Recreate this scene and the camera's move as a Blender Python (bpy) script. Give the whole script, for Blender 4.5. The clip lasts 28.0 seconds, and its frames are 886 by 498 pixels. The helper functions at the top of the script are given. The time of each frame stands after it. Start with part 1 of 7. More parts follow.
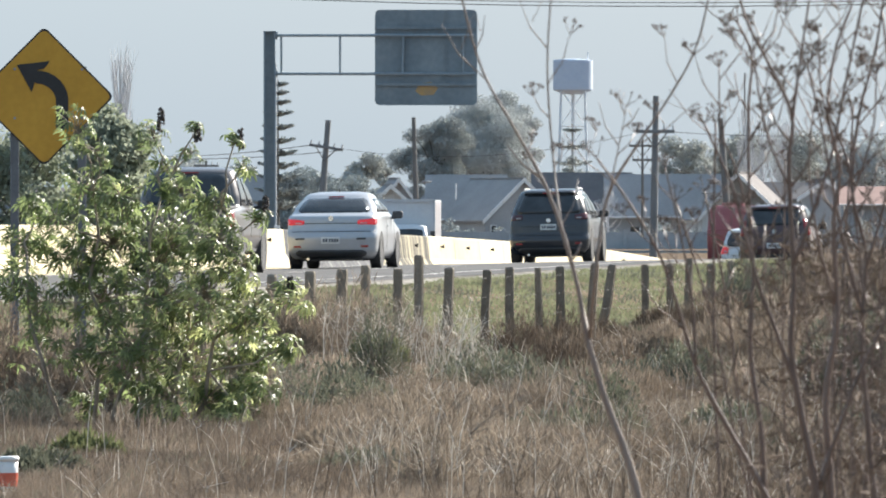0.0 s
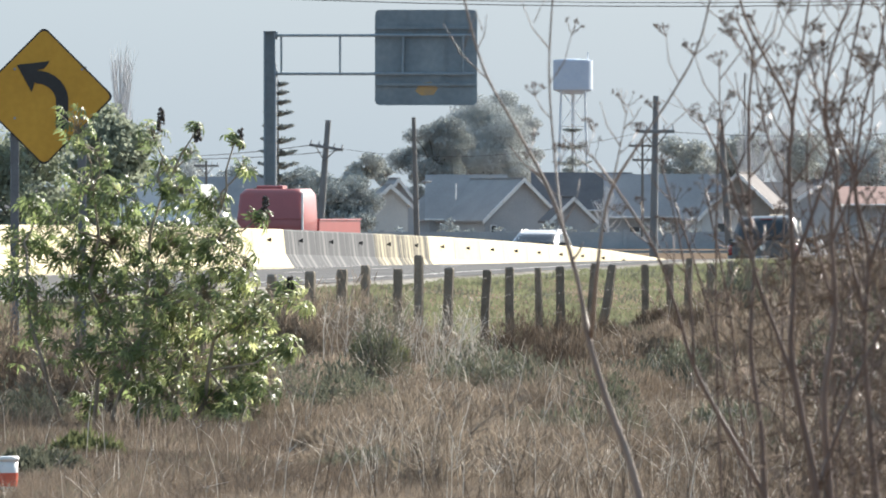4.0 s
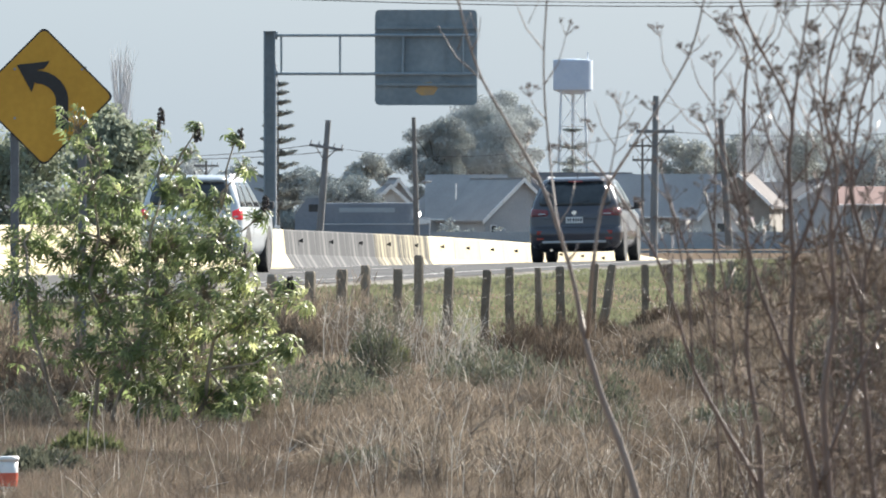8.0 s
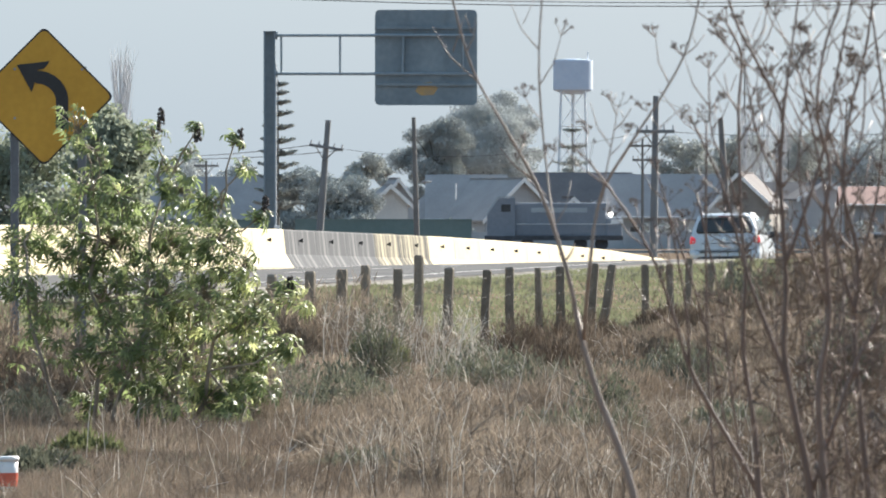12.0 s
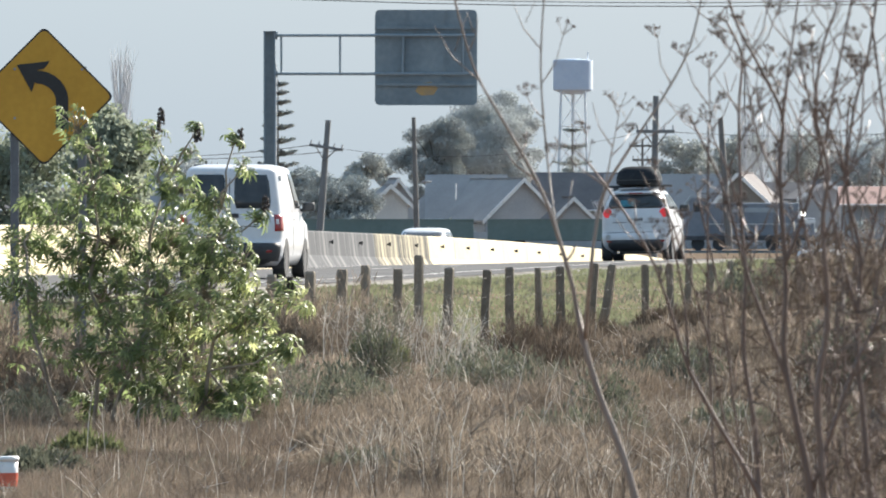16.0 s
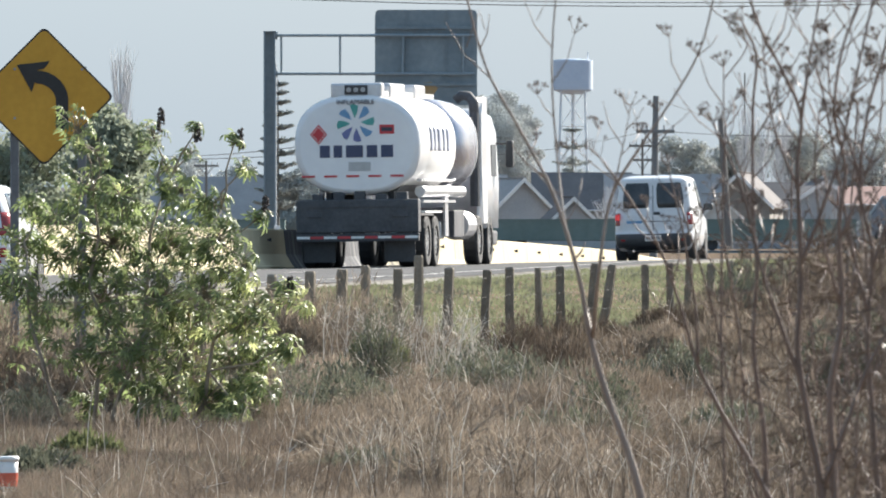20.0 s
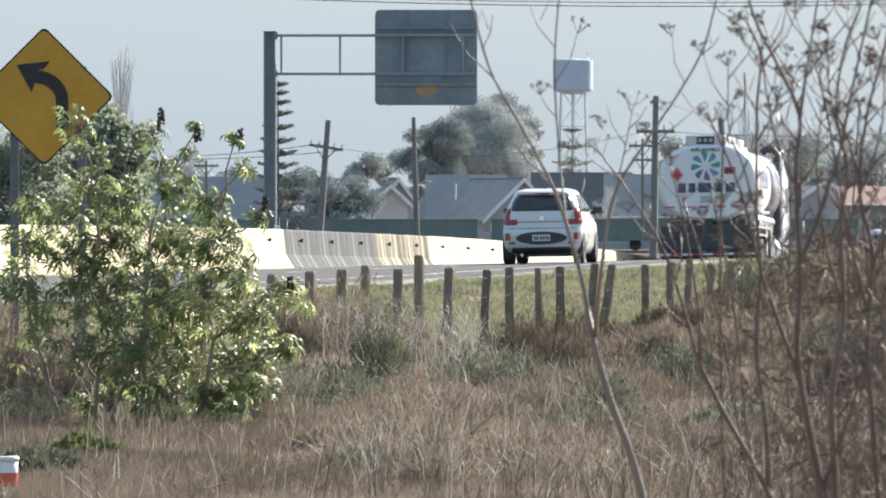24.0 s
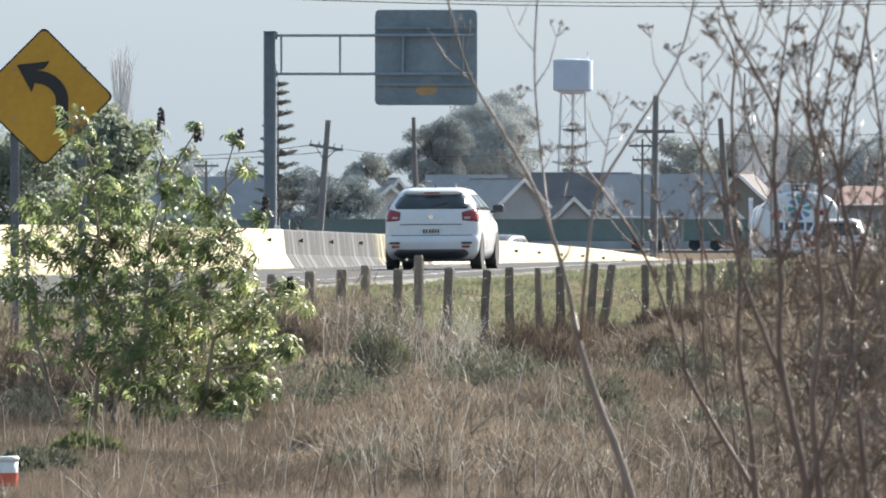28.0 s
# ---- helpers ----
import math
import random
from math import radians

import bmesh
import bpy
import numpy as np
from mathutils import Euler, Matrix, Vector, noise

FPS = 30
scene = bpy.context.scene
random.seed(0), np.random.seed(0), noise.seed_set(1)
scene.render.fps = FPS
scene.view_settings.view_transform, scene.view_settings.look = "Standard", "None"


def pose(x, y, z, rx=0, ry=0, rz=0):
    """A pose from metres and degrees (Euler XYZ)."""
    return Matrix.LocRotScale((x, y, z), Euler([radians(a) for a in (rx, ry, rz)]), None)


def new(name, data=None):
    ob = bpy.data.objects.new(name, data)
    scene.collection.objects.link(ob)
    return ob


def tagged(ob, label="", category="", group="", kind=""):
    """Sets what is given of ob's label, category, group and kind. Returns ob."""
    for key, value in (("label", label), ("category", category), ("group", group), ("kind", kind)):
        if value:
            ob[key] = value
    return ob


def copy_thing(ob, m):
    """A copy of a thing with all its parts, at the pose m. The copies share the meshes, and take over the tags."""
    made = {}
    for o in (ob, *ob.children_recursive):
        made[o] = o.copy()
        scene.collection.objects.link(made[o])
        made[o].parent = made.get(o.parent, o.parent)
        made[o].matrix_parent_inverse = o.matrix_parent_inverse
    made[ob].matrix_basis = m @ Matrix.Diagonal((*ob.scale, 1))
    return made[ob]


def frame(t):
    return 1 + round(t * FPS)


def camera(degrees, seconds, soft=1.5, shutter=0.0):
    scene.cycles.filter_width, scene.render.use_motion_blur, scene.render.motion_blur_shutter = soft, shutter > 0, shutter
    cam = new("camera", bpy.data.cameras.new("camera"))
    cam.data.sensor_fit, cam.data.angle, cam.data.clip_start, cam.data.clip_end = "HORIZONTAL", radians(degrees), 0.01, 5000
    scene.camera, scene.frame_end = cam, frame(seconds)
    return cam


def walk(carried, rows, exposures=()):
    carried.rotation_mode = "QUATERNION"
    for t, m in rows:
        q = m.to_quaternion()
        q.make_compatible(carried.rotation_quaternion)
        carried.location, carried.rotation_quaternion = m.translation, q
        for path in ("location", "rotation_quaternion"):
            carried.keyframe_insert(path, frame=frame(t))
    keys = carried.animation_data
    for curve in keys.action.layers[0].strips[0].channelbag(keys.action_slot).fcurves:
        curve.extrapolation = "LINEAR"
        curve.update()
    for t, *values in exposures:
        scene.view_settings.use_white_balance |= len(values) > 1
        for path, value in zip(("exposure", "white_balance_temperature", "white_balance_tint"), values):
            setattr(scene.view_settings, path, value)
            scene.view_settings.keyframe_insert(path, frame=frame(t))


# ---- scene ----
# ---- camera: a long lens on a tripod at standing height, held still ----
cam = camera(4.0818, 28.0, soft=1.9)
cam.data.dof.use_dof, cam.data.dof.focus_distance, cam.data.dof.aperture_fstop = True, 118.0, 60.0
EYE = (0.0, 0.0, 1.31)
walk(cam, [(0.0, pose(*EYE, 90 - 0.20834, 0, 0)), (28.0, pose(*EYE, 90 - 0.20834, 0, 0))],
     exposures=((0.0, 1.28), (28.0, 1.28)))

# ---- sky and sun: low bright winter sun ahead and to the right ----
SUN_EL, SUN_AZ = 32.0, 38.0
world = bpy.data.worlds.new("sky")
scene.world = world
world.use_nodes = True
wt = world.node_tree
sky = wt.nodes.new("ShaderNodeTexSky")
sky.sky_type = 'NISHITA'
sky.sun_disc = False
sky.sun_elevation, sky.sun_rotation = radians(SUN_EL), radians(SUN_AZ)
sky.air_density, sky.dust_density, sky.ozone_density = 1.0, 2.0, 3.0
wt.nodes["Background"].inputs["Strength"].default_value = 0.025
wt.links.new(sky.outputs[0], wt.nodes["Background"].inputs["Color"])
# an even milky haze over the whole dome
milk = wt.nodes.new("ShaderNodeBackground")
milk.inputs["Color"].default_value, milk.inputs["Strength"].default_value = (0.51, 0.765, 1.025, 1.0), 0.225
both = wt.nodes.new("ShaderNodeAddShader")
wt.links.new(wt.nodes["Background"].outputs[0], both.inputs[0])
wt.links.new(milk.outputs[0], both.inputs[1])
wt.links.new(both.outputs[0], wt.nodes["World Output"].inputs["Surface"])
sun = new("sun", bpy.data.lights.new("sun", 'SUN'))
sun.data.energy, sun.data.angle, sun.data.color = 5.9, radians(0.6), (1.0, 0.94, 0.85)
away = Vector((math.sin(radians(SUN_AZ)) * math.cos(radians(SUN_EL)),
               math.cos(radians(SUN_AZ)) * math.cos(radians(SUN_EL)), math.sin(radians(SUN_EL))))
sun.rotation_euler = away.to_track_quat('Z', 'Y').to_euler()


# ---- materials ----
def surf(name, a, b, scale=3.0, rough=0.7, metal=0.0, bump=0.15, fine=None, vary=0.0, glow=0.0, thin=0.0, coat=0.0, island=False, stretch=None, span=(0.5, 1.1), spec=0.5):
    """Two-scale mottled surface from colour a to colour b."""
    m = bpy.data.materials.new(name)
    m.use_nodes = True
    nt = m.node_tree
    N, L = nt.nodes, nt.links
    bs = N["Principled BSDF"]
    tc = N.new("ShaderNodeTexCoord")
    n1 = N.new("ShaderNodeTexNoise")
    n1.inputs["Scale"].default_value, n1.inputs["Detail"].default_value = scale, 4.0
    n2 = N.new("ShaderNodeTexNoise")
    n2.inputs["Scale"].default_value, n2.inputs["Detail"].default_value = fine or scale * 9.0, 3.0
    mp = N.new("ShaderNodeMapping")
    mp.inputs["Scale"].default_value = stretch or (1, 1, 1)
    L.new(tc.outputs["Object"], mp.inputs["Vector"])
    for n in (n1, n2):
        L.new(mp.outputs[0], n.inputs["Vector"])
    add = N.new("ShaderNodeMath")
    add.operation = 'MULTIPLY_ADD'
    L.new(n2.outputs[0], add.inputs[0])
    add.inputs[1].default_value = 0.6
    L.new(n1.outputs[0], add.inputs[2])
    last = add.outputs[0]
    if vary:
        src = N.new("ShaderNodeNewGeometry") if island else N.new("ShaderNodeObjectInfo")
        v = N.new("ShaderNodeMath")
        v.operation = 'MULTIPLY_ADD'
        L.new(src.outputs["Random Per Island" if island else "Random"], v.inputs[0])
        v.inputs[1].default_value = vary
        L.new(last, v.inputs[2])
        last = v.outputs[0]
    mr = N.new("ShaderNodeMapRange")
    mr.inputs[1].default_value, mr.inputs[2].default_value = span[0], span[1] + vary
    L.new(last, mr.inputs[0])
    mix = N.new("ShaderNodeMix")
    mix.data_type = 'RGBA'
    mix.inputs[6].default_value, mix.inputs[7].default_value = (*a, 1), (*b, 1)
    L.new(mr.outputs[0], mix.inputs[0])
    L.new(mix.outputs[2], bs.inputs["Base Color"])
    bs.inputs["Roughness"].default_value, bs.inputs["Metallic"].default_value = rough, metal
    bs.inputs["Coat Weight"].default_value = coat
    bs.inputs["Specular IOR Level"].default_value = spec
    if bump:
        bp = N.new("ShaderNodeBump")
        bp.inputs["Strength"].default_value = bump
        bp.inputs["Distance"].default_value = 0.02
        L.new(n2.outputs[0], bp.inputs["Height"])
        L.new(bp.outputs[0], bs.inputs["Normal"])
    if glow:
        bs.inputs["Emission Color"].default_value = (*b, 1)
        bs.inputs["Emission Strength"].default_value = glow
    if thin:
        out = N["Material Output"]
        tr = N.new("ShaderNodeBsdfTranslucent")
        L.new(mix.outputs[2], tr.inputs["Color"])
        ms = N.new("ShaderNodeMixShader")
        ms.inputs[0].default_value = thin
        L.new(bs.outputs[0], ms.inputs[1])
        L.new(tr.outputs[0], ms.inputs[2])
        L.new(ms.outputs[0], out.inputs["Surface"])
    return m


def paint(name, c, rough=0.28, metal=0.0):
    d = tuple(v * 0.86 for v in c)
    return surf(name, d, c, scale=1.3, rough=rough, metal=metal, bump=0.0, fine=14, coat=0.5)


ASPHALT = surf("asphalt", (0.055, 0.055, 0.058), (0.10, 0.10, 0.102), scale=0.35, rough=0.95, bump=0.3, fine=40, spec=0.15)
SHOULDER = surf("shoulder_gravel", (0.12, 0.112, 0.10), (0.33, 0.315, 0.285), scale=1.2, rough=1.0, bump=0.5, fine=9, spec=0.0)
ROADPAINT = surf("road_paint", (0.30, 0.30, 0.29), (0.55, 0.55, 0.53), scale=2, rough=0.9, fine=20, spec=0.2)
CREAM = surf("barrier_cream", (0.46, 0.38, 0.24), (0.58, 0.50, 0.33), scale=0.9, rough=0.85, bump=0.25, fine=12, vary=0.2)
BARGREY = surf("barrier_grey", (0.10, 0.102, 0.107), (0.40, 0.395, 0.375), scale=0.8, rough=0.95, bump=0.3, fine=3.4, stretch=(0.2, 1.6, 0.14), span=(0.78, 1.22), spec=0.1)
BARSTREAK = surf("barrier_streaked", (0.07, 0.068, 0.064), (0.52, 0.46, 0.32), scale=0.8, rough=0.95, bump=0.3, fine=3.4, stretch=(0.2, 1.6, 0.12), span=(0.70, 0.98), spec=0.2)
BALLAST = surf("track_ballast", (0.15, 0.16, 0.16), (0.25, 0.26, 0.255), scale=1.0, rough=1.0, bump=0.4, fine=9, spec=0.0)
DIRT = surf("soil", (0.09, 0.07, 0.054), (0.17, 0.132, 0.10), scale=0.5, rough=1.0, bump=0.5, fine=9, spec=0.0)
WOODPOST = surf("weathered_post", (0.105, 0.09, 0.072), (0.30, 0.265, 0.215), scale=3, rough=0.95, bump=0.6, fine=30, vary=0.5, spec=0.1)
POLEWOOD = surf("pole_wood", (0.12, 0.115, 0.11), (0.22, 0.21, 0.20), scale=0.8, rough=0.9, fine=12)
CONCRETE = surf("concrete_pole", (0.15, 0.155, 0.16), (0.23, 0.235, 0.235), scale=0.7, rough=0.9, fine=12)
WIRE = surf("wire", (0.05, 0.045, 0.04), (0.10, 0.09, 0.085), rough=0.9, bump=0)
GALV = surf("galvanised_steel", (0.20, 0.25, 0.28), (0.32, 0.37, 0.40), scale=0.9, rough=0.55, metal=0.3, bump=0.05, fine=9)
GALVD = surf("dull_steel_back", (0.16, 0.20, 0.225), (0.27, 0.315, 0.335), scale=0.7, rough=0.6, metal=0.2, bump=0.05, fine=5)
ORANGE = surf("faded_orange", (0.30, 0.24, 0.18), (0.55, 0.33, 0.10), scale=2, rough=0.7, bump=0)
SIGNYEL = surf("sign_yellow", (0.47, 0.245, 0.018), (0.60, 0.33, 0.032), scale=2.0, rough=0.5, bump=0)
SIGNBLK = surf("sign_black", (0.012, 0.012, 0.013), (0.03, 0.03, 0.03), rough=0.5, bump=0)
SIGNPOST = surf("painted_post", (0.09, 0.10, 0.11), (0.16, 0.17, 0.18), scale=4, rough=0.6)
WALLW = surf("white_stucco", (0.52, 0.52, 0.51), (0.66, 0.66, 0.64), scale=0.4, rough=0.9, bump=0.1, fine=6)
WALLG = surf("grey_stucco", (0.32, 0.335, 0.35), (0.44, 0.45, 0.46), scale=0.4, rough=0.9, bump=0.1, fine=6)
# roof grey is lifted in its colour to stand in for distance haze
ROOFG = surf("hazed_slate_roof", (0.30, 0.29, 0.287), (0.385, 0.372, 0.367), scale=0.5, rough=0.9, bump=0.3, fine=5, spec=0.05)
WALLT = surf("tan_stucco", (0.20, 0.185, 0.165), (0.29, 0.27, 0.245), scale=0.4, rough=0.9, bump=0.1, fine=6)
ROOFB = surf("brown_roof", (0.15, 0.14, 0.14), (0.205, 0.19, 0.187), scale=0.5, rough=0.9, bump=0.3, fine=5, spec=0.1)
ROOFR = surf("red_roof", (0.24, 0.145, 0.125), (0.33, 0.21, 0.185), scale=0.5, rough=0.85, bump=0.3, fine=5)
FASCIA = surf("white_fascia", (0.66, 0.66, 0.65), (0.82, 0.82, 0.80), rough=0.7, bump=0)
TANKW = surf("water_tank_paint", (0.46, 0.54, 0.67), (0.56, 0.63, 0.73), scale=0.3, rough=0.8, bump=0, fine=2, spec=0.1)
# tower steel is paled towards the sky colour in place of haze
STEELD = surf("hazed_tower_steel", (0.66, 0.70, 0.74), (0.78, 0.81, 0.84), scale=1, rough=0.8, bump=0, spec=0.2)
# tree foliage is paled in its base colour to imitate distance haze
LEAFHAZE = surf("hazed_far_foliage", (0.50, 0.515, 0.505), (0.57, 0.585, 0.57), scale=0.35, rough=1.0, bump=0, vary=0.1, island=True, thin=0.02, spec=0.0)
LEAFHAZENEAR = surf("hazed_roadside_foliage", (0.25, 0.28, 0.215), (0.40, 0.43, 0.325), scale=0.8, rough=0.9, bump=0, vary=0.4, island=True, thin=0.4, spec=0.1)
LEAFHAZEDARK = surf("hazed_far_dark_foliage", (0.35, 0.37, 0.36), (0.42, 0.44, 0.425), scale=0.35, rough=1.0, bump=0, vary=0.1, island=True, thin=0.02, spec=0.0)
LEAFHAZEPALE = surf("hazed_far_pale_foliage", (0.44, 0.45, 0.425), (0.52, 0.53, 0.50), scale=0.35, rough=1.0, bump=0, vary=0.15, island=True, thin=0.03, spec=0.0)
BARKFAR = surf("bark", (0.10, 0.09, 0.08), (0.2, 0.18, 0.16), scale=2, rough=0.95)
# bare twigs are paled the same way, haze put into the colour
TWIGHAZE = surf("hazed_bare_twigs", (0.50, 0.50, 0.51), (0.60, 0.60, 0.61), scale=0.4, rough=0.95, bump=0)
LEAF = surf("castor_leaf", (0.075, 0.108, 0.050), (0.275, 0.335, 0.14), scale=2.0, rough=0.42, bump=0, vary=0.8, island=True, thin=0.58, spec=0.5)
# lighter leaf colour that imitates sunlit and glinting leaves
LEAFSUN = surf("castor_leaf_sunlit", (0.35, 0.40, 0.15), (0.70, 0.72, 0.38), scale=2.0, rough=0.45, bump=0, vary=0.8, island=True, thin=0.52, spec=0.5)
LEAFONE = surf("castor_leaf_single", (0.075, 0.108, 0.050), (0.36, 0.415, 0.18), scale=2.0, rough=0.42, bump=0, vary=0.8, thin=0.58, spec=0.5)
SEED = surf("seed_spike", (0.035, 0.03, 0.03), (0.08, 0.065, 0.06), rough=0.9)
TWIG = surf("shrub_twig", (0.20, 0.165, 0.13), (0.40, 0.34, 0.28), scale=6, rough=0.85)
DRYG = surf("dry_weeds", (0.125, 0.101, 0.080), (0.42, 0.352, 0.275), scale=0.55, rough=0.9, bump=0, vary=0.9, island=True, thin=0.36, spec=0.2)
STRAW = surf("straw_stalks", (0.46, 0.42, 0.37), (0.80, 0.76, 0.69), scale=1, rough=0.6, bump=0, vary=0.6, island=True, thin=0.35)
BROWNSH = surf("brown_scrub", (0.155, 0.124, 0.098), (0.44, 0.37, 0.295), scale=0.4, rough=0.95, bump=0, vary=0.7, island=True, thin=0.25, spec=0.1)
MIDSH = surf("mid_brown_scrub", (0.125, 0.099, 0.077), (0.325, 0.265, 0.207), scale=0.4, rough=0.95, bump=0, vary=0.7, island=True, thin=0.24, spec=0.1)
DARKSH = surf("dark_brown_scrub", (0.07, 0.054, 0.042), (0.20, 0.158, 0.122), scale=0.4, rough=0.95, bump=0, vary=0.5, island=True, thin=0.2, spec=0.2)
DGREENSH = surf("dark_green_scrub", (0.07, 0.076, 0.060), (0.17, 0.18, 0.14), scale=0.5, rough=0.9, bump=0, vary=0.5, island=True, thin=0.2, spec=0.1)
YGREENSH = surf("yellow_green_weed", (0.10, 0.115, 0.055), (0.25, 0.265, 0.13), scale=0.5, rough=0.8, bump=0, vary=0.5, island=True, thin=0.3, spec=0.1)
GREENSH = surf("green_scrub", (0.088, 0.095, 0.068), (0.235, 0.24, 0.175), scale=0.5, rough=0.8, bump=0, vary=0.5, island=True, thin=0.25, spec=0.2)
GRASS = surf("verge_grass", (0.115, 0.135, 0.078), (0.28, 0.29, 0.175), scale=0.30, rough=0.85, bump=0, vary=0.25, island=True, thin=0.4, spec=0.2)
TANGLE = surf("thicket_twigs", (0.075, 0.058, 0.047), (0.20, 0.158, 0.13), scale=2, rough=0.95, bump=0, vary=0.5, island=True, thin=0.1, spec=0.1)
FENN = surf("fennel_stalk", (0.080, 0.050, 0.038), (0.23, 0.155, 0.118), scale=2, rough=0.40, bump=0.1, vary=0.25)
FENPALE = surf("fennel_stalk_pale", (0.15, 0.11, 0.09), (0.38, 0.305, 0.25), scale=2, rough=0.42, bump=0.1, vary=0.25)
FENSEED = surf("fennel_seed", (0.085, 0.062, 0.053), (0.20, 0.155, 0.13), scale=9, rough=0.9, bump=0)
# glass, tyre, plastic, chassis and black paint lifted to stand in for haze
GLASS = surf("dark_glass", (0.028, 0.032, 0.036), (0.055, 0.06, 0.066), rough=0.10, bump=0, fine=3)
TYRE = surf("tyre_rubber", (0.026, 0.026, 0.027), (0.055, 0.055, 0.055), rough=0.85, bump=0.2, fine=30)
RIM = surf("alloy_rim", (0.35, 0.35, 0.36), (0.5, 0.5, 0.5), rough=0.35, metal=0.8, bump=0)
PLASTIC = surf("black_plastic", (0.032, 0.033, 0.036), (0.062, 0.063, 0.067), rough=0.6, bump=0.05)
CHROME = surf("chrome", (0.6, 0.6, 0.6), (0.75, 0.75, 0.75), rough=0.15, metal=1.0, bump=0)
PLATE = surf("plate_white", (0.62, 0.62, 0.60), (0.75, 0.75, 0.73), rough=0.5, bump=0)
INK = surf("plate_bars", (0.03, 0.03, 0.05), (0.06, 0.06, 0.08), rough=0.6, bump=0)
REDLAMP = surf("tail_lamp", (0.20, 0.01, 0.01), (0.36, 0.02, 0.02), rough=0.2, bump=0, coat=0.5)
REDLIT = surf("lit_tail_lamp", (0.30, 0.015, 0.02), (0.62, 0.035, 0.045), rough=0.2, bump=0, scale=14, glow=0.22)
CLEARLAMP = surf("clear_lamp", (0.35, 0.34, 0.34), (0.5, 0.5, 0.49), rough=0.15, bump=0)
HEADLIT = surf("lit_headlamp", (0.9, 0.9, 0.85), (1.0, 0.97, 0.9), rough=0.2, bump=0, glow=5.0)
P_WHITE = paint("white_car_paint", (0.695, 0.695, 0.705))
P_PALE = paint("pale_silver_paint", (0.56, 0.60, 0.63), 0.32, 0.2)
P_SILVER = paint("silver_paint", (0.45, 0.465, 0.49), 0.3, 0.35)
P_GREY = paint("grey_paint", (0.115, 0.105, 0.102), 0.30, 0.3)
P_BLACK = paint("black_paint", (0.035, 0.036, 0.041), 0.25)
P_DARK = paint("dark_blue_brown_paint", (0.06, 0.06, 0.075), 0.25, 0.2)
# red is greyed in the paint itself to stand in for haze
P_RED = paint("hazed_red_paint", (0.36, 0.09, 0.09), 0.5)
TANKSHINE = surf("tank_white_enamel", (0.72, 0.72, 0.73), (0.82, 0.82, 0.82), scale=0.5, rough=0.3, bump=0, coat=0.4)
ALU = surf("brushed_aluminium", (0.5, 0.5, 0.52), (0.62, 0.62, 0.63), rough=0.4, metal=0.8, bump=0)
TANKALU = surf("tank_aluminium", (0.46, 0.46, 0.52), (0.58, 0.58, 0.63), scale=0.5, rough=0.25, metal=0.75, bump=0)
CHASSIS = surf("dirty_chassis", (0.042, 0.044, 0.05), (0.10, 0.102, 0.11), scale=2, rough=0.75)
NAVY = surf("navy_decal", (0.03, 0.045, 0.10), (0.05, 0.065, 0.13), rough=0.4, bump=0)
LETTERG = surf("grey_blue_decal", (0.26, 0.28, 0.36), (0.36, 0.38, 0.46), rough=0.4, bump=0)
NAVYP = surf("violet_blue_decal", (0.10, 0.12, 0.28), (0.16, 0.18, 0.36), rough=0.4, bump=0)
TEAL = surf("teal_decal", (0.05, 0.28, 0.25), (0.10, 0.36, 0.33), rough=0.4, bump=0)
BLUED = surf("blue_decal", (0.10, 0.24, 0.42), (0.16, 0.32, 0.50), rough=0.4, bump=0)
REDD = surf("red_decal", (0.45, 0.03, 0.04), (0.60, 0.06, 0.07), rough=0.45, bump=0)
GREYD = surf("grey_decal", (0.38, 0.38, 0.38), (0.5, 0.5, 0.5), rough=0.6, bump=0)
# wagon and locomotive colours are lightened to stand in for distance haze
WAGON = surf("hazed_green_wagon_paint", (0.15, 0.205, 0.19), (0.21, 0.262, 0.242), scale=0.3, rough=0.8, fine=4)
LOCO = surf("hazed_loco_paint", (0.17, 0.195, 0.23), (0.25, 0.275, 0.31), scale=0.4, rough=0.6, fine=4)
LOCOGREY = surf("loco_light_roof", (0.30, 0.34, 0.37), (0.42, 0.46, 0.48), scale=0.5, rough=0.6)
BUCKETW = surf("bucket_white", (0.7, 0.7, 0.69), (0.82, 0.82, 0.8), rough=0.4, bump=0)
BUCKETR = surf("bucket_red", (0.6, 0.10, 0.06), (0.75, 0.2, 0.12), rough=0.4, bump=0)
BLUETARP = surf("blue_bag", (0.05, 0.22, 0.30), (0.10, 0.34, 0.42), rough=0.7, bump=0.2)
LOADBLK = surf("black_roof_bag", (0.02, 0.022, 0.026), (0.05, 0.055, 0.06), scale=3, rough=1.0, bump=0.4, spec=0.1)


# ---- mesh helpers ----
def part(name, bm, material, parent, label=""):
    """Links a bmesh as one mesh object under a thing or a part."""
    me = bpy.data.meshes.new(name)
    bm.to_mesh(me)
    bm.free()
    me.materials.append(material)
    ob = new(name, me)
    ob.parent = parent
    if label:
        tagged(ob, label)
    return ob


def raw(name, verts, faces, material, parent=None, smooth=False):
    me = bpy.data.meshes.new(name)
    me.from_pydata(verts, [], faces)
    me.materials.append(material)
    if smooth:
        me.polygons.foreach_set("use_smooth", [True] * len(me.polygons))
    me.update()
    ob = new(name, me)
    ob.parent = parent
    return ob


def empty(name, m, label, category, group=""):
    ob = new(name)
    ob.empty_display_size = 0.3
    ob.matrix_basis = m
    return tagged(ob, label, category, group)


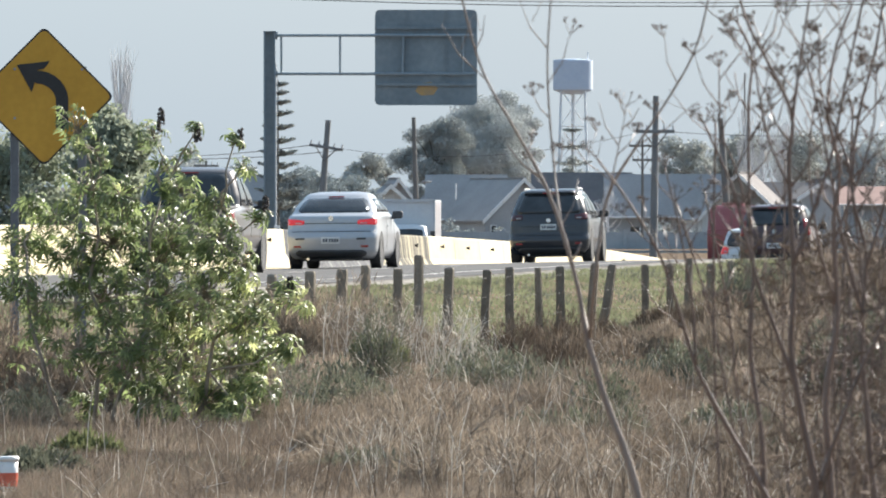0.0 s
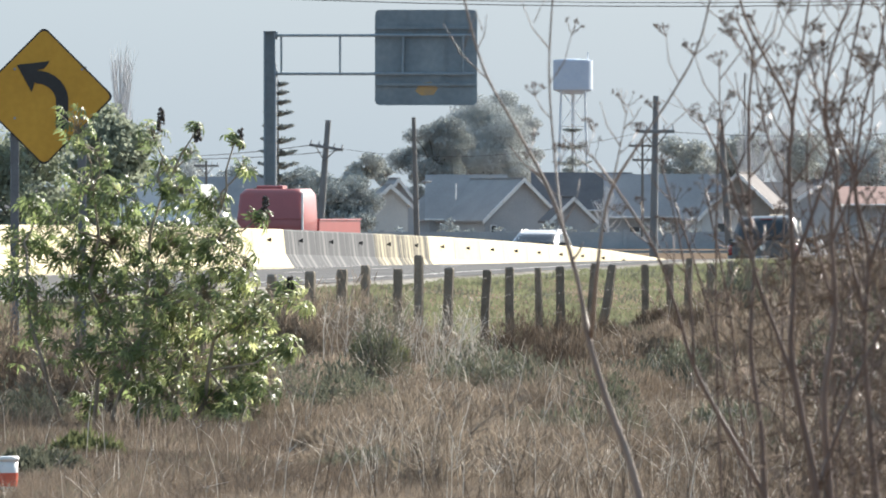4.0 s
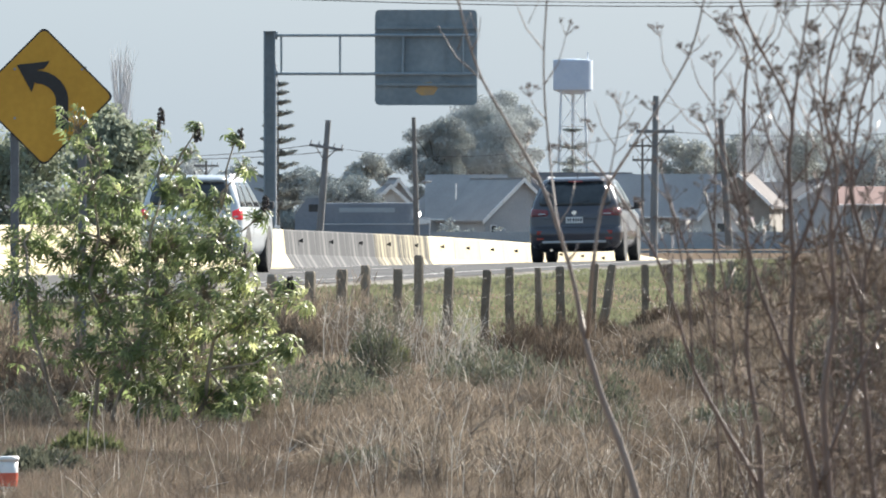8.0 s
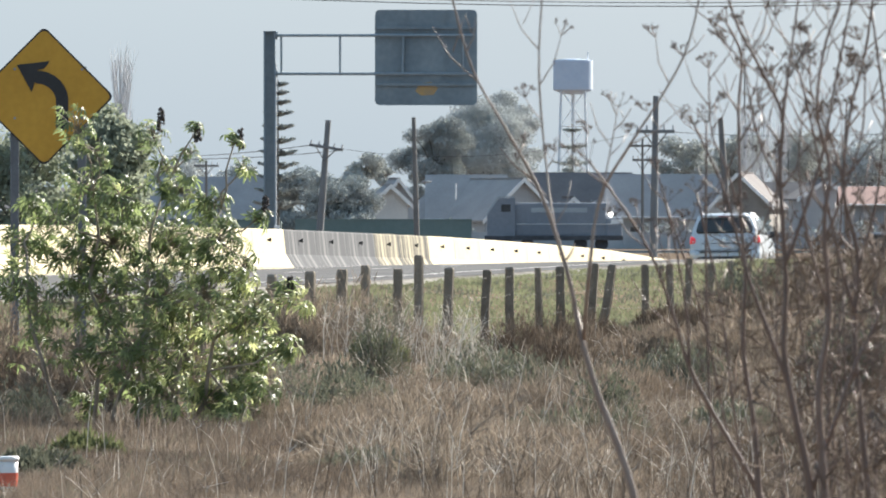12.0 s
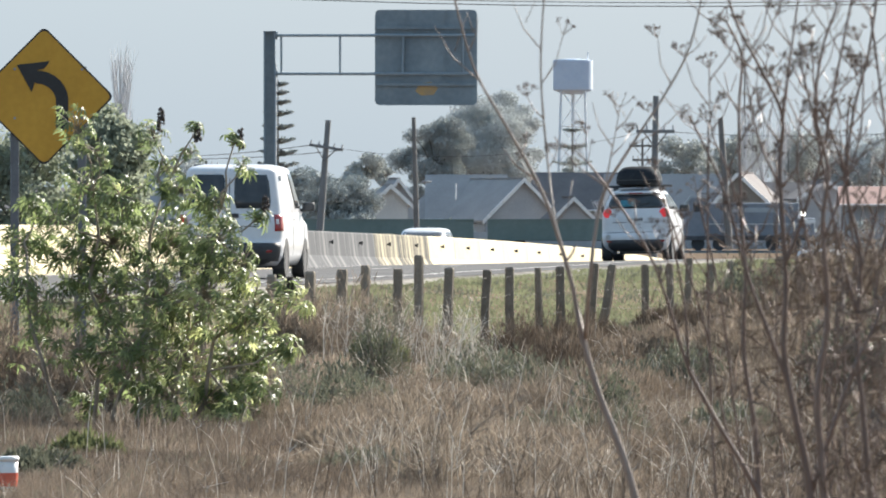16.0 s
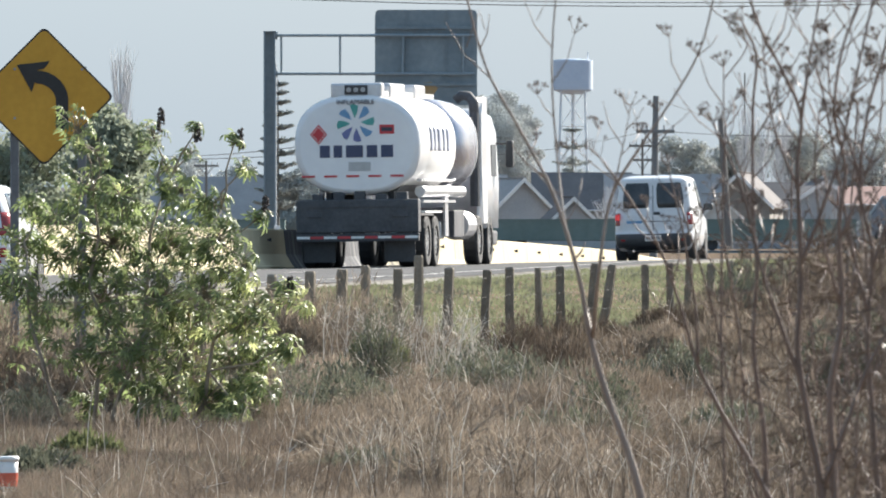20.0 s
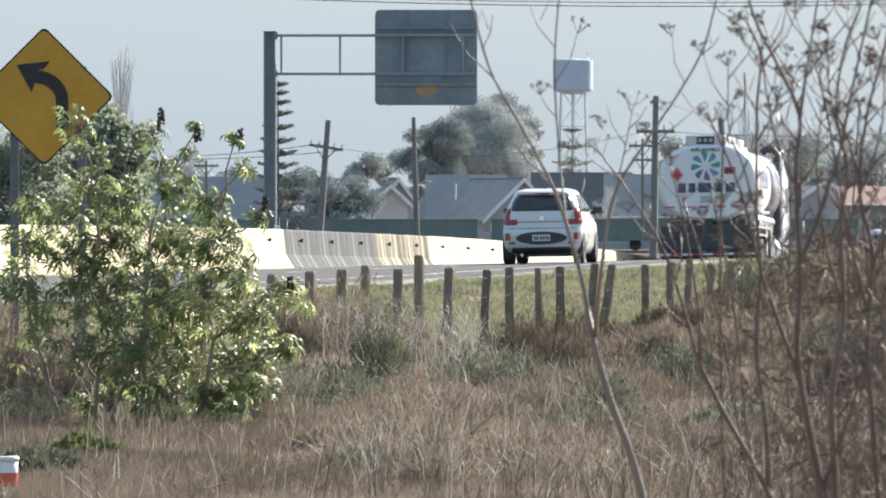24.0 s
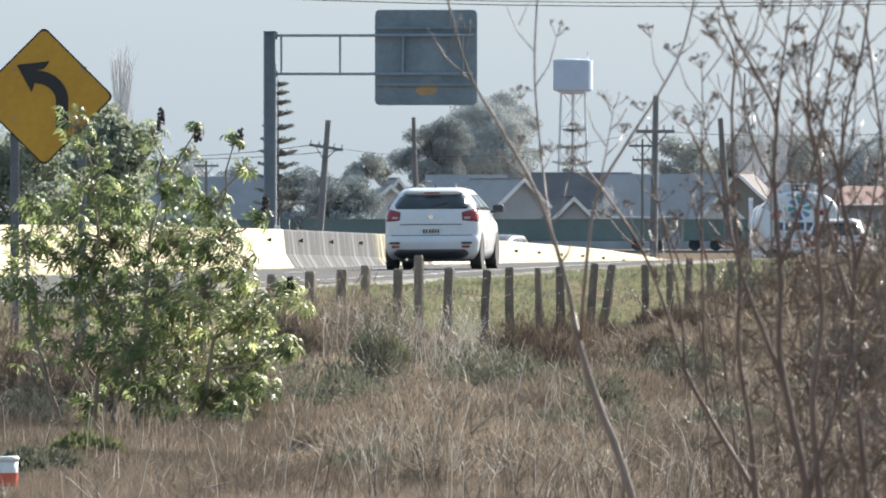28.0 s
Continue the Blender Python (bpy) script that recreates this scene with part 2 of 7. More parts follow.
def box(cx, cy, cz, sx, sy, sz, bevel=0.0, seg=2, bm=None, m=None):
    b = bm or bmesh.new()
    r = bmesh.ops.create_cube(b, size=1.0)
    vs = r["verts"]
    bmesh.ops.scale(b, vec=(sx, sy, sz), verts=vs)
    if bevel:
        es = list({e for v in vs for e in v.link_edges})
        q = bmesh.ops.bevel(b, geom=es, offset=bevel, segments=seg, affect='EDGES', profile=0.6)
        vs = list({v for f in q["faces"] for v in f.verts} | {v for v in vs if v.is_valid})
    bmesh.ops.translate(b, vec=(cx, cy, cz), verts=vs)
    if m is not None:
        bmesh.ops.transform(b, matrix=m, verts=vs)
    return b


def rod(p, q, r0, r1=None, sides=8, bm=None):
    """A round tapered bar from p to q."""
    b = bm or bmesh.new()
    p, q = Vector(p), Vector(q)
    d = q - p
    m = Matrix.Translation((p + q) / 2) @ d.to_track_quat('Z', 'Y').to_matrix().to_4x4()
    bmesh.ops.create_cone(b, cap_ends=True, segments=sides, radius1=r0, radius2=r0 if r1 is None else r1, depth=d.length, matrix=m)
    return b


def prism(pts, depth, m=Matrix.Identity(4), bm=None):
    """A plate with the outline pts (x, z), from y = 0 to y = depth."""
    b = bm or bmesh.new()
    f = [b.verts.new(m @ Vector((x, 0, z))) for x, z in pts]
    k = [b.verts.new(m @ Vector((x, depth, z))) for x, z in pts]
    n = len(pts)
    b.faces.new(f)
    b.faces.new(k[::-1])
    for i in range(n):
        b.faces.new((f[i], k[i], k[(i + 1) % n], f[(i + 1) % n]))
    bmesh.ops.recalc_face_normals(b, faces=b.faces)
    return b


def loft(rings, smooth=True, bm=None):
    """A closed skin through rings of equally many points, with capped ends."""
    b = bm or bmesh.new()
    vs = [[b.verts.new(p) for p in r] for r in rings]
    n = len(rings[0])
    for i in range(len(vs) - 1):
        for j in range(n):
            f = b.faces.new((vs[i][j], vs[i][(j + 1) % n], vs[i + 1][(j + 1) % n], vs[i + 1][j]))
            f.smooth = smooth
    b.faces.new(vs[0][::-1])
    b.faces.new(vs[-1])
    bmesh.ops.recalc_face_normals(b, faces=b.faces)
    return b


def on_face(c, u0, u1, v0, v1, lift=0.006, thick=0.02, r=0.12, bm=None):
    """A thin plate with rounded corners lying on the quad c (four corners, in order), from u0..u1 and v0..v1 of it."""
    b = bm or bmesh.new()
    a, p, q, d = [Vector(x) for x in c]
    nrm = (p - a).cross(d - a).normalized()
    pts = []
    for cu, cv, k in ((u0, v0, 2), (u1, v0, 3), (u1, v1, 0), (u0, v1, 1)):
        su, sv = (1 if cu == u0 else -1), (1 if cv == v0 else -1)
        ru, rv = r * (u1 - u0), r * (v1 - v0)
        for s in range(3):
            w = (k + s / 2) * math.pi / 2
            pts.append((cu + su * ru + ru * math.cos(w), cv + sv * rv + rv * math.sin(w)))
    def at(u, v, h):
        lo, hi = a.lerp(p, u), d.lerp(q, u)
        return lo.lerp(hi, v) + nrm * h
    top = [b.verts.new(at(u, v, lift)) for u, v in pts]
    bot = [b.verts.new(at(u, v, lift - thick)) for u, v in pts]
    n = len(pts)
    b.faces.new(top)
    b.faces.new(bot[::-1])
    for i in range(n):
        b.faces.new((top[i], bot[i], bot[(i + 1) % n], top[(i + 1) % n]))
    bmesh.ops.recalc_face_normals(b, faces=b.faces)
    return b


class Strands:
    """Collects many thin tubes and leaves into one mesh."""
    def __init__(self):
        self.v, self.f = [], []

    def tube(self, pts, radii, sides=4):
        base = len(self.v)
        n = len(pts)
        for i, p in enumerate(pts):
            d = (Vector(pts[min(i + 1, n - 1)]) - Vector(pts[max(i - 1, 0)])).normalized()
            s = d.cross(Vector((0.13, 0.98, 0.15))).normalized()
            t = d.cross(s)
            for k in range(sides):
                w = 2 * math.pi * k / sides
                self.v.append(tuple(Vector(p) + (s * math.cos(w) + t * math.sin(w)) * radii[i]))
        for i in range(n - 1):
            for k in range(sides):
                k2 = (k + 1) % sides
                self.f.append((base + i * sides + k, base + i * sides + k2, base + (i + 1) * sides + k2, base + (i + 1) * sides + k))
        self.f.append(tuple(base + (n - 1) * sides + k for k in range(sides)))
        self.f.append(tuple(base + k for k in range(sides))[::-1])

    def blob(self, c, r, rng, squash=1.0):
        """A small uneven lump with eight faces."""
        base = len(self.v)
        for d in ((1, 0, 0), (-1, 0, 0), (0, 1, 0), (0, -1, 0), (0, 0, squash), (0, 0, -squash)):
            k = r * (0.7 + 0.6 * rng.random())
            self.v.append(tuple(c[i] + d[i] * k for i in range(3)))
        for a, b2, c2 in ((0, 2, 4), (2, 1, 4), (1, 3, 4), (3, 0, 4), (2, 0, 5), (1, 2, 5), (3, 1, 5), (0, 3, 5)):
            self.f.append((base + a, base + b2, base + c2))

    def make(self, name, material, parent=None, smooth=False):
        return raw(name, self.v, self.f, material, parent, smooth)


def cards(centres, length, width, direction, rng, fold=0.25, curl=0.15):
    """Vertices and faces of many folded leaves: a bent blade of four quads each."""
    n = len(centres)
    c = np.asarray(centres, float)
    d = np.asarray(direction, float)
    d /= np.linalg.norm(d, axis=1, keepdims=True) + 1e-9
    up = rng.normal(size=(n, 3))
    s = np.cross(d, up)
    s /= np.linalg.norm(s, axis=1, keepdims=True) + 1e-9
    nn = np.cross(s, d)
    L, W = np.asarray(length).reshape(-1, 1), np.asarray(width).reshape(-1, 1)
    v = np.stack([c, c + d * L * 0.45 + s * W * 0.5 + nn * W * fold, c + d * L * 0.5 - nn * L * curl * 0.3,
                  c + d * L * 0.45 - s * W * 0.5 + nn * W * fold, c + d * L - nn * L * curl], axis=1).reshape(-1, 3)
    i = np.arange(n)[:, None] * 5
    f = np.concatenate([i + np.array([[0, 1, 2]]), i + np.array([[0, 2, 3]]), i + np.array([[1, 4, 2]]), i + np.array([[2, 4, 3]])])
    return v, f


def stuff_mesh(name, v, f, material, parent=None):
    me = bpy.data.meshes.new(name)
    v, f = np.asarray(v, np.float32), np.asarray(f, np.int32)
    me.vertices.add(len(v))
    me.vertices.foreach_set("co", v.ravel())
    k = f.shape[1]
    me.loops.add(f.size)
    me.loops.foreach_set("vertex_index", f.ravel())
    me.polygons.add(len(f))
    me.polygons.foreach_set("loop_start", np.arange(len(f), dtype=np.int32) * k)
    me.update(calc_edges=True)
    me.validate()
    me.materials.append(material)
    ob = new(name, me)
    ob.parent = parent
    return ob


def blades(x, y, z, h, w, rng, lean=0.35, kind=0):
    """Upright grass blades: two joined triangles-strips each, leaning at random."""
    n = len(x)
    a = rng.uniform(0, 2 * math.pi, n)
    l = np.abs(rng.normal(0, lean, n))
    b = rng.uniform(0, 2 * math.pi, n)
    base = np.stack([x, y, z], 1)
    side = np.stack([np.cos(a), np.sin(a) * 0.5, np.zeros(n)], 1) * (np.asarray(w) / 2)[:, None]
    tip = np.stack([np.cos(b) * l * h, np.sin(b) * l * h, h], 1)
    mid = tip * np.array([0.32, 0.32, 0.55])
    v = np.stack([base - side, base + side, base + mid - side * 0.75, base + mid + side * 0.75, base + tip], 1).reshape(-1, 3)
    i = np.arange(n)[:, None] * 5
    f = np.concatenate([i + np.array([[0, 1, 3]]), i + np.array([[0, 3, 2]]), i + np.array([[2, 3, 4]])])
    return v, f


# ---- the lie of the land ----
# the near carriageway runs almost straight and bends a little left past the crest; n counts across it to the right from the median barrier
HEAD, OFF = 0.11664, 32.4
YAW = -math.degrees(math.atan(HEAD))
MED_Y = (-990, 214.5, 244.2, 264, 280.5, 291.5, 304.7, 315.7, 324.5, 331.1, 345.4, 374, 402.6, 660, 990, 4400)
MED_Z = (0.10, 0.08, 0.02, 0.0, -0.07, -0.18, -0.39, -0.58, -0.73, -0.87, -1.07, -1.32, -2.0, -2.3, -2.35, -2.3)
EDGE_Y = MED_Y
EDGE_Z = (0.04, 0.06, 0.10, 0.13, 0.07, -0.03, -0.22, -0.45, -0.6, -0.74, -0.98, -1.28, -2.0, -2.3, -2.35, -2.3)
ONC_Y = (-990, 165, 275, 330, 374, 418, 462, 506, 572, 660, 880, 1540, 4400)
ONC_X = (-150, -20, -11, -8, -5.5, -2.0, 4.0, 11.5, 24, 41, 84, 214, 800)
ONC_ZY = (-990, 379.5, 440, 473, 660, 990, 4400)
ONC_Z = (-0.88, -0.88, -1.2, -1.5, -2.2, -2.35, -2.35)


def soft_interp(y, ys, zs, k=5.0):
    y = np.asarray(y, float)
    return sum(np.interp(y + d, ys, zs) for d in (-k, -k / 2, 0, k / 2, k)) / 5


def ramp(v, a, b):
    t = np.clip((np.asarray(v, float) - a) / (b - a), 0, 1)
    return t * t * (3 - 2 * t)


def lane_x(y):
    return HEAD * np.asarray(y, float) - OFF - 7.0 * ramp(y, 330, 440)


def road_z(n, y):
    t = np.clip(np.asarray(n, float) / 6.5, -0.4, 1.25)
    return soft_interp(y, MED_Y, MED_Z) * (1 - t) + soft_interp(y, EDGE_Y, EDGE_Z) * t


def onc_x(y):
    return soft_interp(y, ONC_Y, ONC_X, 25.0)


def onc_z(y):
    return soft_interp(y, ONC_ZY, ONC_Z, 12.0)


MOUNDS = ((1.392, 129.8, 1.1, 5, 0.08), (-0.905, 114.4, 1.2, 6, 0.25), (2.666, 123.2, 1.2, 7, 0.14),
          (4.037, 127.6, 2.6, 10, 0.3), (0.069, 94.6, 2.0, 6, 0.08), (1.102, 117.7, 0.9, 6, -0.12), (1.817, 115.5, 0.7, 6, -0.12), (0.258, 123.2, 0.5, 6, -0.10))


def ground_z(x, y):
    x, y = np.asarray(x, float), np.asarray(y, float)
    n = x - lane_x(y)
    road = road_z(n, y) - 0.07
    low = -0.68 - 1.7 * ramp(y, 253, 715)
    near = -0.35 + 0.05 * np.sin(x * 1.7 + y * 0.31) + 0.04 * np.sin(y * 0.53 + x * 0.4)
    for mx, my, sx, sy, h in MOUNDS:
        near = near + h * np.exp(-((x - mx) / sx) ** 2 - ((y - my) / sy) ** 2)
    z = road + (low - road) * ramp(n, 7.9, 12.9)
    z = np.where(n > 12.9, low + (near - low) * ramp(n, 13.6, 18.5) * (1 - ramp(y, 220, 462)), z)
    left = soft_interp(y, ONC_ZY, ONC_Z, 12.0) - 0.06
    return np.where(n < -1.0, road + (left - road) * ramp(-n, 1.0, 5.0), z)


def graded(*spans):
    out = []
    for a, b, step in spans:
        out += list(np.arange(a, b, step))
    return np.array(out + [spans[-1][1]])


gx = graded((-4000, -300, 250), (-300, -60, 20), (-60, -14, 3), (-14, 16, 0.5), (16, 60, 3), (60, 300, 20), (300, 4000, 250))
gy = graded((-1500, -100, 100), (-100, 40, 10), (40, 170, 1.0), (170, 420, 2.5), (420, 880, 10), (880, 1800, 50), (1800, 4900, 500))
GX, GY = np.meshgrid(gx, gy)
GZ = ground_z(GX, GY)
nx, ny = len(gx), len(gy)
gi = np.arange(nx * ny).reshape(ny, nx)
gf = np.stack([gi[:-1, :-1], gi[:-1, 1:], gi[1:, 1:], gi[1:, :-1]], -1).reshape(-1, 4)
ground = stuff_mesh("ground", np.stack([GX, GY, GZ], -1).reshape(-1, 3), gf, DIRT)
tagged(ground, "bare brown soil of the verge, fields and ditch", "ground", kind="structure")


def strip(name, y0, y1, step, across, zoff, material, onc=False):
    """A ribbon along a carriageway; across: offsets n from its line."""
    ys = np.arange(y0, y1 + 0.01, step)
    v = []
    for y in ys:
        for n in across:
            if onc:
                v.append((float(onc_x(y)) + n, y, float(onc_z(y)) + zoff))
            else:
                v.append((float(lane_x(y)) + n, y, float(road_z(n, y)) + zoff))
    k = len(across)
    f = [(i * k + j, i * k + j + 1, (i + 1) * k + j + 1, (i + 1) * k + j) for i in range(len(ys) - 1) for j in range(k - 1)]
    return raw(name, v, f, material)


road = strip("road", -1000, 1800, 5, (-0.9, 0.5, 2.0, 3.3, 5.0, 6.5, 7.6), 0.0, ASPHALT)
tagged(road, "grey asphalt carriageway with worn white edge lines", "road", kind="structure")
road_far = strip("road", -1000, 1800, 10, (-6.5, -3.0, 0, 3.0, 5.5), 0.0, ASPHALT, True)
tagged(road_far, "grey asphalt of the opposite carriageway beyond the barrier", "road", kind="structure")
for name, across, zo in (("edge_line", (6.47, 6.60), 0.006), ("edge_line", (0.75, 0.87), 0.006)):
    s = strip(name, -400, 800, 5, across, zo, ROADPAINT)
    s.parent = road
dash = [y for y in range(-100, 420, 12)]
for y in dash:
    s = strip("lane_dash", y, y + 4, 2, (3.38, 3.5), 0.006, ROADPAINT)
    s.parent = road


sv = []
for y in np.arange(-200, 700, 4.0):
    for n, drop in ((7.56, 0.004), (7.75, 0.02), (8.05, 0.10)):
        sv.append((float(lane_x(y)) + n + 0.06 * math.sin(y * 1.3 + n), y, float(road_z(n, y)) - drop))
sf = [(i * 3 + j, i * 3 + j + 1, i * 3 + j + 4, i * 3 + j + 3) for i in range(len(sv) // 3 - 1) for j in (0, 1)]
tagged(raw("road_shoulder", sv, sf, SHOULDER), "pale gravel shoulder sloping off the edge of the asphalt", "shoulder", kind="structure")


# ---- concrete median barrier: precast sections that follow the crest ----
SINK_Y = (165, 214.5, 247.5, 267.96, 279.84, 294.58, 311.3, 325.6, 334.4)
SINK_TOP = (0.95, 0.95, 0.815, 0.652, 0.547, 0.386, 0.178, -0.11, -0.30)
SEC = 4.95


def barrier_section(material, length=SEC - 0.025):
    prof = [(-0.30, -0.95), (0.30, -0.95), (0.30, -0.75), (0.27, -0.72), (0.135, -0.50), (0.085, -0.03), (0.065, 0.0), (-0.065, 0.0), (-0.085, -0.03),
            (-0.135, -0.50), (-0.27, -0.72), (-0.30, -0.75)]
    rings = [[(x, y, z) for x, z in prof] for y in (0, 0.02, length - 0.02, length)]
    for i in (0, 3):
        rings[i] = [(x * 0.93, y, z - 0.012) for x, y, z in rings[i]]
    ob = empty("concrete_barrier", Matrix.Identity(4), "precast concrete median barrier section, cream paint, stained", "barrier", "median barrier sections")
    part("body", loft(rings, False), material, ob)
    part("reflector", prism([(0.19, -0.045), (0.08, 0.0), (0.19, 0.045)], 0.03, pose(0, length * 0.45, -0.22)), SIGNBLK, ob, "small dark triangular reflector")
    return ob


sec_cream = barrier_section(CREAM)
sec_grey = barrier_section(BARGREY)
sec_streak = barrier_section(BARSTREAK)
tagged(sec_streak, "cream barrier section with heavy dark streaks")
tagged(sec_grey, "bare grey concrete barrier section with dark streaks")
y = 247.61 - 0.45 * SEC - 20 * SEC
first = {}
while y < 323.4:
    grey, streaked = 248.6 < y < 261.8, 261.8 <= y < 270.05
    z = [float(np.interp(v, SINK_Y, SINK_TOP)) for v in (y, y + SEC)]
    m = Matrix.Translation((float(lane_x(y)), y, z[0])) @ pose(0, 0, 0, math.degrees(math.atan((z[1] - z[0]) / SEC)), 0, YAW)
    src = sec_grey if grey else (sec_streak if streaked else sec_cream)
    if src.name not in first:
        src.matrix_basis = m
        first[src.name] = 1
    else:
        copy_thing(src, m)
    y += SEC * math.cos(radians(YAW))


# ---- roadside fence: split wooden posts and slack wires ----
def fence_post(h, w, tilt, seed):
    rng = random.Random(seed)
    rings = []
    for z, k in ((-0.45, 1.0), (0.0, 1.04), (h * 0.5, 0.98), (h - 0.03, 0.95), (h, 0.8)):
        o = (rng.uniform(-0.006, 0.006), rng.uniform(-0.006, 0.006))
        rings.append([(o[0] + w * k * (0.5 + rng.uniform(-0.05, 0.05)) * math.cos(a), o[1] + w * k * (0.5 + rng.uniform(-0.05, 0.05)) * math.sin(a), z)
                      for a in [math.pi * (i + 0.5) / 4 for i in range(8)]])
    return loft(rings, False)


FENCE_N, FGAP = 12.9, 3.23
fence = empty("fence", Matrix.Identity(4), "old roadside fence of split wooden posts with slack wires", "fence")
rng = random.Random(7)
# distances of the posts along the fence, roughly every 3.2 m
POST_Y = [153.0 - FGAP * k for k in range(8, 0, -1)] + [153.1, 156.3, 158.6, 161.9, 164.4, 168.2, 172.4, 175.4, 178.9, 182.1, 186.7, 189.4, 194.2, 198.1, 201.6, 205.3]
POST_Y += [205.3 + FGAP * k for k in range(1, 14)]
tops = []
for i, fy in enumerate(POST_Y):
    x = float(lane_x(fy)) + FENCE_N
    top = 0.475 - 0.0022 * (fy - 160) + rng.uniform(-0.06, 0.05) + (0.13 if i == 12 else 0)
    base = float(ground_z(x, fy))
    lean = rng.uniform(-1.5, 4.0)
    if i == 19:
        lean = 9.0
    ob = part("post", fence_post(top - base, rng.uniform(0.11, 0.15), 0, i), WOODPOST, fence)
    ob.matrix_basis = pose(x - math.tan(radians(lean)) * (top - base), fy, base, rng.uniform(-2, 2), lean, rng.uniform(0, 90))
    tops.append((x, fy, top))
for k, drop in enumerate((0.12, 0.38, 0.66)):
    st = Strands()
    run = []
    for a, b in zip(tops[:-1], tops[1:]):
        run += [(a[0], a[1] - 0.06, a[2] - drop), ((a[0] + b[0]) / 2, (a[1] + b[1]) / 2 - 0.06, (a[2] + b[2]) / 2 - drop - 0.025)]
    st.tube(run, [0.0022] * len(run), 3)
    tagged(st.make("wire", WIRE, fence), "thin rusty fence wire")


# ---- curve warning sign ----
sign = empty("warning_sign", pose(-3.671, 114.4, 2.298, 0, 0, 3), "yellow diamond road sign with black curved arrow on posts", "road sign")
R0 = 0.645


def diamond(r, rc=0.05):
    pts = []
    for k in range(4):
        a = math.pi / 2 * k
        c = (r - rc * 1.414) * math.cos(a), (r - rc * 1.414) * math.sin(a)
        for s in (-1, -0.33, 0.33, 1):
            w = a + s * math.pi / 4
            pts.append((c[0] + rc * math.cos(w), c[1] + rc * math.sin(w)))
    return pts


part("plate", prism(diamond(R0), 0.012), SIGNBLK, sign, "black sign border")
part("face", prism(diamond(R0 - 0.022), 0.006, pose(0, -0.0065, 0)), SIGNYEL, sign, "yellow sign face")
out, inn = [], []
for i in range(9):
    a = radians(-5 + 95 * i / 8)
    cx, cz = -0.075, -0.045
    out.append((cx + 0.300 * math.cos(a), cz + 0.285 * math.sin(a)))
    inn.append((cx + 0.185 * math.cos(a), cz + 0.165 * math.sin(a)))
arrow = prism([(0.11, -0.30), (0.225, -0.30)] + out + [(-0.0, 0.255), (0.055, 0.325), (-0.25, 0.29), (-0.115, 0.04), (-0.085, 0.128)] + inn[::-1], 0.006, pose(0, -0.013, 0))
part("arrow", arrow, SIGNBLK, sign, "black curved arrow pointing left")
for x in (-0.27, 0.35):
    part("post", box(x, 0.05, -1.15, 0.08, 0.06, 2.1, 0.01), SIGNPOST, sign, "grey steel sign post")
for z in (-0.2, 0.25):
    part("bracket", box(0.04, 0.018, z, 0.70, 0.012, 0.05), SIGNPOST, sign)
for x, z in ((-0.27, -0.2), (0.35, -0.2), (0.35, 0.25), (-0.27, 0.25)):
    part("bolt", rod((x, -0.02, z), (x, 0.0, z), 0.012), GALV, sign)

# ---- cantilever gantry over the opposite carriageway ----
GYD = 462
gantry = empty("sign_gantry", pose(-6.447, GYD, -1.55), "galvanised steel cantilever gantry with a large sign seen from behind", "gantry")
GH = 7.694 + 1.55
for dx in (-0.19, 0.19):
    part("column_flange", box(dx, 0, GH / 2 - 0.1, 0.06, 0.36, GH + 0.2, 0.01), GALV, gantry)
part("column_web", box(0, 0.05, GH / 2 - 0.1, 0.33, 0.10, GH + 0.19), GALVD, gantry)
part("column_cap", box(0, 0, GH + 0.015, 0.46, 0.40, 0.04), GALV, gantry)
part("base_plate", box(0, 0, 0.02, 0.8, 0.8, 0.05, 0.01), GALV, gantry)
for r, th in ((63, 0.055), (131, 0.055)):
    z = {63: 7.568, 131: 6.140}[r] + 1.55
    part("arm_chord", rod((0.19, -0.02, z), (7.602, -0.02, z), th, th, 10), GALV, gantry)
    part("arm_flange", rod((0.18, -0.02, z), (0.30, -0.02, z), 0.15, 0.15, 12), GALVD, gantry)
for dx in (0.441, 2.625, 4.956, 7.182):
    part("arm_strut", rod((dx, -0.02, 6.140 + 1.55), (dx, -0.02, 7.568 + 1.55), 0.045, 0.045, 8), GALV, gantry)
pw, ph = 3.801, 3.549
pm = Matrix.Translation((5.817, 0.16, 6.749 + 1.55))
part("sign_panel", loft([[(pm @ Vector((x, d, z))) for x, z in
                          [(sx * (pw / 2 - 0.18) + 0.18 * math.cos(w), sz * (ph / 2 - 0.18) + 0.18 * math.sin(w))
                           for sx, sz, w0 in ((1, 1, 0), (-1, 1, 90), (-1, -1, 180), (1, -1, 270)) for w in [radians(w0 + q) for q in (0, 30, 60, 90)]]]
                         for d in (0.0, 0.05)], False), GALVD, gantry, "weathered grey back of a large sign panel")
for z in (-1.0, 1.1):
    part("stiffener", box(pm.translation.x, 0.10, pm.translation.z + z, pw - 0.12, 0.09, 0.11, 0.008), GALVD, gantry)
for dx in (-0.72, 0.75):
    part("panel_rib", box(pm.translation.x + dx, 0.13, pm.translation.z, 0.05, 0.045, ph - 0.1), GALVD, gantry)
part("sticker", prism([(-0.42, -0.1), (-0.2, -0.26), (0.25, -0.24), (0.42, 0.0), (0.18, 0.24), (-0.25, 0.2)], 0.01, Matrix.Translation((pm.translation.x + 0.02, 0.148, pm.translation.z - 1.15))), ORANGE, gantry, "faded orange mark on the panel back")
part("cable_box", box(0.28, -0.12, 1.9, 0.22, 0.15, 0.32, 0.02), FASCIA, gantry, "small white cabinet on the column")
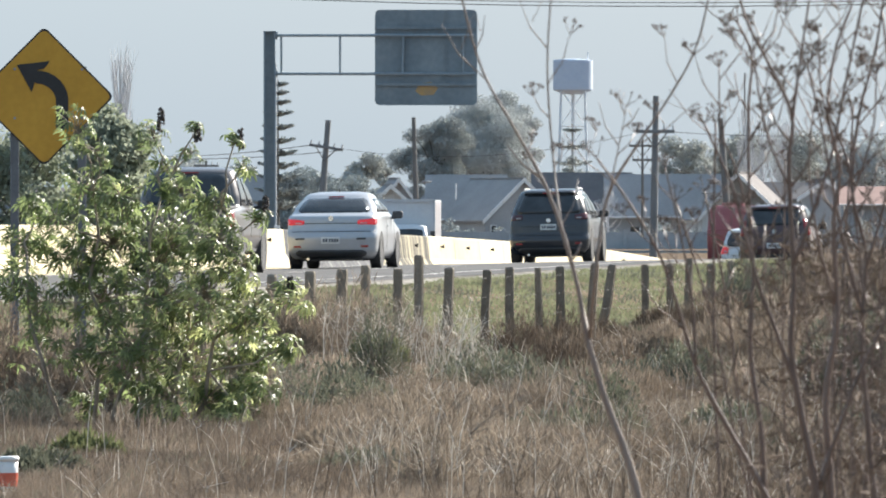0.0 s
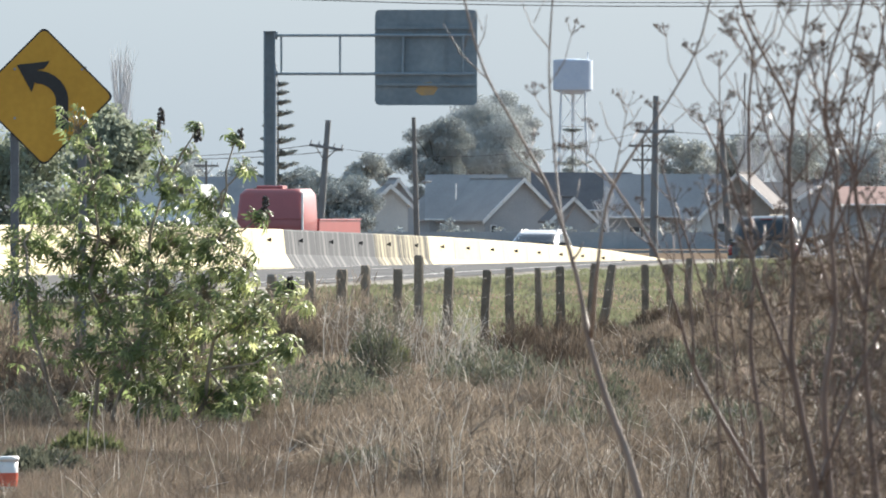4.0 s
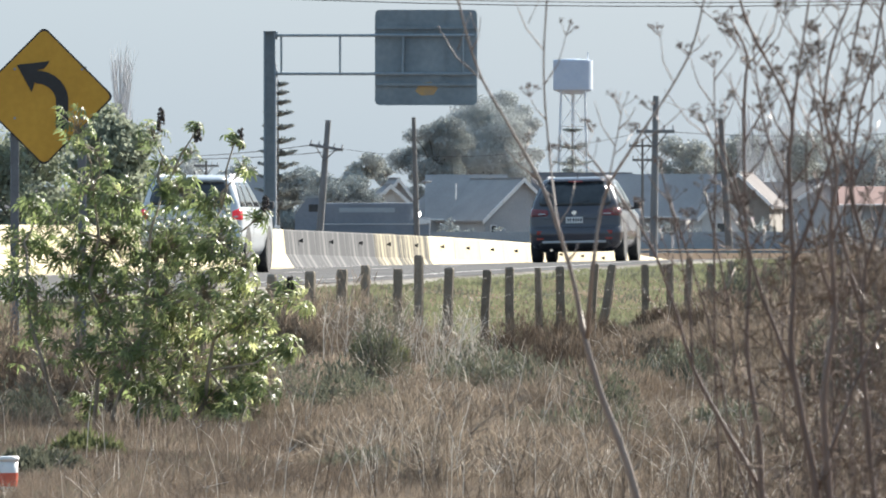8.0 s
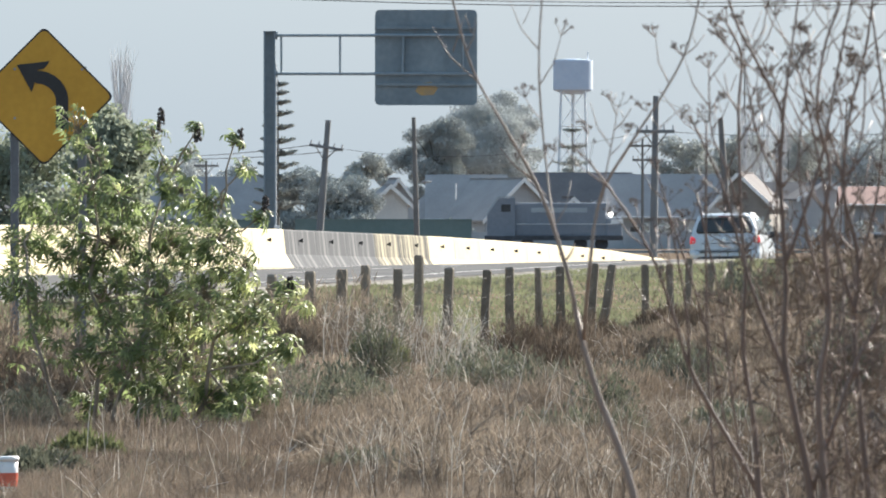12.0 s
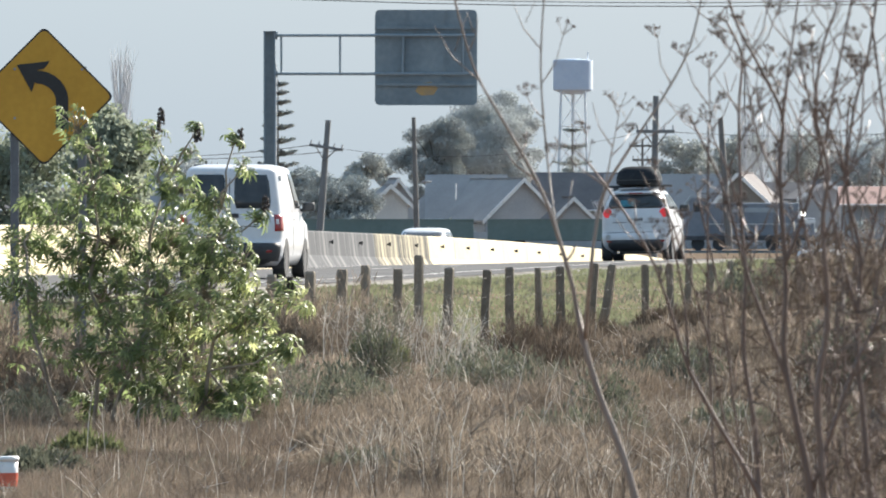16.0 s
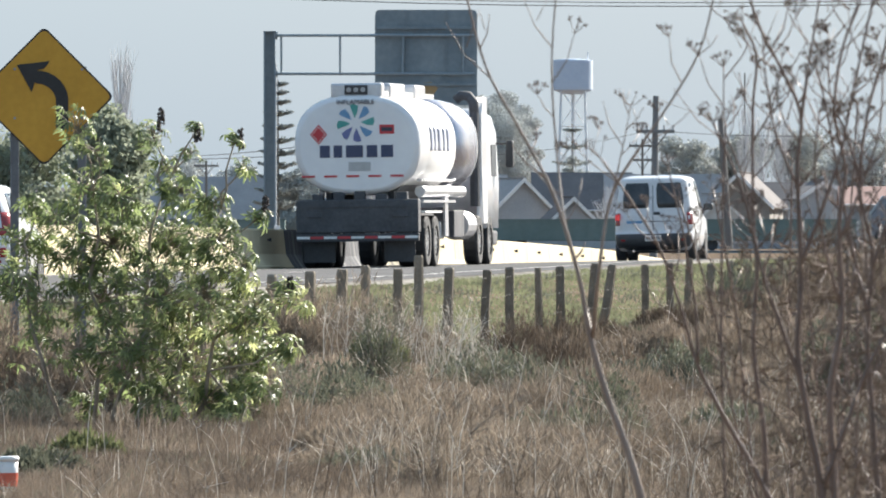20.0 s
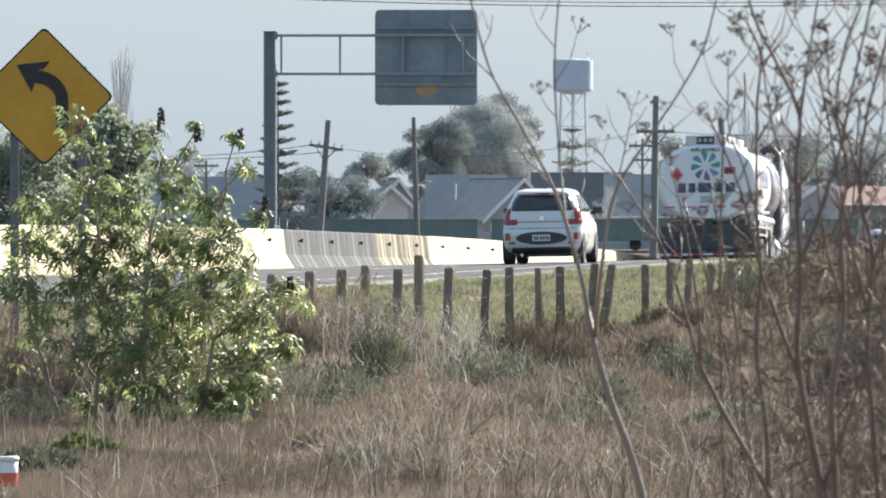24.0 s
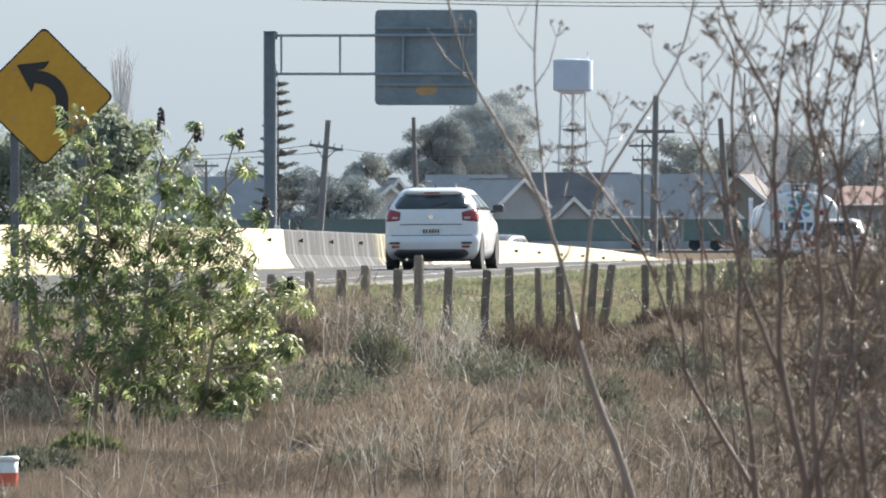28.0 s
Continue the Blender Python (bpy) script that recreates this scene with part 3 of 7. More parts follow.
part("conduit", rod((0.24, -0.12, 0), (0.24, -0.12, GH - 1.2), 0.03), FASCIA, gantry)


# ---- houses beyond the railway ----
def house(name, cx, y, ridge, eave, half, depth, turn, wall, roof, label, fascia=FASCIA, windows=()):
    """A one-storey house whose gable faces the road; ridge and eave are heights above the plain."""
    g = -2.5
    hs = empty(name, pose(cx, y, g, 0, 0, turn), label, "house", "houses along the railway")
    rz, ez = ridge - g, eave - g
    k = (rz - ez) / half
    part("wall", prism([(-half + 0.45, 0), (half - 0.45, 0), (half - 0.45, ez + 0.45 * k - 0.1), (0, rz - 0.12), (-half + 0.45, ez + 0.45 * k - 0.1)], depth, pose(0, 0.5, 0)), wall, hs)
    for s in (-1, 1):
        b = prism([(0, rz), (s * half, ez), (s * half, ez - 0.16), (0, rz - 0.16)], depth + 0.9, pose(0, 0.05, 0))
        part("roof_slope", b, roof, hs)
        part("bargeboard", prism([(0, rz + 0.06), (s * half, ez + 0.06), (s * half, ez - 0.34), (0, rz - 0.34)], 0.09, pose(0, -0.05, 0)), fascia, hs, "white painted bargeboard")
    part("ridge_cap", box(0, depth / 2 + 0.5, rz + 0.03, 0.3, depth + 0.8, 0.1), roof, hs)
    for wx, wz, ww, wh in windows:
        w = part("window", box(wx, 0.47, wz, ww, 0.12, wh), FASCIA, hs)
        part("pane", box(wx, 0.40, wz, ww - 0.16, 0.03, wh - 0.16), GLASS, w)
    return hs


house("house", -4.416, 1056, 2.942, 1.166, 1.920, 9, 4, WALLW, ROOFG, "small white house with grey gabled roof and white bargeboards", windows=((0.9, 1.1, 0.7, 0.9),))
house("house", -3.861, 1089, 3.538, 1.260, 1.782, 8, 6, WALLG, ROOFG, "grey house with steep roof and white verge board")
big = house("house", 7.200, 1100, 3.560, -0.140, 4.200, 14, 30, WALLG, ROOFG, "large house with slate grey roof and white bargeboards",
            windows=((-2.9, 1.2, 0.6, 1.5),))
house("house", 11.426, 1083.5, 1.901, -0.217, 2.167, 8, 6, WALLG, ROOFB, "low grey house with brown roof and white gable trim")
house("house", 23.985, 1072.5, 2.188, -0.006, 2.047, 9, 8, WALLW, ROOFG, "white house with gabled roof behind the crossing", windows=((0.1, 1.6, 0.9, 1.2),))
house("house", 27.144, 1144, 4.170, 1.050, 3.328, 11, -8, WALLT, ROOFB, "grey-brown house with a tall gable and pale trim")
house("house", 34.239, 1111, 3.482, 1.764, 2.626, 10, 5, WALLG, ROOFB, "brown house with low gabled roof")


def long_roof(x0, x1, y, ridge, eave, roof, wall, label):
    """A long house seen from its side: wall, front roof slope, ridge."""
    g = -2.5
    hs = empty("house", pose((x0 + x1) / 2, y, g), label, "house", "houses along the railway")
    w = x1 - x0
    part("wall", box(0, 4, (eave - g) / 2, w - 0.8, 6, eave - g), wall, hs)
    for s in (0, 1):
        q = [(0, ridge - g), (4.2, eave - g), (4.2, eave - g - 0.15), (0, ridge - g - 0.15)]
        b = bmesh.new()
        prism(q if s else [(-a, c) for a, c in q], w, Matrix.Translation((-w / 2, 4, 0)) @ pose(0, 0, 0, 0, 0, -90), b)
        part("roof_slope", b, roof, hs)
    part("gutter", rod((-w / 2, -0.25, eave - g - 0.05), (w / 2, -0.25, eave - g - 0.05), 0.07), FASCIA, hs)
    n = max(2, int(w / 4.5))
    for i in range(n):
        wx = -w / 2 + (i + 0.5) * w / n
        win = part("window", box(wx, 0.97, 1.35, 1.0, 0.1, 0.9), WALLG, hs)
        part("pane", box(wx, 0.91, 1.35, 0.86, 0.03, 0.76), GLASS, win)
    return hs


long_roof(-1.600, 5.800, 1104.4, 3.920, -0.045, ROOFG, WALLG, "long low house with slate grey roof beside the tracks")
long_roof(8.190, 17.640, 1155, 4.250, 0.733, ROOFB, WALLG, "long house with grey-brown roof")
long_roof(14.472, 25.604, 1116.5, 4.000, 0.143, ROOFG, WALLG, "long house with dark grey roof and dull walls")
long_roof(30.024, 37.314, 1188, 3.416, 0.824, ROOFB, WALLG, "long low brown-roofed house")
long_roof(35.050, 44.800, 1100, 2.860, 1.260, ROOFR, WALLG, "long house with dull red roof")
long_roof(-27.450, -15.700, 1100, 3.720, -0.05, ROOFG, WALLG, "low grey house behind the shrub")
long_roof(-42.622, -27.472, 1111, 2.774, 0.755, ROOFB, WALLG, "long low brown house far off")
chim = empty("chimney_pipe", pose(1.139, 1103.3, 2.110), "thin white roof vent pipe", "vent pipe")
part("pipe", rod((0, 0, -0.4), (0, 0, 1.0), 0.07), FASCIA, chim)

# lineside wall of the yard
wall = box(0, 0, 0.7, 150, 0.2, 1.6)
yard = empty("yard_wall", pose(10, 1023, -2.5), "long dull grey yard wall along the railway", "wall")
part("wall", wall, WALLG, yard)
for i in range(31):
    part("pier", box(-75 + i * 5, -0.05, 0.78, 0.35, 0.34, 1.75, 0.02), WALLG, yard)


# ---- poles, wires, lamp, water tower ----
def pole(name, p_top, p_base, r, label, arms=(), mat=None):
    pt, pb = Vector(p_top), Vector(p_base)
    ob = empty(name, Matrix.Translation(pb), label, "utility pole", "utility poles")
    part("shaft", rod((0, 0, 0), pt - pb, r * 1.15, r * 0.8, 10), mat or POLEWOOD, ob)
    for drop, half, tilt in arms:
        c = (pt - pb) + (pb - pt).normalized() * drop
        a = part("crossarm", box(0, -r - 0.05, 0, half * 2, 0.12, 0.16, 0.01), mat or POLEWOOD, ob)
        a.matrix_basis = Matrix.Translation(c) @ pose(0, 0, 0, 0, tilt, 0)
        for k in (-0.92, -0.45, 0.45, 0.92):
            i = part("insulator", rod((half * k, -r - 0.05, 0.06), (half * k, -r - 0.05, 0.30), 0.06, 0.035), GREYD, a)
        for s in (-1, 1):
            part("brace", rod((s * half * 0.6, -r - 0.05, -0.05), (0, -r - 0.05, -0.75), 0.03), POLEWOOD, a)
    return ob


pole("utility_pole", (-6.496, 704.00, 6.046), (-7.008, 704.00, -0.578), 0.192, "leaning concrete utility pole with a tilted crossarm", ((1.55, 0.960, 9),), CONCRETE)
lamp_pole = pole("utility_pole", (-1.664, 704.00, 6.206), (-1.472, 704.00, -0.898), 0.144, "plain wooden utility pole with a street lamp", mat=POLEWOOD)
pole("utility_pole", (9.802, 572.00, 6.276), (9.672, 572.00, -1.524), 0.169, "stout concrete utility pole with a wide crossarm", ((1.638, 0.884, 0),), CONCRETE)
pole("utility_pole", (13.748, 616.00, 5.566), (14.196, 616.00, -0.902), 0.168, "leaning wooden utility pole", mat=POLEWOOD)
pole("utility_pole", (14.120, 880.00, 5.910), (14.120, 880.00, -1.050), 0.100, "thin far utility pole with crossarms", ((0.5, 0.960, 0), (1.5, 0.720, 0)))
pole("utility_pole", (-18.855, 990.00, 4.730), (-18.855, 990.00, -0.445), 0.113, "thin far utility pole with a crossarm", ((0.4, 0.990, 0),))
for c in (1318, 1330, 1392):
    pole("utility_pole", {1318: (33.375, 1375.00, 15.748), 1330: (34.250, 1375.00, 9.185), 1392: (38.188, 1375.00, 7.123)}[c], {1318: (33.375, 1375.00, -2.377), 1330: (34.250, 1375.00, -2.377), 1392: (38.188, 1375.00, -2.377)}[c], 0.1, "thin distant steel mast over the roofs")
lamp = part("lamp_arm", rod((-0.096, 0, 3.3), (0.320, -0.1, 3.45), 0.03), GALV, lamp_pole)
part("lamp_head", loft([[(0.256 + x * 0.55, y * w - 0.1, 3.45 + z * h) for y, z in ((-1, 0), (-0.6, 1), (0.6, 1), (1, 0), (0.5, -0.6), (-0.5, -0.6))] for x, w, h in ((0, 0.06, 0.05), (0.4, 0.13, 0.09), (1, 0.05, 0.04))]), CLEARLAMP, lamp, "pale street lamp housing")


def cable(a, b, sag, r, n=14):
    st = Strands()
    a, b = Vector(a), Vector(b)
    st.tube([a.lerp(b, i / n) - Vector((0, 0, sag * 4 * (i / n) * (1 - i / n))) for i in range(n + 1)], [r] * (n + 1), 4)
    return tagged(st.make("overhead_cable", WIRE), "thin overhead power cable", "cable", "overhead cables")


for c in (-300, 2100):
    pole("utility_pole", {-300: (-16.260, 330.00, 7.625), 2100: (19.740, 330.00, 7.025)}[c], {-300: (-16.260, 330.00, -0.325), 2100: (19.740, 330.00, -0.325)}[c], 0.13, "tall wooden utility pole carrying the cables", ((0.15, 0.8, 0),))
cable((-16.260, 330.00, 7.505), (19.740, 330.00, 6.905), 0.62, 0.012)
cable((-16.260, 330.00, 7.565), (19.740, 330.00, 6.965), 0.58, 0.010)
pole("utility_pole", (21.526, 517.00, 4.530), (21.526, 517.00, -0.311), 0.14, "wooden utility pole beyond the fennel", ((0.1, 0.8, 0),))
cable((-7.401, 701.80, 4.628), (-16.940, 770.00, 4.215), 0.12, 0.022)
cable((-5.678, 701.80, 4.341), (-16.940, 770.00, 4.075), 0.15, 0.022)
cable((-7.146, 701.80, 4.691), (8.910, 569.80, 4.547), 0.9, 0.012)
cable((10.567, 569.80, 4.599), (21.526, 517.00, 4.436), 0.25, 0.014)
cable((9.776, 572.00, 6.224), (13.748, 616.00, 5.482), 0.1, 0.012)

tower = empty("water_tower", pose(16.100, 1540, -2.4), "pale blue water tank on a tall steel lattice tower", "water tower")
TB = 15.380 + 2.4
TT = 19.050 + 2.4
TR = 2.450
ring = lambda r, z: [(r * math.cos(2 * math.pi * i / 28), r * math.sin(2 * math.pi * i / 28), z) for i in range(28)]
part("tank", loft([ring(TR * 0.5, TB - 0.5), ring(TR * 0.97, TB), ring(TR, TB + 0.06), ring(TR, TB + 0.12), ring(TR, (TB + TT) / 2), ring(TR, TT - 0.12), ring(TR, TT - 0.06), ring(TR, TT)]), TANKW, tower, "pale blue round steel tank")
part("tank_roof", loft([ring(TR * 0.995, TT), ring(TR * 0.99, TT + 0.06), ring(TR * 0.3, TT + 0.22)]), TANKW, tower)
part("finial", rod((TR * 0.75, 0, TT), (TR * 0.75, 0, TT + 1.1), 0.06), STEELD, tower)
legs = [(TR * 0.85 * math.cos(a), TR * 0.85 * math.sin(a)) for a in [math.pi / 4 + k * math.pi / 2 for k in range(4)]]
for x, y2 in legs:
    part("leg", rod((x * 1.35, y2 * 1.35, 0), (x, y2, TB), 0.16, 0.13), STEELD, tower)
for lvl in range(4):
    z0, z1 = TB * lvl / 4, TB * (lvl + 1) / 4
    for k in range(4):
        a, b = legs[k], legs[(k + 1) % 4]
        s0, s1 = 1.35 - 0.35 * lvl / 4, 1.35 - 0.35 * (lvl + 1) / 4
        part("strut", rod((a[0] * s1, a[1] * s1, z1), (b[0] * s1, b[1] * s1, z1), 0.06, None, 6), STEELD, tower)
        part("brace", rod((a[0] * s0, a[1] * s0, z0), (b[0] * s1, b[1] * s1, z1), 0.04, None, 6), STEELD, tower)
        part("brace", rod((b[0] * s0, b[1] * s0, z0), (a[0] * s1, a[1] * s1, z1), 0.04, None, 6), STEELD, tower)
part("riser_pipe", rod((0, 0, 0), (0, 0, TB - 0.4), 0.22), STEELD, tower)


# ---- far trees ----
def tree(name, x, y, z, height, width, material, label, seed, clumps=26, per=120, leaf=0.5, trunk=0.2, squat=1.0, lo=0.25):
    """Tapered trunk and limbs, and a crown of many small leaves gathered in uneven clumps."""
    rng = np.random.default_rng(seed)
    t = empty(name, pose(x, y, z), label, "tree")
    st = Strands()
    st.tube([(0, 0, -0.3), (0.05 * width * rng.normal() * 0.2, 0, height * 0.3), (0.05 * width * rng.normal(), 0, height * 0.75)],
            [trunk * 1.3, trunk, trunk * 0.3], 7)
    tops = []
    C = []
    for i in range(clumps):
        a = rng.uniform(0, 2 * math.pi)
        hgt = lo + (1 - lo) * rng.beta(1.5, 1.25)
        lim = math.sqrt(max(0.05, 1 - abs((hgt - 0.52 * (1 + lo * 0.3)) / 0.55) ** 2.2))
        rr = width / 2 * lim * math.sqrt(rng.uniform(0.05, 1))
        c = np.array([math.cos(a) * rr, math.sin(a) * rr, height * hgt * 0.94])
        C.append((c, width * rng.uniform(0.12, 0.23)))
        st.tube([(0, 0, height * min(hgt * 0.6, 0.6)), tuple(c * np.array([0.5, 0.5, 0.88])), tuple(c)], [trunk * 0.3, trunk * 0.18, trunk * 0.05], 4)
    part_ob = st.make("trunk", BARKFAR, t)
    V, F, o = [], [], 0
    for c, r in C:
        k = int(per * (r / (width * 0.15)) ** 2) + 20
        q = rng.normal(size=(k, 3))
        q /= np.linalg.norm(q, axis=1, keepdims=True)
        q = c + q * r * (rng.uniform(0.1, 1.15, size=(k, 1)) ** 0.75) * np.array([1.15, 1.15, 0.8 * squat])
        v, f = cards(q, rng.uniform(0.6, 1.3, k) * leaf, rng.uniform(0.4, 0.9, k) * leaf, rng.normal(size=(k, 3)), rng)
        V.append(v)
        F.append(f + o)
        o += len(v)
    tagged(stuff_mesh("crown", np.concatenate(V), np.concatenate(F), material, t), kind="stuff")
    return t


tree("tree", 3.976, 1232, -2.5, 14.000, 8.960, LEAFHAZE, "tall dense dull-green tree behind the houses", 11, 46, 1250, 0.20, 0.4, lo=0.3)
tree("tree", -0.777, 1221, -2.5, 12.099, 6.660, LEAFHAZEDARK, "broad dark green tree behind the houses", 12, 34, 1150, 0.20, 0.35, lo=0.25)
tree("tree", 6.897, 1254, -2.5, 15.276, 5.130, LEAFHAZE, "tall uneven green tree behind the houses", 13, 26, 950, 0.19, 0.3, lo=0.4)
tree("tree", -8.556, 1039.5, -2.5, 7.088, 5.197, LEAFHAZEDARK, "round dark garden tree beside the white house", 14, 30, 640, 0.22, 0.25, lo=0.12)
tree("tree", -11.233, 1050.5, -2.5, 6.685, 5.253, LEAFHAZEDARK, "dark bushy garden tree", 15, 28, 608, 0.22, 0.25, lo=0.12)
tree("tree", -7.344, 1122, -2.5, 8.415, 3.570, LEAFHAZEPALE, "pale green tree behind the white house", 16, 20, 390, 0.24, 0.22, lo=0.3)
tree("tree", -5.304, 1144, -2.5, 8.944, 2.288, LEAFHAZEPALE, "slim pale tree behind the white house", 17, 14, 312, 0.23, 0.2, lo=0.4)
tree("tree", 13.283, 1265, -2.5, 8.912, 4.025, LEAFHAZEPALE, "small pale tree over the roofs", 18, 16, 312, 0.26, 0.2, lo=0.4)
tree("tree", 25.860, 1320, -2.5, 10.500, 6.000, LEAFHAZEPALE, "hazy green tree over the roofs", 19, 22, 338, 0.32, 0.25, lo=0.4)
tree("tree", 32.508, 1386, -2.5, 11.466, 8.190, LEAFHAZEPALE, "hazy broad tree over the roofs", 20, 22, 312, 0.35, 0.25, lo=0.4)
tree("tree", 41.340, 1430, -2.5, 11.700, 9.750, LEAFHAZEPALE, "hazy tree far behind the roofs", 21, 24, 312, 0.35, 0.25, lo=0.4)
tree("tree", 47.562, 1375, -2.5, 11.875, 9.375, LEAFHAZE, "hazy dark tree far behind the roofs", 22, 24, 338, 0.35, 0.25, lo=0.4)
tree("tree", -11.310, 330, -1.3, 5.175, 3.150, LEAFHAZENEAR, "dark green roadside tree behind the curve sign", 23, 60, 200, 0.15, 0.1, lo=0.1)
tree("tree", -8.613, 319, -1.3, 5.293, 2.175, LEAFHAZENEAR, "dense dark roadside tree behind the shrub", 24, 54, 200, 0.15, 0.1, lo=0.1)
tree("tree", -24.970, 1210, -2.5, 8.250, 7.150, LEAFHAZE, "dull tree behind low roofs", 25, 22, 338, 0.29, 0.25, lo=0.25)
tree("tree", -19.926, 1188, -2.5, 7.830, 4.860, LEAFHAZE, "dull round tree behind low roofs", 26, 18, 338, 0.29, 0.25, lo=0.25)


def bare_tree(x, y, z, height, width, label, seed, twigs=26):
    """A leafless upright tree of many fine branches."""
    rng = np.random.default_rng(seed)
    t = empty("bare_tree", pose(x, y, z), label, "tree", "bare winter trees")
    st = Strands()
    st.tube([(0, 0, -0.3), (0, 0, height * 0.5), (0.02 * width, 0, height)], [0.16, 0.09, 0.02], 6)
    st.make("trunk", TWIGHAZE, t)
    st = Strands()
    for i in range(twigs):
        h0 = height * rng.uniform(0.15, 0.8)
        a = rng.uniform(0, 2 * math.pi)
        reach = width / 2 * rng.uniform(0.4, 1.0) * (1.1 - h0 / height * 0.6)
        tip = Vector((math.cos(a) * reach, math.sin(a) * reach, min(height * 1.02, h0 + height * rng.uniform(0.25, 0.45))))
        base = Vector((0, 0, h0))
        mid = base.lerp(tip, 0.45) + Vector((math.cos(a), math.sin(a), -0.4)) * reach * 0.18
        st.tube([base, mid, tip], [0.055, 0.035, 0.012], 4)
        for j in range(5):
            p0 = mid.lerp(tip, rng.uniform(0, 0.8))
            st.tube([p0, p0 + Vector((rng.normal() * 0.22 * reach, rng.normal() * 0.22 * reach, height * rng.uniform(0.06, 0.14)))], [0.022, 0.008], 3)
    tagged(st.make("branch_mass", TWIGHAZE, t), kind="stuff")


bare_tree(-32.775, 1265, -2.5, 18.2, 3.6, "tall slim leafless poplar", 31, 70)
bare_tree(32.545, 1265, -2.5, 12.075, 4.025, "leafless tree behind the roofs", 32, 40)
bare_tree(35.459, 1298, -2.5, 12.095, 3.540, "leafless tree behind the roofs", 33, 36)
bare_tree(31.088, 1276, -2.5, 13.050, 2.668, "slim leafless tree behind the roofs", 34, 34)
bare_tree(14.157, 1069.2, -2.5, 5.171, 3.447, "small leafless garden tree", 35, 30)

# tiered conifer behind the gantry column
con = empty("tiered_conifer", pose(-11.972, 902, -2.5), "tall tiered conifer with flat drooping branch whorls", "tree")
CH = 10.371 + 2.5
part("trunk", rod((0, 0, -0.2), (0, 0, CH), 0.14, 0.03), BARKFAR, con)
crng = np.random.default_rng(40)
for i, r in enumerate((150, 165, 182, 202, 226, 250, 272, 294, 316, 340, 364)):
    z = CH - (r - 140) * 0.041
    reach = (0.40 + 0.105 * i) * 1.15
    V, F, o = [], [], 0
    for b in range(9):
        a = 2 * math.pi * (b + crng.uniform(-0.2, 0.2)) / 9
        k = 130
        u = crng.uniform(0.1, 1, k)
        q = np.stack([np.cos(a) * reach * u + crng.normal(0, 0.06, k), np.sin(a) * reach * u + crng.normal(0, 0.06, k), z + 0.34 * u * reach - 0.18 * reach + crng.normal(0, 0.03, k)], 1)
        d = np.stack([np.cos(a) + crng.normal(0, 0.5, k), np.sin(a) + crng.normal(0, 0.5, k), crng.normal(0.1, 0.08, k)], 1)
        v, f = cards(q, np.full(k, 0.30), np.full(k, 0.13), d, crng)
        V.append(v)
        F.append(f + o)
        o += len(v)
    stuff_mesh("branch_whorl", np.concatenate(V), np.concatenate(F), LEAFHAZEDARK, con)

# the top of another conifer over the roofs
con2 = empty("tiered_conifer", pose(13.511, 1298, -2.5), "far tiered conifer whose top stands over the roofs", "tree")
CH2 = 9.629 + 2.5
part("trunk", rod((0, 0, -0.2), (0, 0, CH2), 0.16, 0.05), BARKFAR, con2)
for z, reach in ((CH2 - 0.65, 0.75), (CH2 - 2.5, 1.35), (CH2 - 4.3, 1.9), (CH2 - 6.0, 2.3)):
    k = 420
    a2 = crng.uniform(0, 2 * math.pi, k)
    u = crng.uniform(0.1, 1, k)
    q = np.stack([np.cos(a2) * reach * u, np.sin(a2) * reach * u, z + 0.25 * u * reach - 0.1 + crng.normal(0, 0.05, k)], 1)
    d = np.stack([np.cos(a2) + crng.normal(0, 0.4, k), np.sin(a2) + crng.normal(0, 0.4, k), crng.normal(0.1, 0.15, k)], 1)
    v, f = cards(q, np.full(k, 0.36), np.full(k, 0.14), d, crng)
    tagged(stuff_mesh("branch_whorl", v, f, LEAFHAZEDARK, con2), kind="stuff")


# hedge line and lineside scrub at the foot of the houses
def hedge(name, x0, x1, y, z, h, dens, material, label, seed, leaf=0.3, deep=2.0):
    rng = np.random.default_rng(seed)
    n = int((x1 - x0) * dens)
    x = rng.uniform(x0, x1, n)
    top = h * (0.65 + 0.35 * np.sin(x * 1.1 + seed) * np.sin(x * 0.37 + 2.0 * seed) + 0.15 * np.sin(x * 3.1))
    q = np.stack([x, y + rng.uniform(-deep / 2, deep / 2, n), z + top * rng.uniform(0, 1, n) ** 0.7], 1)
    v, f = cards(q, rng.uniform(0.6, 1.3, n) * leaf, rng.uniform(0.35, 0.8, n) * leaf, rng.normal(size=(n, 3)), rng)
    return tagged(stuff_mesh(name, v, f, material), label, "hedge", kind="stuff")


hedge("hedge", -60, 70, 1031.8, -2.5, 2.3, 90, LEAFHAZEDARK, "dull scrub along the railway wall", 51, 0.4)
hedge("roadside_scrub", 5.063, 8.772, 237.6, -0.7, 1.15, 1500, GREENSH, "dark tangled scrub on the verge by the fence", 52, 0.12, 8)


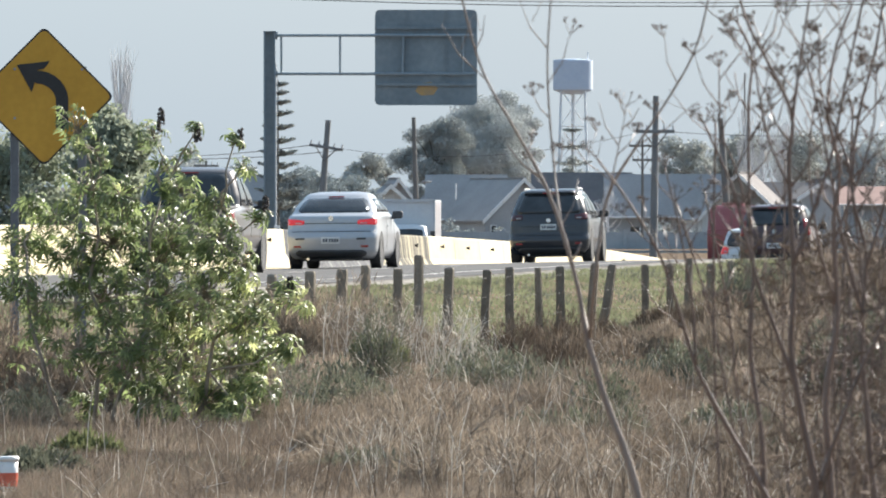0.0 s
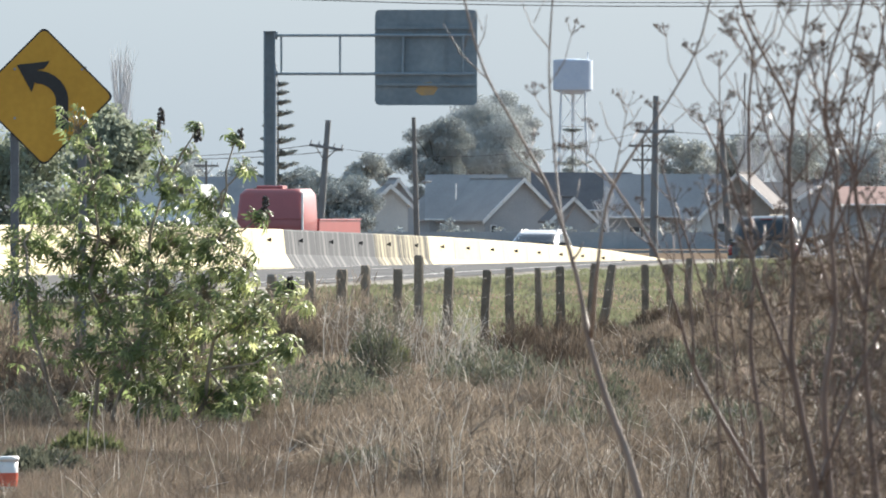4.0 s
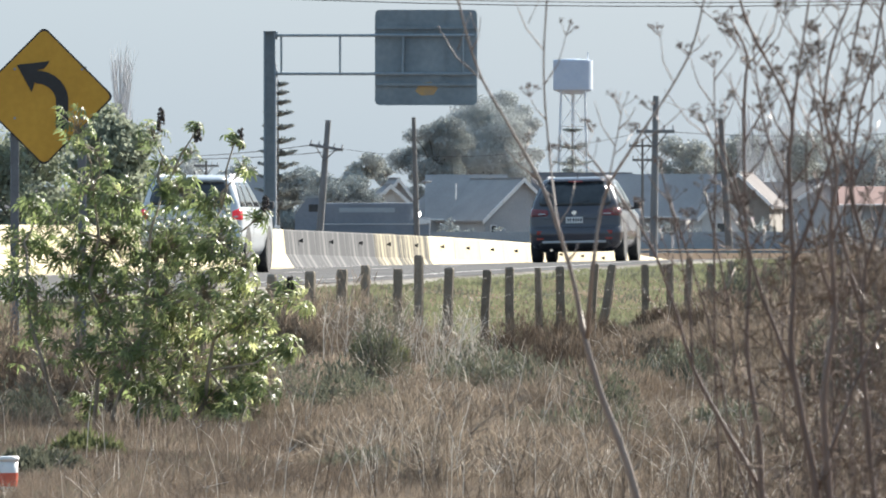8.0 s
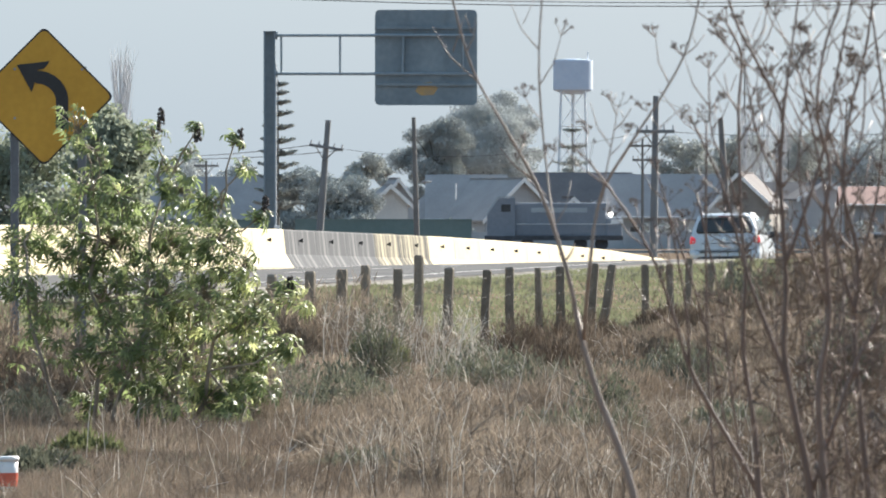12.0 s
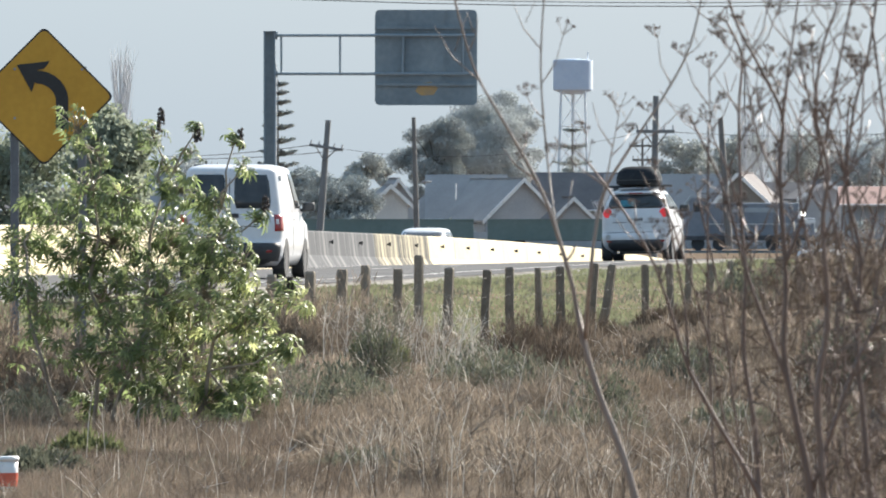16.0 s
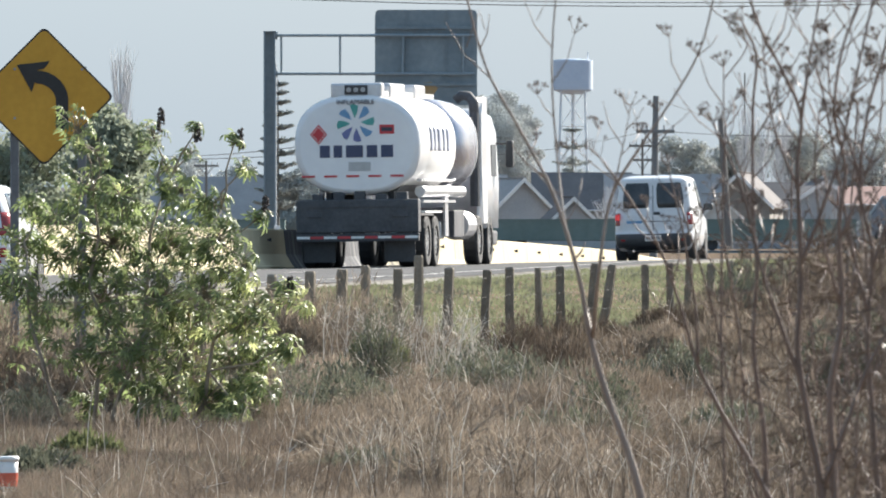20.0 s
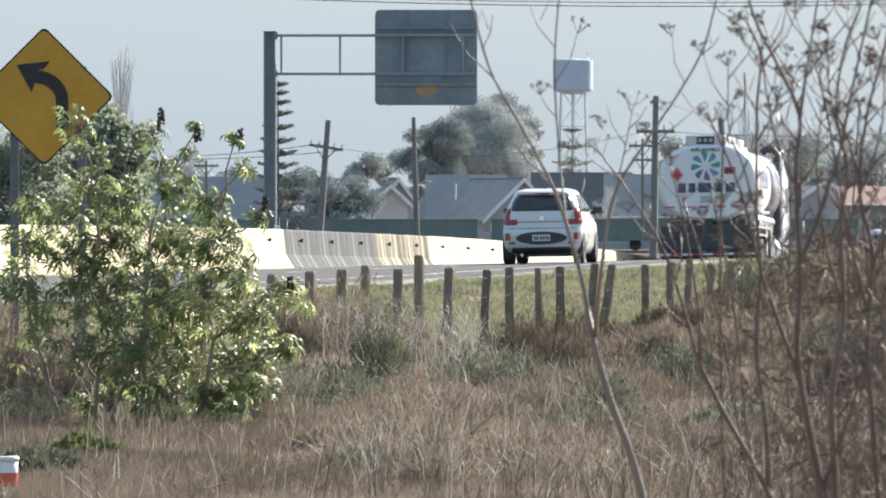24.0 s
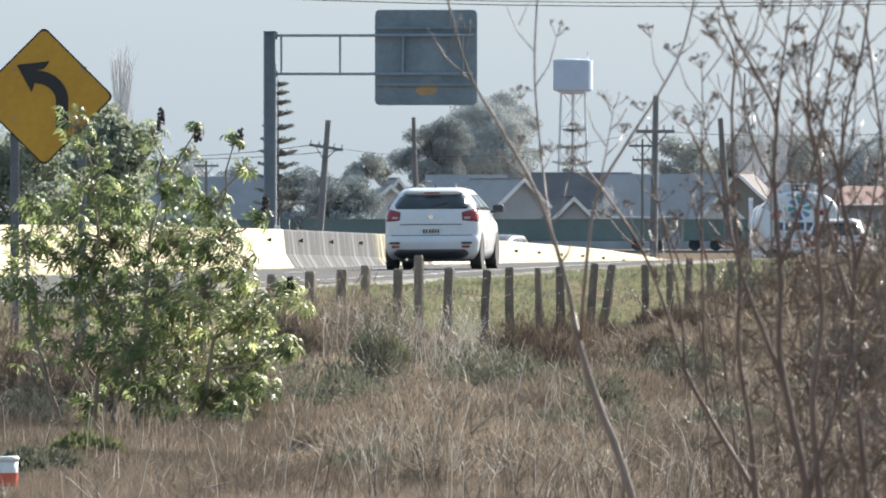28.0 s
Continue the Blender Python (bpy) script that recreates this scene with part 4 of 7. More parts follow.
# ---- vehicles: local +y is forward, the origin lies on the road under the rear end ----
def wheel(parent, x, y, r, w, rim=True):
    s = 1 if x > 0 else -1
    b = bmesh.new()
    prof = [(r * 0.62, -0.5), (r * 0.93, -0.5), (r, -0.36), (r, 0.36), (r * 0.93, 0.5), (r * 0.62, 0.5)]
    n = 20
    rings = [[(a * math.cos(2 * math.pi * k / n), a * math.sin(2 * math.pi * k / n), d * w) for a, d in prof] for k in range(n)]
    vs = [[b.verts.new(p) for p in q] for q in rings]
    for k in range(n):
        for j in range(len(prof)):
            j2 = (j + 1) % len(prof)
            b.faces.new((vs[k][j], vs[k][j2], vs[(k + 1) % n][j2], vs[(k + 1) % n][j]))
    bmesh.ops.recalc_face_normals(b, faces=b.faces)
    ob = part("wheel", b, TYRE, parent)
    ob.matrix_basis = Matrix.Translation((x, y, r)) @ pose(0, 0, 0, 0, 90 * s, 0)
    c = bmesh.new()
    bmesh.ops.create_cone(c, cap_ends=True, segments=16, radius1=r * 0.63, radius2=r * 0.52, depth=w * 0.82)
    for k in range(5):
        box(r * 0.33 * math.cos(k * 1.2566), r * 0.33 * math.sin(k * 1.2566), w * 0.43, r * 0.16, r * 0.16, 0.02, bm=c)
    part("rim", c, RIM if rim else CHASSIS, ob)
    return ob


def rect_ring(y0, y1, w, z, r, lift=0.0):
    """A rounded rectangle in plan, at height z."""
    pts = []
    for cx, cy, k in ((w - r, y1 - r, 0), (-w + r, y1 - r, 1), (-w + r, y0 + r, 2), (w - r, y0 + r, 3)):
        for s in range(4):
            a = (k + s / 3) * math.pi / 2
            pts.append((cx + r * math.cos(a), cy + r * math.sin(a), z))
    return pts


class Shell:
    """The skin of a car in level rings: at each height a rear end, a half width and a front end, with rounded corners in plan."""
    def __init__(self, knots, r_rear=0.34, r_front=0.55, p=2.9):
        self.k = np.array(sorted(knots), float)
        self.rr, self.rf, self.p = r_rear, r_front, p

    def at(self, z, col):
        zs = np.linspace(-0.022, 0.022, 5) + z
        zs = np.clip(zs, self.k[0, 0], self.k[-1, 0])
        return float(np.mean(np.interp(zs, self.k[:, 0], self.k[:, col])))

    def y0(self, z):
        return self.at(z, 1)

    def w(self, z):
        return self.at(z, 2)

    def y1(self, z):
        return self.at(z, 3)

    def rear(self, x, z):
        u = min(1.0, abs(x) / self.w(z))
        return self.y0(z) + self.rr * (1 - (1 - u ** self.p) ** (1 / self.p))

    def side(self, y, z):
        d = max(0.0, 1 - (y - self.y0(z)) / self.rr)
        e = max(0.0, 1 - (self.y1(z) - y) / self.rf)
        return self.w(z) * (1 - min(1, max(d, e)) ** self.p) ** (1 / self.p)

    def ring(self, z, n=14):
        w, a, b = self.w(z), self.y0(z), self.y1(z)
        rr, rf = self.rr, min(self.rf, (b - a) * 0.4)
        e = 2 / self.p
        pts = []
        for i in range(n + 1):
            t = math.pi * i / n
            c, q = math.cos(t), math.sin(t)
            pts.append((w * math.copysign(abs(c) ** e, c), a + rr * (1 - q ** e), z))
        for u in (0.33, 0.66):
            pts.append((-w, a + rr + (b - rf - a - rr) * u, z))
        for i in range(n + 1):
            t = math.pi * i / n
            c, q = math.cos(t), math.sin(t)
            pts.append((-w * math.copysign(abs(c) ** e, c), b - rf * (1 - q ** e), z))
        for u in (0.66, 0.33):
            pts.append((w, a + rr + (b - rf - a - rr) * u, z))
        return pts

    def skin(self, step=0.035):
        lo, hi = self.k[0, 0], self.k[-1, 0]
        n = int((hi - lo) / step)
        return loft([self.ring(lo + (hi - lo) * i / n) for i in range(n + 1)])


def sheet(fn, nu=9, nv=5, thick=0.025, round_ends=0.0):
    """A closed thin panel: fn(u, v, lift) for u and v from 0 to 1; round_ends draws in the first and last row."""
    b = bmesh.new()
    rows = []
    for lift in (0.006, 0.006 - thick):
        for j in range(nv + 1):
            v = j / nv
            e = round_ends * max(0.0, 1 - 4 * min(v, 1 - v)) ** 2
            rows.append([b.verts.new(fn(e + (1 - 2 * e) * i / nu, v, lift)) for i in range(nu + 1)])
    top, bot = rows[:nv + 1], rows[nv + 1:]
    for j in range(nv):
        for i in range(nu):
            for g in (top, bot):
                f = b.faces.new((g[j][i], g[j][i + 1], g[j + 1][i + 1], g[j + 1][i]))
                f.smooth = True
    rim = [(j, 0) for j in range(nv + 1)] + [(nv, i) for i in range(1, nu + 1)] + [(j, nu) for j in range(nv - 1, -1, -1)] + [(0, i) for i in range(nu - 1, 0, -1)]
    for (j, i), (j2, i2) in zip(rim, rim[1:] + rim[:1]):
        b.faces.new((top[j][i], top[j2][i2], bot[j2][i2], bot[j][i]))
    bmesh.ops.recalc_face_normals(b, faces=b.faces)
    return b


def car(name, label, body_paint, L=4.2, W=1.75, H=1.5, belt=0.92, hood=0.95, sill=0.24, rear=(0.06, 0.34), front=(3.0, 2.1), roofw=0.80,
        deck=0.0, tyre=0.31, lamps="corner", lit=False, lamp_z=0.85, lamp_h=0.2, lamp_w=0.2, plate_z=0.55, dark_bumper=False, rails=False, doors=False,
        rack=False, antenna=True, wheel_y=(0.72, 3.2), lampmat=None, category="car", mirror=True, badge=True, bump=0.36, skirt=0.0, tuck=0.12, spoiler=True, glass_lo=0.05):
    """A car: a rounded shell with windows, lamps, bumper, plate, mirrors and wheels laid on it."""
    ob = empty(name, Matrix.Identity(4), label, category)
    hw = W / 2
    top = deck or belt
    hood = min(hood, belt - 0.02)
    bz = sill + bump
    wt = roofw * hw
    step = rear[0] > 0.3
    kn = [(sill - 0.05, tuck + 0.10, hw * 0.86, L - 0.25), (sill, tuck, hw * 0.92, L - 0.15), (sill + 0.10, 0.03, hw * 0.975, L - 0.03), (bz - 0.10, 0.0, hw, L),
          (bz - 0.02, 0.02, hw, L - 0.02), (bz + 0.03, 0.075, hw * 0.998, L - 0.05), (hood - 0.10, 0.085, hw * 0.995, L - 0.18), (hood, 0.095, hw * 0.985, L - 0.75)]
    if step:
        kn += [(top - 0.05, 0.10, hw * 0.975, front[0] + 0.25), (top - 0.012, 0.16, hw * 0.95, front[0] + 0.05), (top + 0.02, rear[0], hw * 0.93, front[0])]
    else:
        kn += [(top, 0.11 + rear[0] * 0.2, hw * 0.968, front[0] + 0.06)]
    g0 = top + 0.03
    for f in (0.3, 0.6, 0.85, 1.0):
        z = g0 + (H - 0.10 - g0) * f
        kn.append((z, max(0.12, rear[0]) + (rear[1] - max(0.12, rear[0])) * f ** 1.25, hw * 0.955 + (wt - hw * 0.955) * f ** 1.3, front[0] + (front[1] - front[0]) * f))
    kn += [(H - 0.055, rear[1] + 0.06, wt * 0.965, front[1] - 0.10), (H - 0.02, rear[1] + 0.22, wt * 0.87, front[1] - 0.32), (H, rear[1] + 0.55, wt * 0.60, front[1] - 0.62)]
    sh = Shell(kn)
    part("body", sh.skin(), body_paint, ob)

    def on_rear(u0, u1, z0, z1, lean=0.0, out=0.0):
        """Panel on the rear face between fractions of the half width and two heights."""
        def fn(u, v, lift):
            z = z0 + (z1 - z0) * v
            k = u0 + (u1 - u0) * u
            x = k * sh.w(z) + lean * v
            return (x * (1 + lift * 0.5), sh.rear(x, z) - lift - out, z)
        return fn

    zt = H - 0.13
    if doors:
        for s in (-1, 1):
            part("rear_window", sheet(on_rear(s * 0.10, s * 0.82, g0 + 0.02, zt - 0.04), round_ends=0.05), GLASS, ob, "dark window of a rear door")
        part("door_seam", sheet(on_rear(-0.008, 0.008, bz + 0.04, H - 0.08), 1, 6), PLASTIC, ob)
        part("door_handle", box(0.09, sh.rear(0.09, g0 - 0.10) - 0.01, g0 - 0.10, 0.14, 0.04, 0.07, 0.01), PLASTIC, ob, "black door handle")
        for s in (-1, 1):
            for z in (g0 - 0.2, zt - 0.1):
                part("door_hinge", box(s * hw * 0.90, sh.rear(hw * 0.90, z) - 0.008, z, 0.05, 0.03, 0.09, 0.01), body_paint, ob)
    else:
        part("rear_window", sheet(on_rear(-0.86, 0.86, g0 + glass_lo, zt, 0.0), 14, 6, round_ends=0.045), GLASS, ob, "dark tinted rear window")
        if not step:
            zw = g0 + glass_lo + 0.05
            part("wiper", rod((0.0, sh.rear(0, zw) - 0.02, zw), (0.30, sh.rear(0.30, zw + 0.06) - 0.02, zw + 0.06), 0.010, None, 5), PLASTIC, ob)
            if spoiler:
                def lip(u, v, lift):
                    k = -0.84 + 1.68 * u
                    z = H - 0.105 + 0.06 * v
                    x = k * sh.w(z)
                    return (x, sh.rear(x, H - 0.09) - 0.09 * (1 - v) * (1 - 0.4 * abs(k) ** 3) - lift, z)
                part("roof_spoiler", sheet(lip, 12, 2, 0.05), body_paint, ob)
        part("high_brake_lamp", box(0, sh.rear(0, zt + 0.03) - (0.10 if spoiler and not step else 0.01), zt + 0.03, 0.30, 0.03, 0.025, 0.006), REDLAMP, ob)
    b0, b1 = g0 + 0.03, zt
    def screen(u, v, lift):
        z = b0 + (b1 - b0) * v
        x = (-0.86 + 1.72 * u) * sh.w(z)
        q = min(1.0, abs(x) / sh.w(z))
        return (x, sh.y1(z) - sh.rf * (1 - (1 - q ** sh.p) ** (1 / sh.p)) + lift, z)
    part("windscreen", sheet(screen, 10, 4), GLASS, ob, "dark windscreen")
    for s in (1, -1):
        parts = ((0.03, 0.24), (0.27, 0.60), (0.63, 0.95)) if not doors else ((0.66, 0.95),)
        if step and rear[0] > 1:
            parts = ((0.06, 0.45), (0.49, 0.95))
        for u0, u1 in parts:
            def pane(u, v, lift):
                z = g0 + 0.02 + (H - 0.15 - g0) * v
                a, c = sh.y0(z) + 0.17, sh.y1(z) - 0.22
                y = a + (c - a) * (u0 + (u1 - u0) * u)
                return (s * (sh.side(y, z) + lift), y, z)
            part("side_window", sheet(pane, 5, 4), GLASS, ob)
        for wy in wheel_y:
            part("wheel_arch", rod((s * (hw - 0.20), wy, tyre + 0.03), (s * (hw * 1.003), wy, tyre + 0.03), tyre * 1.09, None, 24), PLASTIC, ob)
            wheel(ob, s * (hw - 0.10), wy, tyre, 0.215)
        for yy in (front[0] - 0.15, (front[0] + rear[0]) * 0.5):
            part("door_seam", sheet(lambda u, v, lift: (s * (sh.side(yy, sill + 0.12 + (belt - sill - 0.1) * v) + lift * 0.4), yy + 0.012 * u, sill + 0.12 + (belt - sill - 0.1) * v), 1, 6, 0.01), PLASTIC, ob)
        lm = lampmat or (REDLIT if lit else REDLAMP)
        iu = 1 - lamp_w / hw
        if lamps == "corner":
            def fn(u, v, lift):
                k = iu + (0.998 - iu) * u
                h = lamp_h * (0.62 + 0.38 * u)
                z = lamp_z + lamp_h * 0.10 * u + h * (v - 0.5)
                x = k * sh.w(z)
                return (s * (x + lift * 0.6), sh.rear(x, z) - lift, z)
            tl = part("tail_lamp", sheet(fn, 10, 4, 0.03, 0.04), lm, ob, "red tail lamp")
            def fn2(u, v, lift):
                p = fn(0.12 + 0.38 * u, 0.18 + 0.22 * v, lift + 0.004)
                return p
            part("reversing_lamp", sheet(fn2, 3, 2, 0.01), CLEARLAMP, tl)
        elif lamps == "tall":
            part("tail_lamp", sheet(lambda u, v, lift: (s * ((0.86 + 0.138 * u) * sh.w(lamp_z + lamp_h * (v - 0.5)) + lift * 0.6),
                                                        sh.rear((0.86 + 0.138 * u) * sh.w(lamp_z + lamp_h * (v - 0.5)), lamp_z + lamp_h * (v - 0.5)) - lift, lamp_z + lamp_h * (v - 0.5)), 6, 5, 0.03), lm, ob, "tall red tail lamp")
        elif lamps == "round":
            y = sh.rear(hw * 0.80, lamp_z)
            part("tail_lamp", rod((s * hw * 0.80, y - 0.03, lamp_z), (s * hw * 0.80, y + 0.10, lamp_z), 0.095, 0.12, 18), lm, ob, "round red tail lamp")
        elif lamps == "bracket":
            for u0, z0, z1 in ((0.83, lamp_z - 0.10, lamp_z + 0.20), (0.62, lamp_z - 0.13, lamp_z - 0.02)):
                part("tail_lamp", sheet(lambda u, v, lift: (s * ((u0 + (0.997 - u0) * u) * sh.w(z0 + (z1 - z0) * v) + lift * 0.6),
                                                            sh.rear((u0 + (0.997 - u0) * u) * sh.w(z0 + (z1 - z0) * v), z0 + (z1 - z0) * v) - lift - (0.003 if u0 < 0.7 else 0), z0 + (z1 - z0) * v), 7, 4, 0.03, 0.05), lm, ob, "curved red tail lamp")
        part("rear_reflector", box(s * hw * 0.74, sh.rear(hw * 0.74, sill + 0.19) - 0.008, sill + 0.19, 0.15, 0.03, 0.045, 0.01), REDLAMP, ob)
        part("head_lamp", box(s * hw * 0.66, L - 0.22, hood - 0.20, 0.3, 0.3, 0.13, 0.04), CLEARLAMP, ob)
        if mirror:
            ym = front[0] - 0.42
            mr = part("door_mirror", box(s * (hw + 0.10), ym, belt + 0.08, 0.21, 0.13, 0.15, 0.05, 3), PLASTIC, ob)
            part("mirror_arm", box(s * (hw - 0.01), ym + 0.02, belt + 0.02, 0.14, 0.06, 0.05, 0.01), PLASTIC, mr)
            part("mirror_glass", box(s * (hw + 0.10), ym - 0.066, belt + 0.08, 0.16, 0.006, 0.10, 0.002), GLASS, mr)
        if rails:
            xr = wt * 0.86
            part("roof_rail", rod((s * xr, rear[1] + 0.30, H - 0.005), (s * xr, front[1] - 0.30, H - 0.005), 0.02, None, 6), ALU, ob)
            for yy in (rear[1] + 0.34, front[1] - 0.34):
                part("rail_foot", box(s * xr, yy, H - 0.03, 0.035, 0.10, 0.06, 0.01), ALU, ob)
        part("door_handle", box(s * (hw * 0.975 + 0.012), (front[0] + rear[0]) * 0.5 + 0.22, belt - 0.13, 0.03, 0.17, 0.03, 0.01), body_paint, ob)
    if dark_bumper:
        part("rear_bumper", sheet(on_rear(-0.97, 0.97, sill + 0.02, bz - 0.01, 0.0, 0.012), 18, 4, 0.04), PLASTIC, ob, "black plastic rear bumper")
    else:
        part("bumper_seam", sheet(on_rear(-0.97, 0.97, bz + 0.018, bz + 0.030), 14, 1, 0.02), PLASTIC, ob)
    zk = sill + 0.10 + skirt
    part("rear_skirt", sheet(on_rear(-0.82, 0.82, sill - 0.04, zk, 0.0, 0.010), 14, 3, 0.05, 0.06), PLASTIC, ob, "black lower bumper skirt")
    part("tailgate_seam", sheet(on_rear(-0.66, 0.66, (bz + top) * 0.5, (bz + top) * 0.5 + 0.014), 10, 1, 0.012), PLASTIC, ob)
    part("underbody", box(0, L / 2, sill - 0.02, W * 0.70, L * 0.86, 0.14), CHASSIS, ob)
    part("axle", rod((-hw + 0.2, wheel_y[0], tyre), (hw - 0.2, wheel_y[0], tyre), 0.06), CHASSIS, ob)
    part("exhaust_pipe", rod((-hw * 0.5, 0.03, sill - 0.05), (-hw * 0.5, 0.4, sill - 0.05), 0.03), CHROME, ob)
    yp = sh.rear(0.15, plate_z) - 0.012
    lp = part("number_plate", box(0, yp, plate_z, 0.36, 0.012, 0.13, 0.004), PLATE, ob, "white number plate")
    for k in range(6):
        part("plate_bar", box(-0.13 + k * 0.052 + (0.012 if k > 1 else 0), yp - 0.008, plate_z, 0.034, 0.004, 0.07), INK, lp)
    if badge:
        zb = top - 0.07
        part("badge", rod((0, sh.rear(0, zb) - 0.016, zb), (0, sh.rear(0, zb) + 0.02, zb), 0.05, 0.05, 14), CHROME, ob, "round chrome badge")
    if antenna:
        part("antenna", rod((0, rear[1] + 0.50, H - 0.02), (0, rear[1] + 0.38, H + 0.07), 0.016, 0.006), PLASTIC, ob)
    if rack:
        for yy in (rear[1] + 0.45, front[1] - 0.55):
            part("rack_bar", rod((-W * 0.46, yy, H + 0.06), (W * 0.46, yy, H + 0.06), 0.025), PLASTIC, ob)
            for s in (-1, 1):
                part("rack_foot", box(s * W * 0.33, yy, H + 0.01, 0.05, 0.07, 0.12), PLASTIC, ob)
    return ob


sedan = car("sedan", "silver sedan with lit red tail lamps driving away", P_SILVER, L=4.5, W=1.78, H=1.50, belt=0.96, hood=0.86, deck=1.05, rear=(0.50, 1.10), front=(3.2, 2.2), roofw=0.74,
            tyre=0.33, lit=True, lamp_z=0.90, lamp_h=0.13, lamp_w=0.36, plate_z=0.55, wheel_y=(0.95, 3.55), bump=0.46, skirt=0.02, glass_lo=0.0)
for s in (-1, 1):
    part("bumper_slot", box(s * 0.60, 0.035, 0.58, 0.18, 0.03, 0.035), PLASTIC, sedan)
black_hatch = car("suv", "black crossover car with roof rails driving away", P_BLACK, L=4.3, W=1.80, H=1.66, belt=1.02, rear=(0.05, 0.46), front=(3.0, 2.1), roofw=0.76, tyre=0.35,
                  lampmat=surf("smoked_tail_lamp", (0.05, 0.008, 0.01), (0.12, 0.015, 0.018), rough=0.2, bump=0, coat=0.5), lamp_z=1.02, lamp_h=0.16, lamp_w=0.30, plate_z=0.80, rails=True, wheel_y=(0.85, 3.45), category="suv")
dark_suv = car("estate_car", "dark brown-red car far down the road", paint("maroon_paint", (0.07, 0.035, 0.035)), L=4.3, W=1.75, H=1.58, belt=0.97, rear=(0.05, 0.4), lamps="tall", lamp_z=1.0, lamp_h=0.4)
far_white = car("hatchback", "small white hatchback far down the road", P_WHITE, L=3.9, W=1.68, H=1.5, rear=(0.05, 0.35), lit=True, lamp_z=0.9, lamp_h=0.24)
brown_suv = car("suv", "dark blue-brown sport utility car with silver roof rails driving away", P_DARK, L=4.7, W=1.96, H=1.79, belt=1.10, hood=1.06, sill=0.30, rear=(0.05, 0.50), front=(3.35, 2.4), roofw=0.74, tyre=0.38,
                lamp_z=1.03, lamp_h=0.18, lamp_w=0.42, plate_z=0.88, rails=True, wheel_y=(0.98, 3.75), category="suv", bump=0.40, skirt=0.03,
                lampmat=surf("dull_tail_lamp", (0.12, 0.012, 0.016), (0.28, 0.025, 0.03), rough=0.25, bump=0, coat=0.5))
part("bumper_strip", box(0, 0.0, 0.42, 1.35, 0.05, 0.05, 0.015), GREYD, brown_suv, "dull grey strip along the bumper")
for k in (-1, 1):
    part("fog_lamp", box(k * 0.70, 0.085, 0.62, 0.2, 0.05, 0.08, 0.02), REDLAMP, brown_suv, "low red fog lamp")
white_suv = car("suv", "large pale silver-white sport utility car with lit tail lamps", P_PALE, L=4.95, W=1.87, H=1.76, belt=1.14, hood=1.1, sill=0.36, rear=(0.05, 0.34), front=(3.45, 2.6), roofw=0.79, tyre=0.39,
                lamps="corner", lit=True, lamp_z=1.04, lamp_h=0.22, lamp_w=0.17, plate_z=0.96, rails=True, wheel_y=(1.05, 3.9), category="suv", bump=0.40, skirt=0.16)
part("tailgate_trim", box(0, 0.075, 0.82, 1.2, 0.03, 0.05, 0.01), P_PALE, white_suv)
part("bumper_step", box(0, 0.03, 0.745, 1.3, 0.10, 0.03, 0.01), PLASTIC, white_suv, "black step pad on the bumper")
small_hatch = car("hatchback", "small white hatchback with a black luggage box on its roof rack", P_WHITE, L=3.5, W=1.54, H=1.58, belt=1.07, hood=0.98, rear=(0.05, 0.34), front=(2.75, 1.9), roofw=0.77, tyre=0.29,
                  lamps="round", lit=True, lamp_z=1.04, plate_z=0.90, rack=True, wheel_y=(0.55, 2.85), badge=False, bump=0.36, skirt=0.12)
for k in (-1, 1):
    part("fog_lamp", rod((k * 0.60, 0.055, 0.53), (k * 0.60, 0.14, 0.53), 0.055, 0.055, 14), CLEARLAMP, small_hatch, "round fog lamp")
rb = part("roof_box", loft([rect_ring(0.50, 1.75, 0.40, 1.665, 0.16), rect_ring(0.42, 1.82, 0.455, 1.70, 0.18), rect_ring(0.42, 1.82, 0.45, 1.84, 0.18), rect_ring(0.50, 1.72, 0.40, 1.97, 0.18), rect_ring(0.62, 1.55, 0.32, 2.05, 0.16), rect_ring(0.75, 1.40, 0.22, 2.075, 0.14)]), LOADBLK, small_hatch, "black rounded luggage box on the roof rack")
part("box_seam", loft([rect_ring(0.415, 1.825, 0.459, 1.765, 0.18), rect_ring(0.415, 1.825, 0.459, 1.785, 0.18)], False), PLASTIC, rb)
part("bag_in_window", box(-0.16, 0.145, 1.26, 0.34, 0.06, 0.15, 0.05), BLUETARP, small_hatch, "blue bag behind the rear window")
van = car("van", "white delivery van with two windowed rear doors driving away", P_WHITE, L=4.1, W=1.76, H=1.90, belt=1.12, hood=1.0, sill=0.27, rear=(0.03, 0.20), front=(3.25, 2.45), roofw=0.86, tyre=0.31,
          lamps="tall", lit=False, lamp_z=0.93, lamp_h=0.28, plate_z=0.50, dark_bumper=True, doors=True, wheel_y=(0.75, 3.2), category="van", badge=False, antenna=False, bump=0.34)
part("left_lamp_glow", box(-0.80, 0.145, 0.97, 0.10, 0.06, 0.13, 0.01), REDLIT, van, "lit red lamp")
part("door_print", box(-0.42, 0.085, 0.86, 0.34, 0.02, 0.06), BLUED, van, "small blue print on the door")
kia = car("hatchback", "white compact hatchback with curved red tail lamps", P_WHITE, L=3.6, W=1.63, H=1.53, belt=1.00, hood=0.92, rear=(0.05, 0.40), front=(2.75, 1.95), roofw=0.76, tyre=0.29,
          lamps="bracket", lit=False, lamp_z=0.93, plate_z=0.53, wheel_y=(0.55, 2.95), bump=0.46, skirt=0.0)
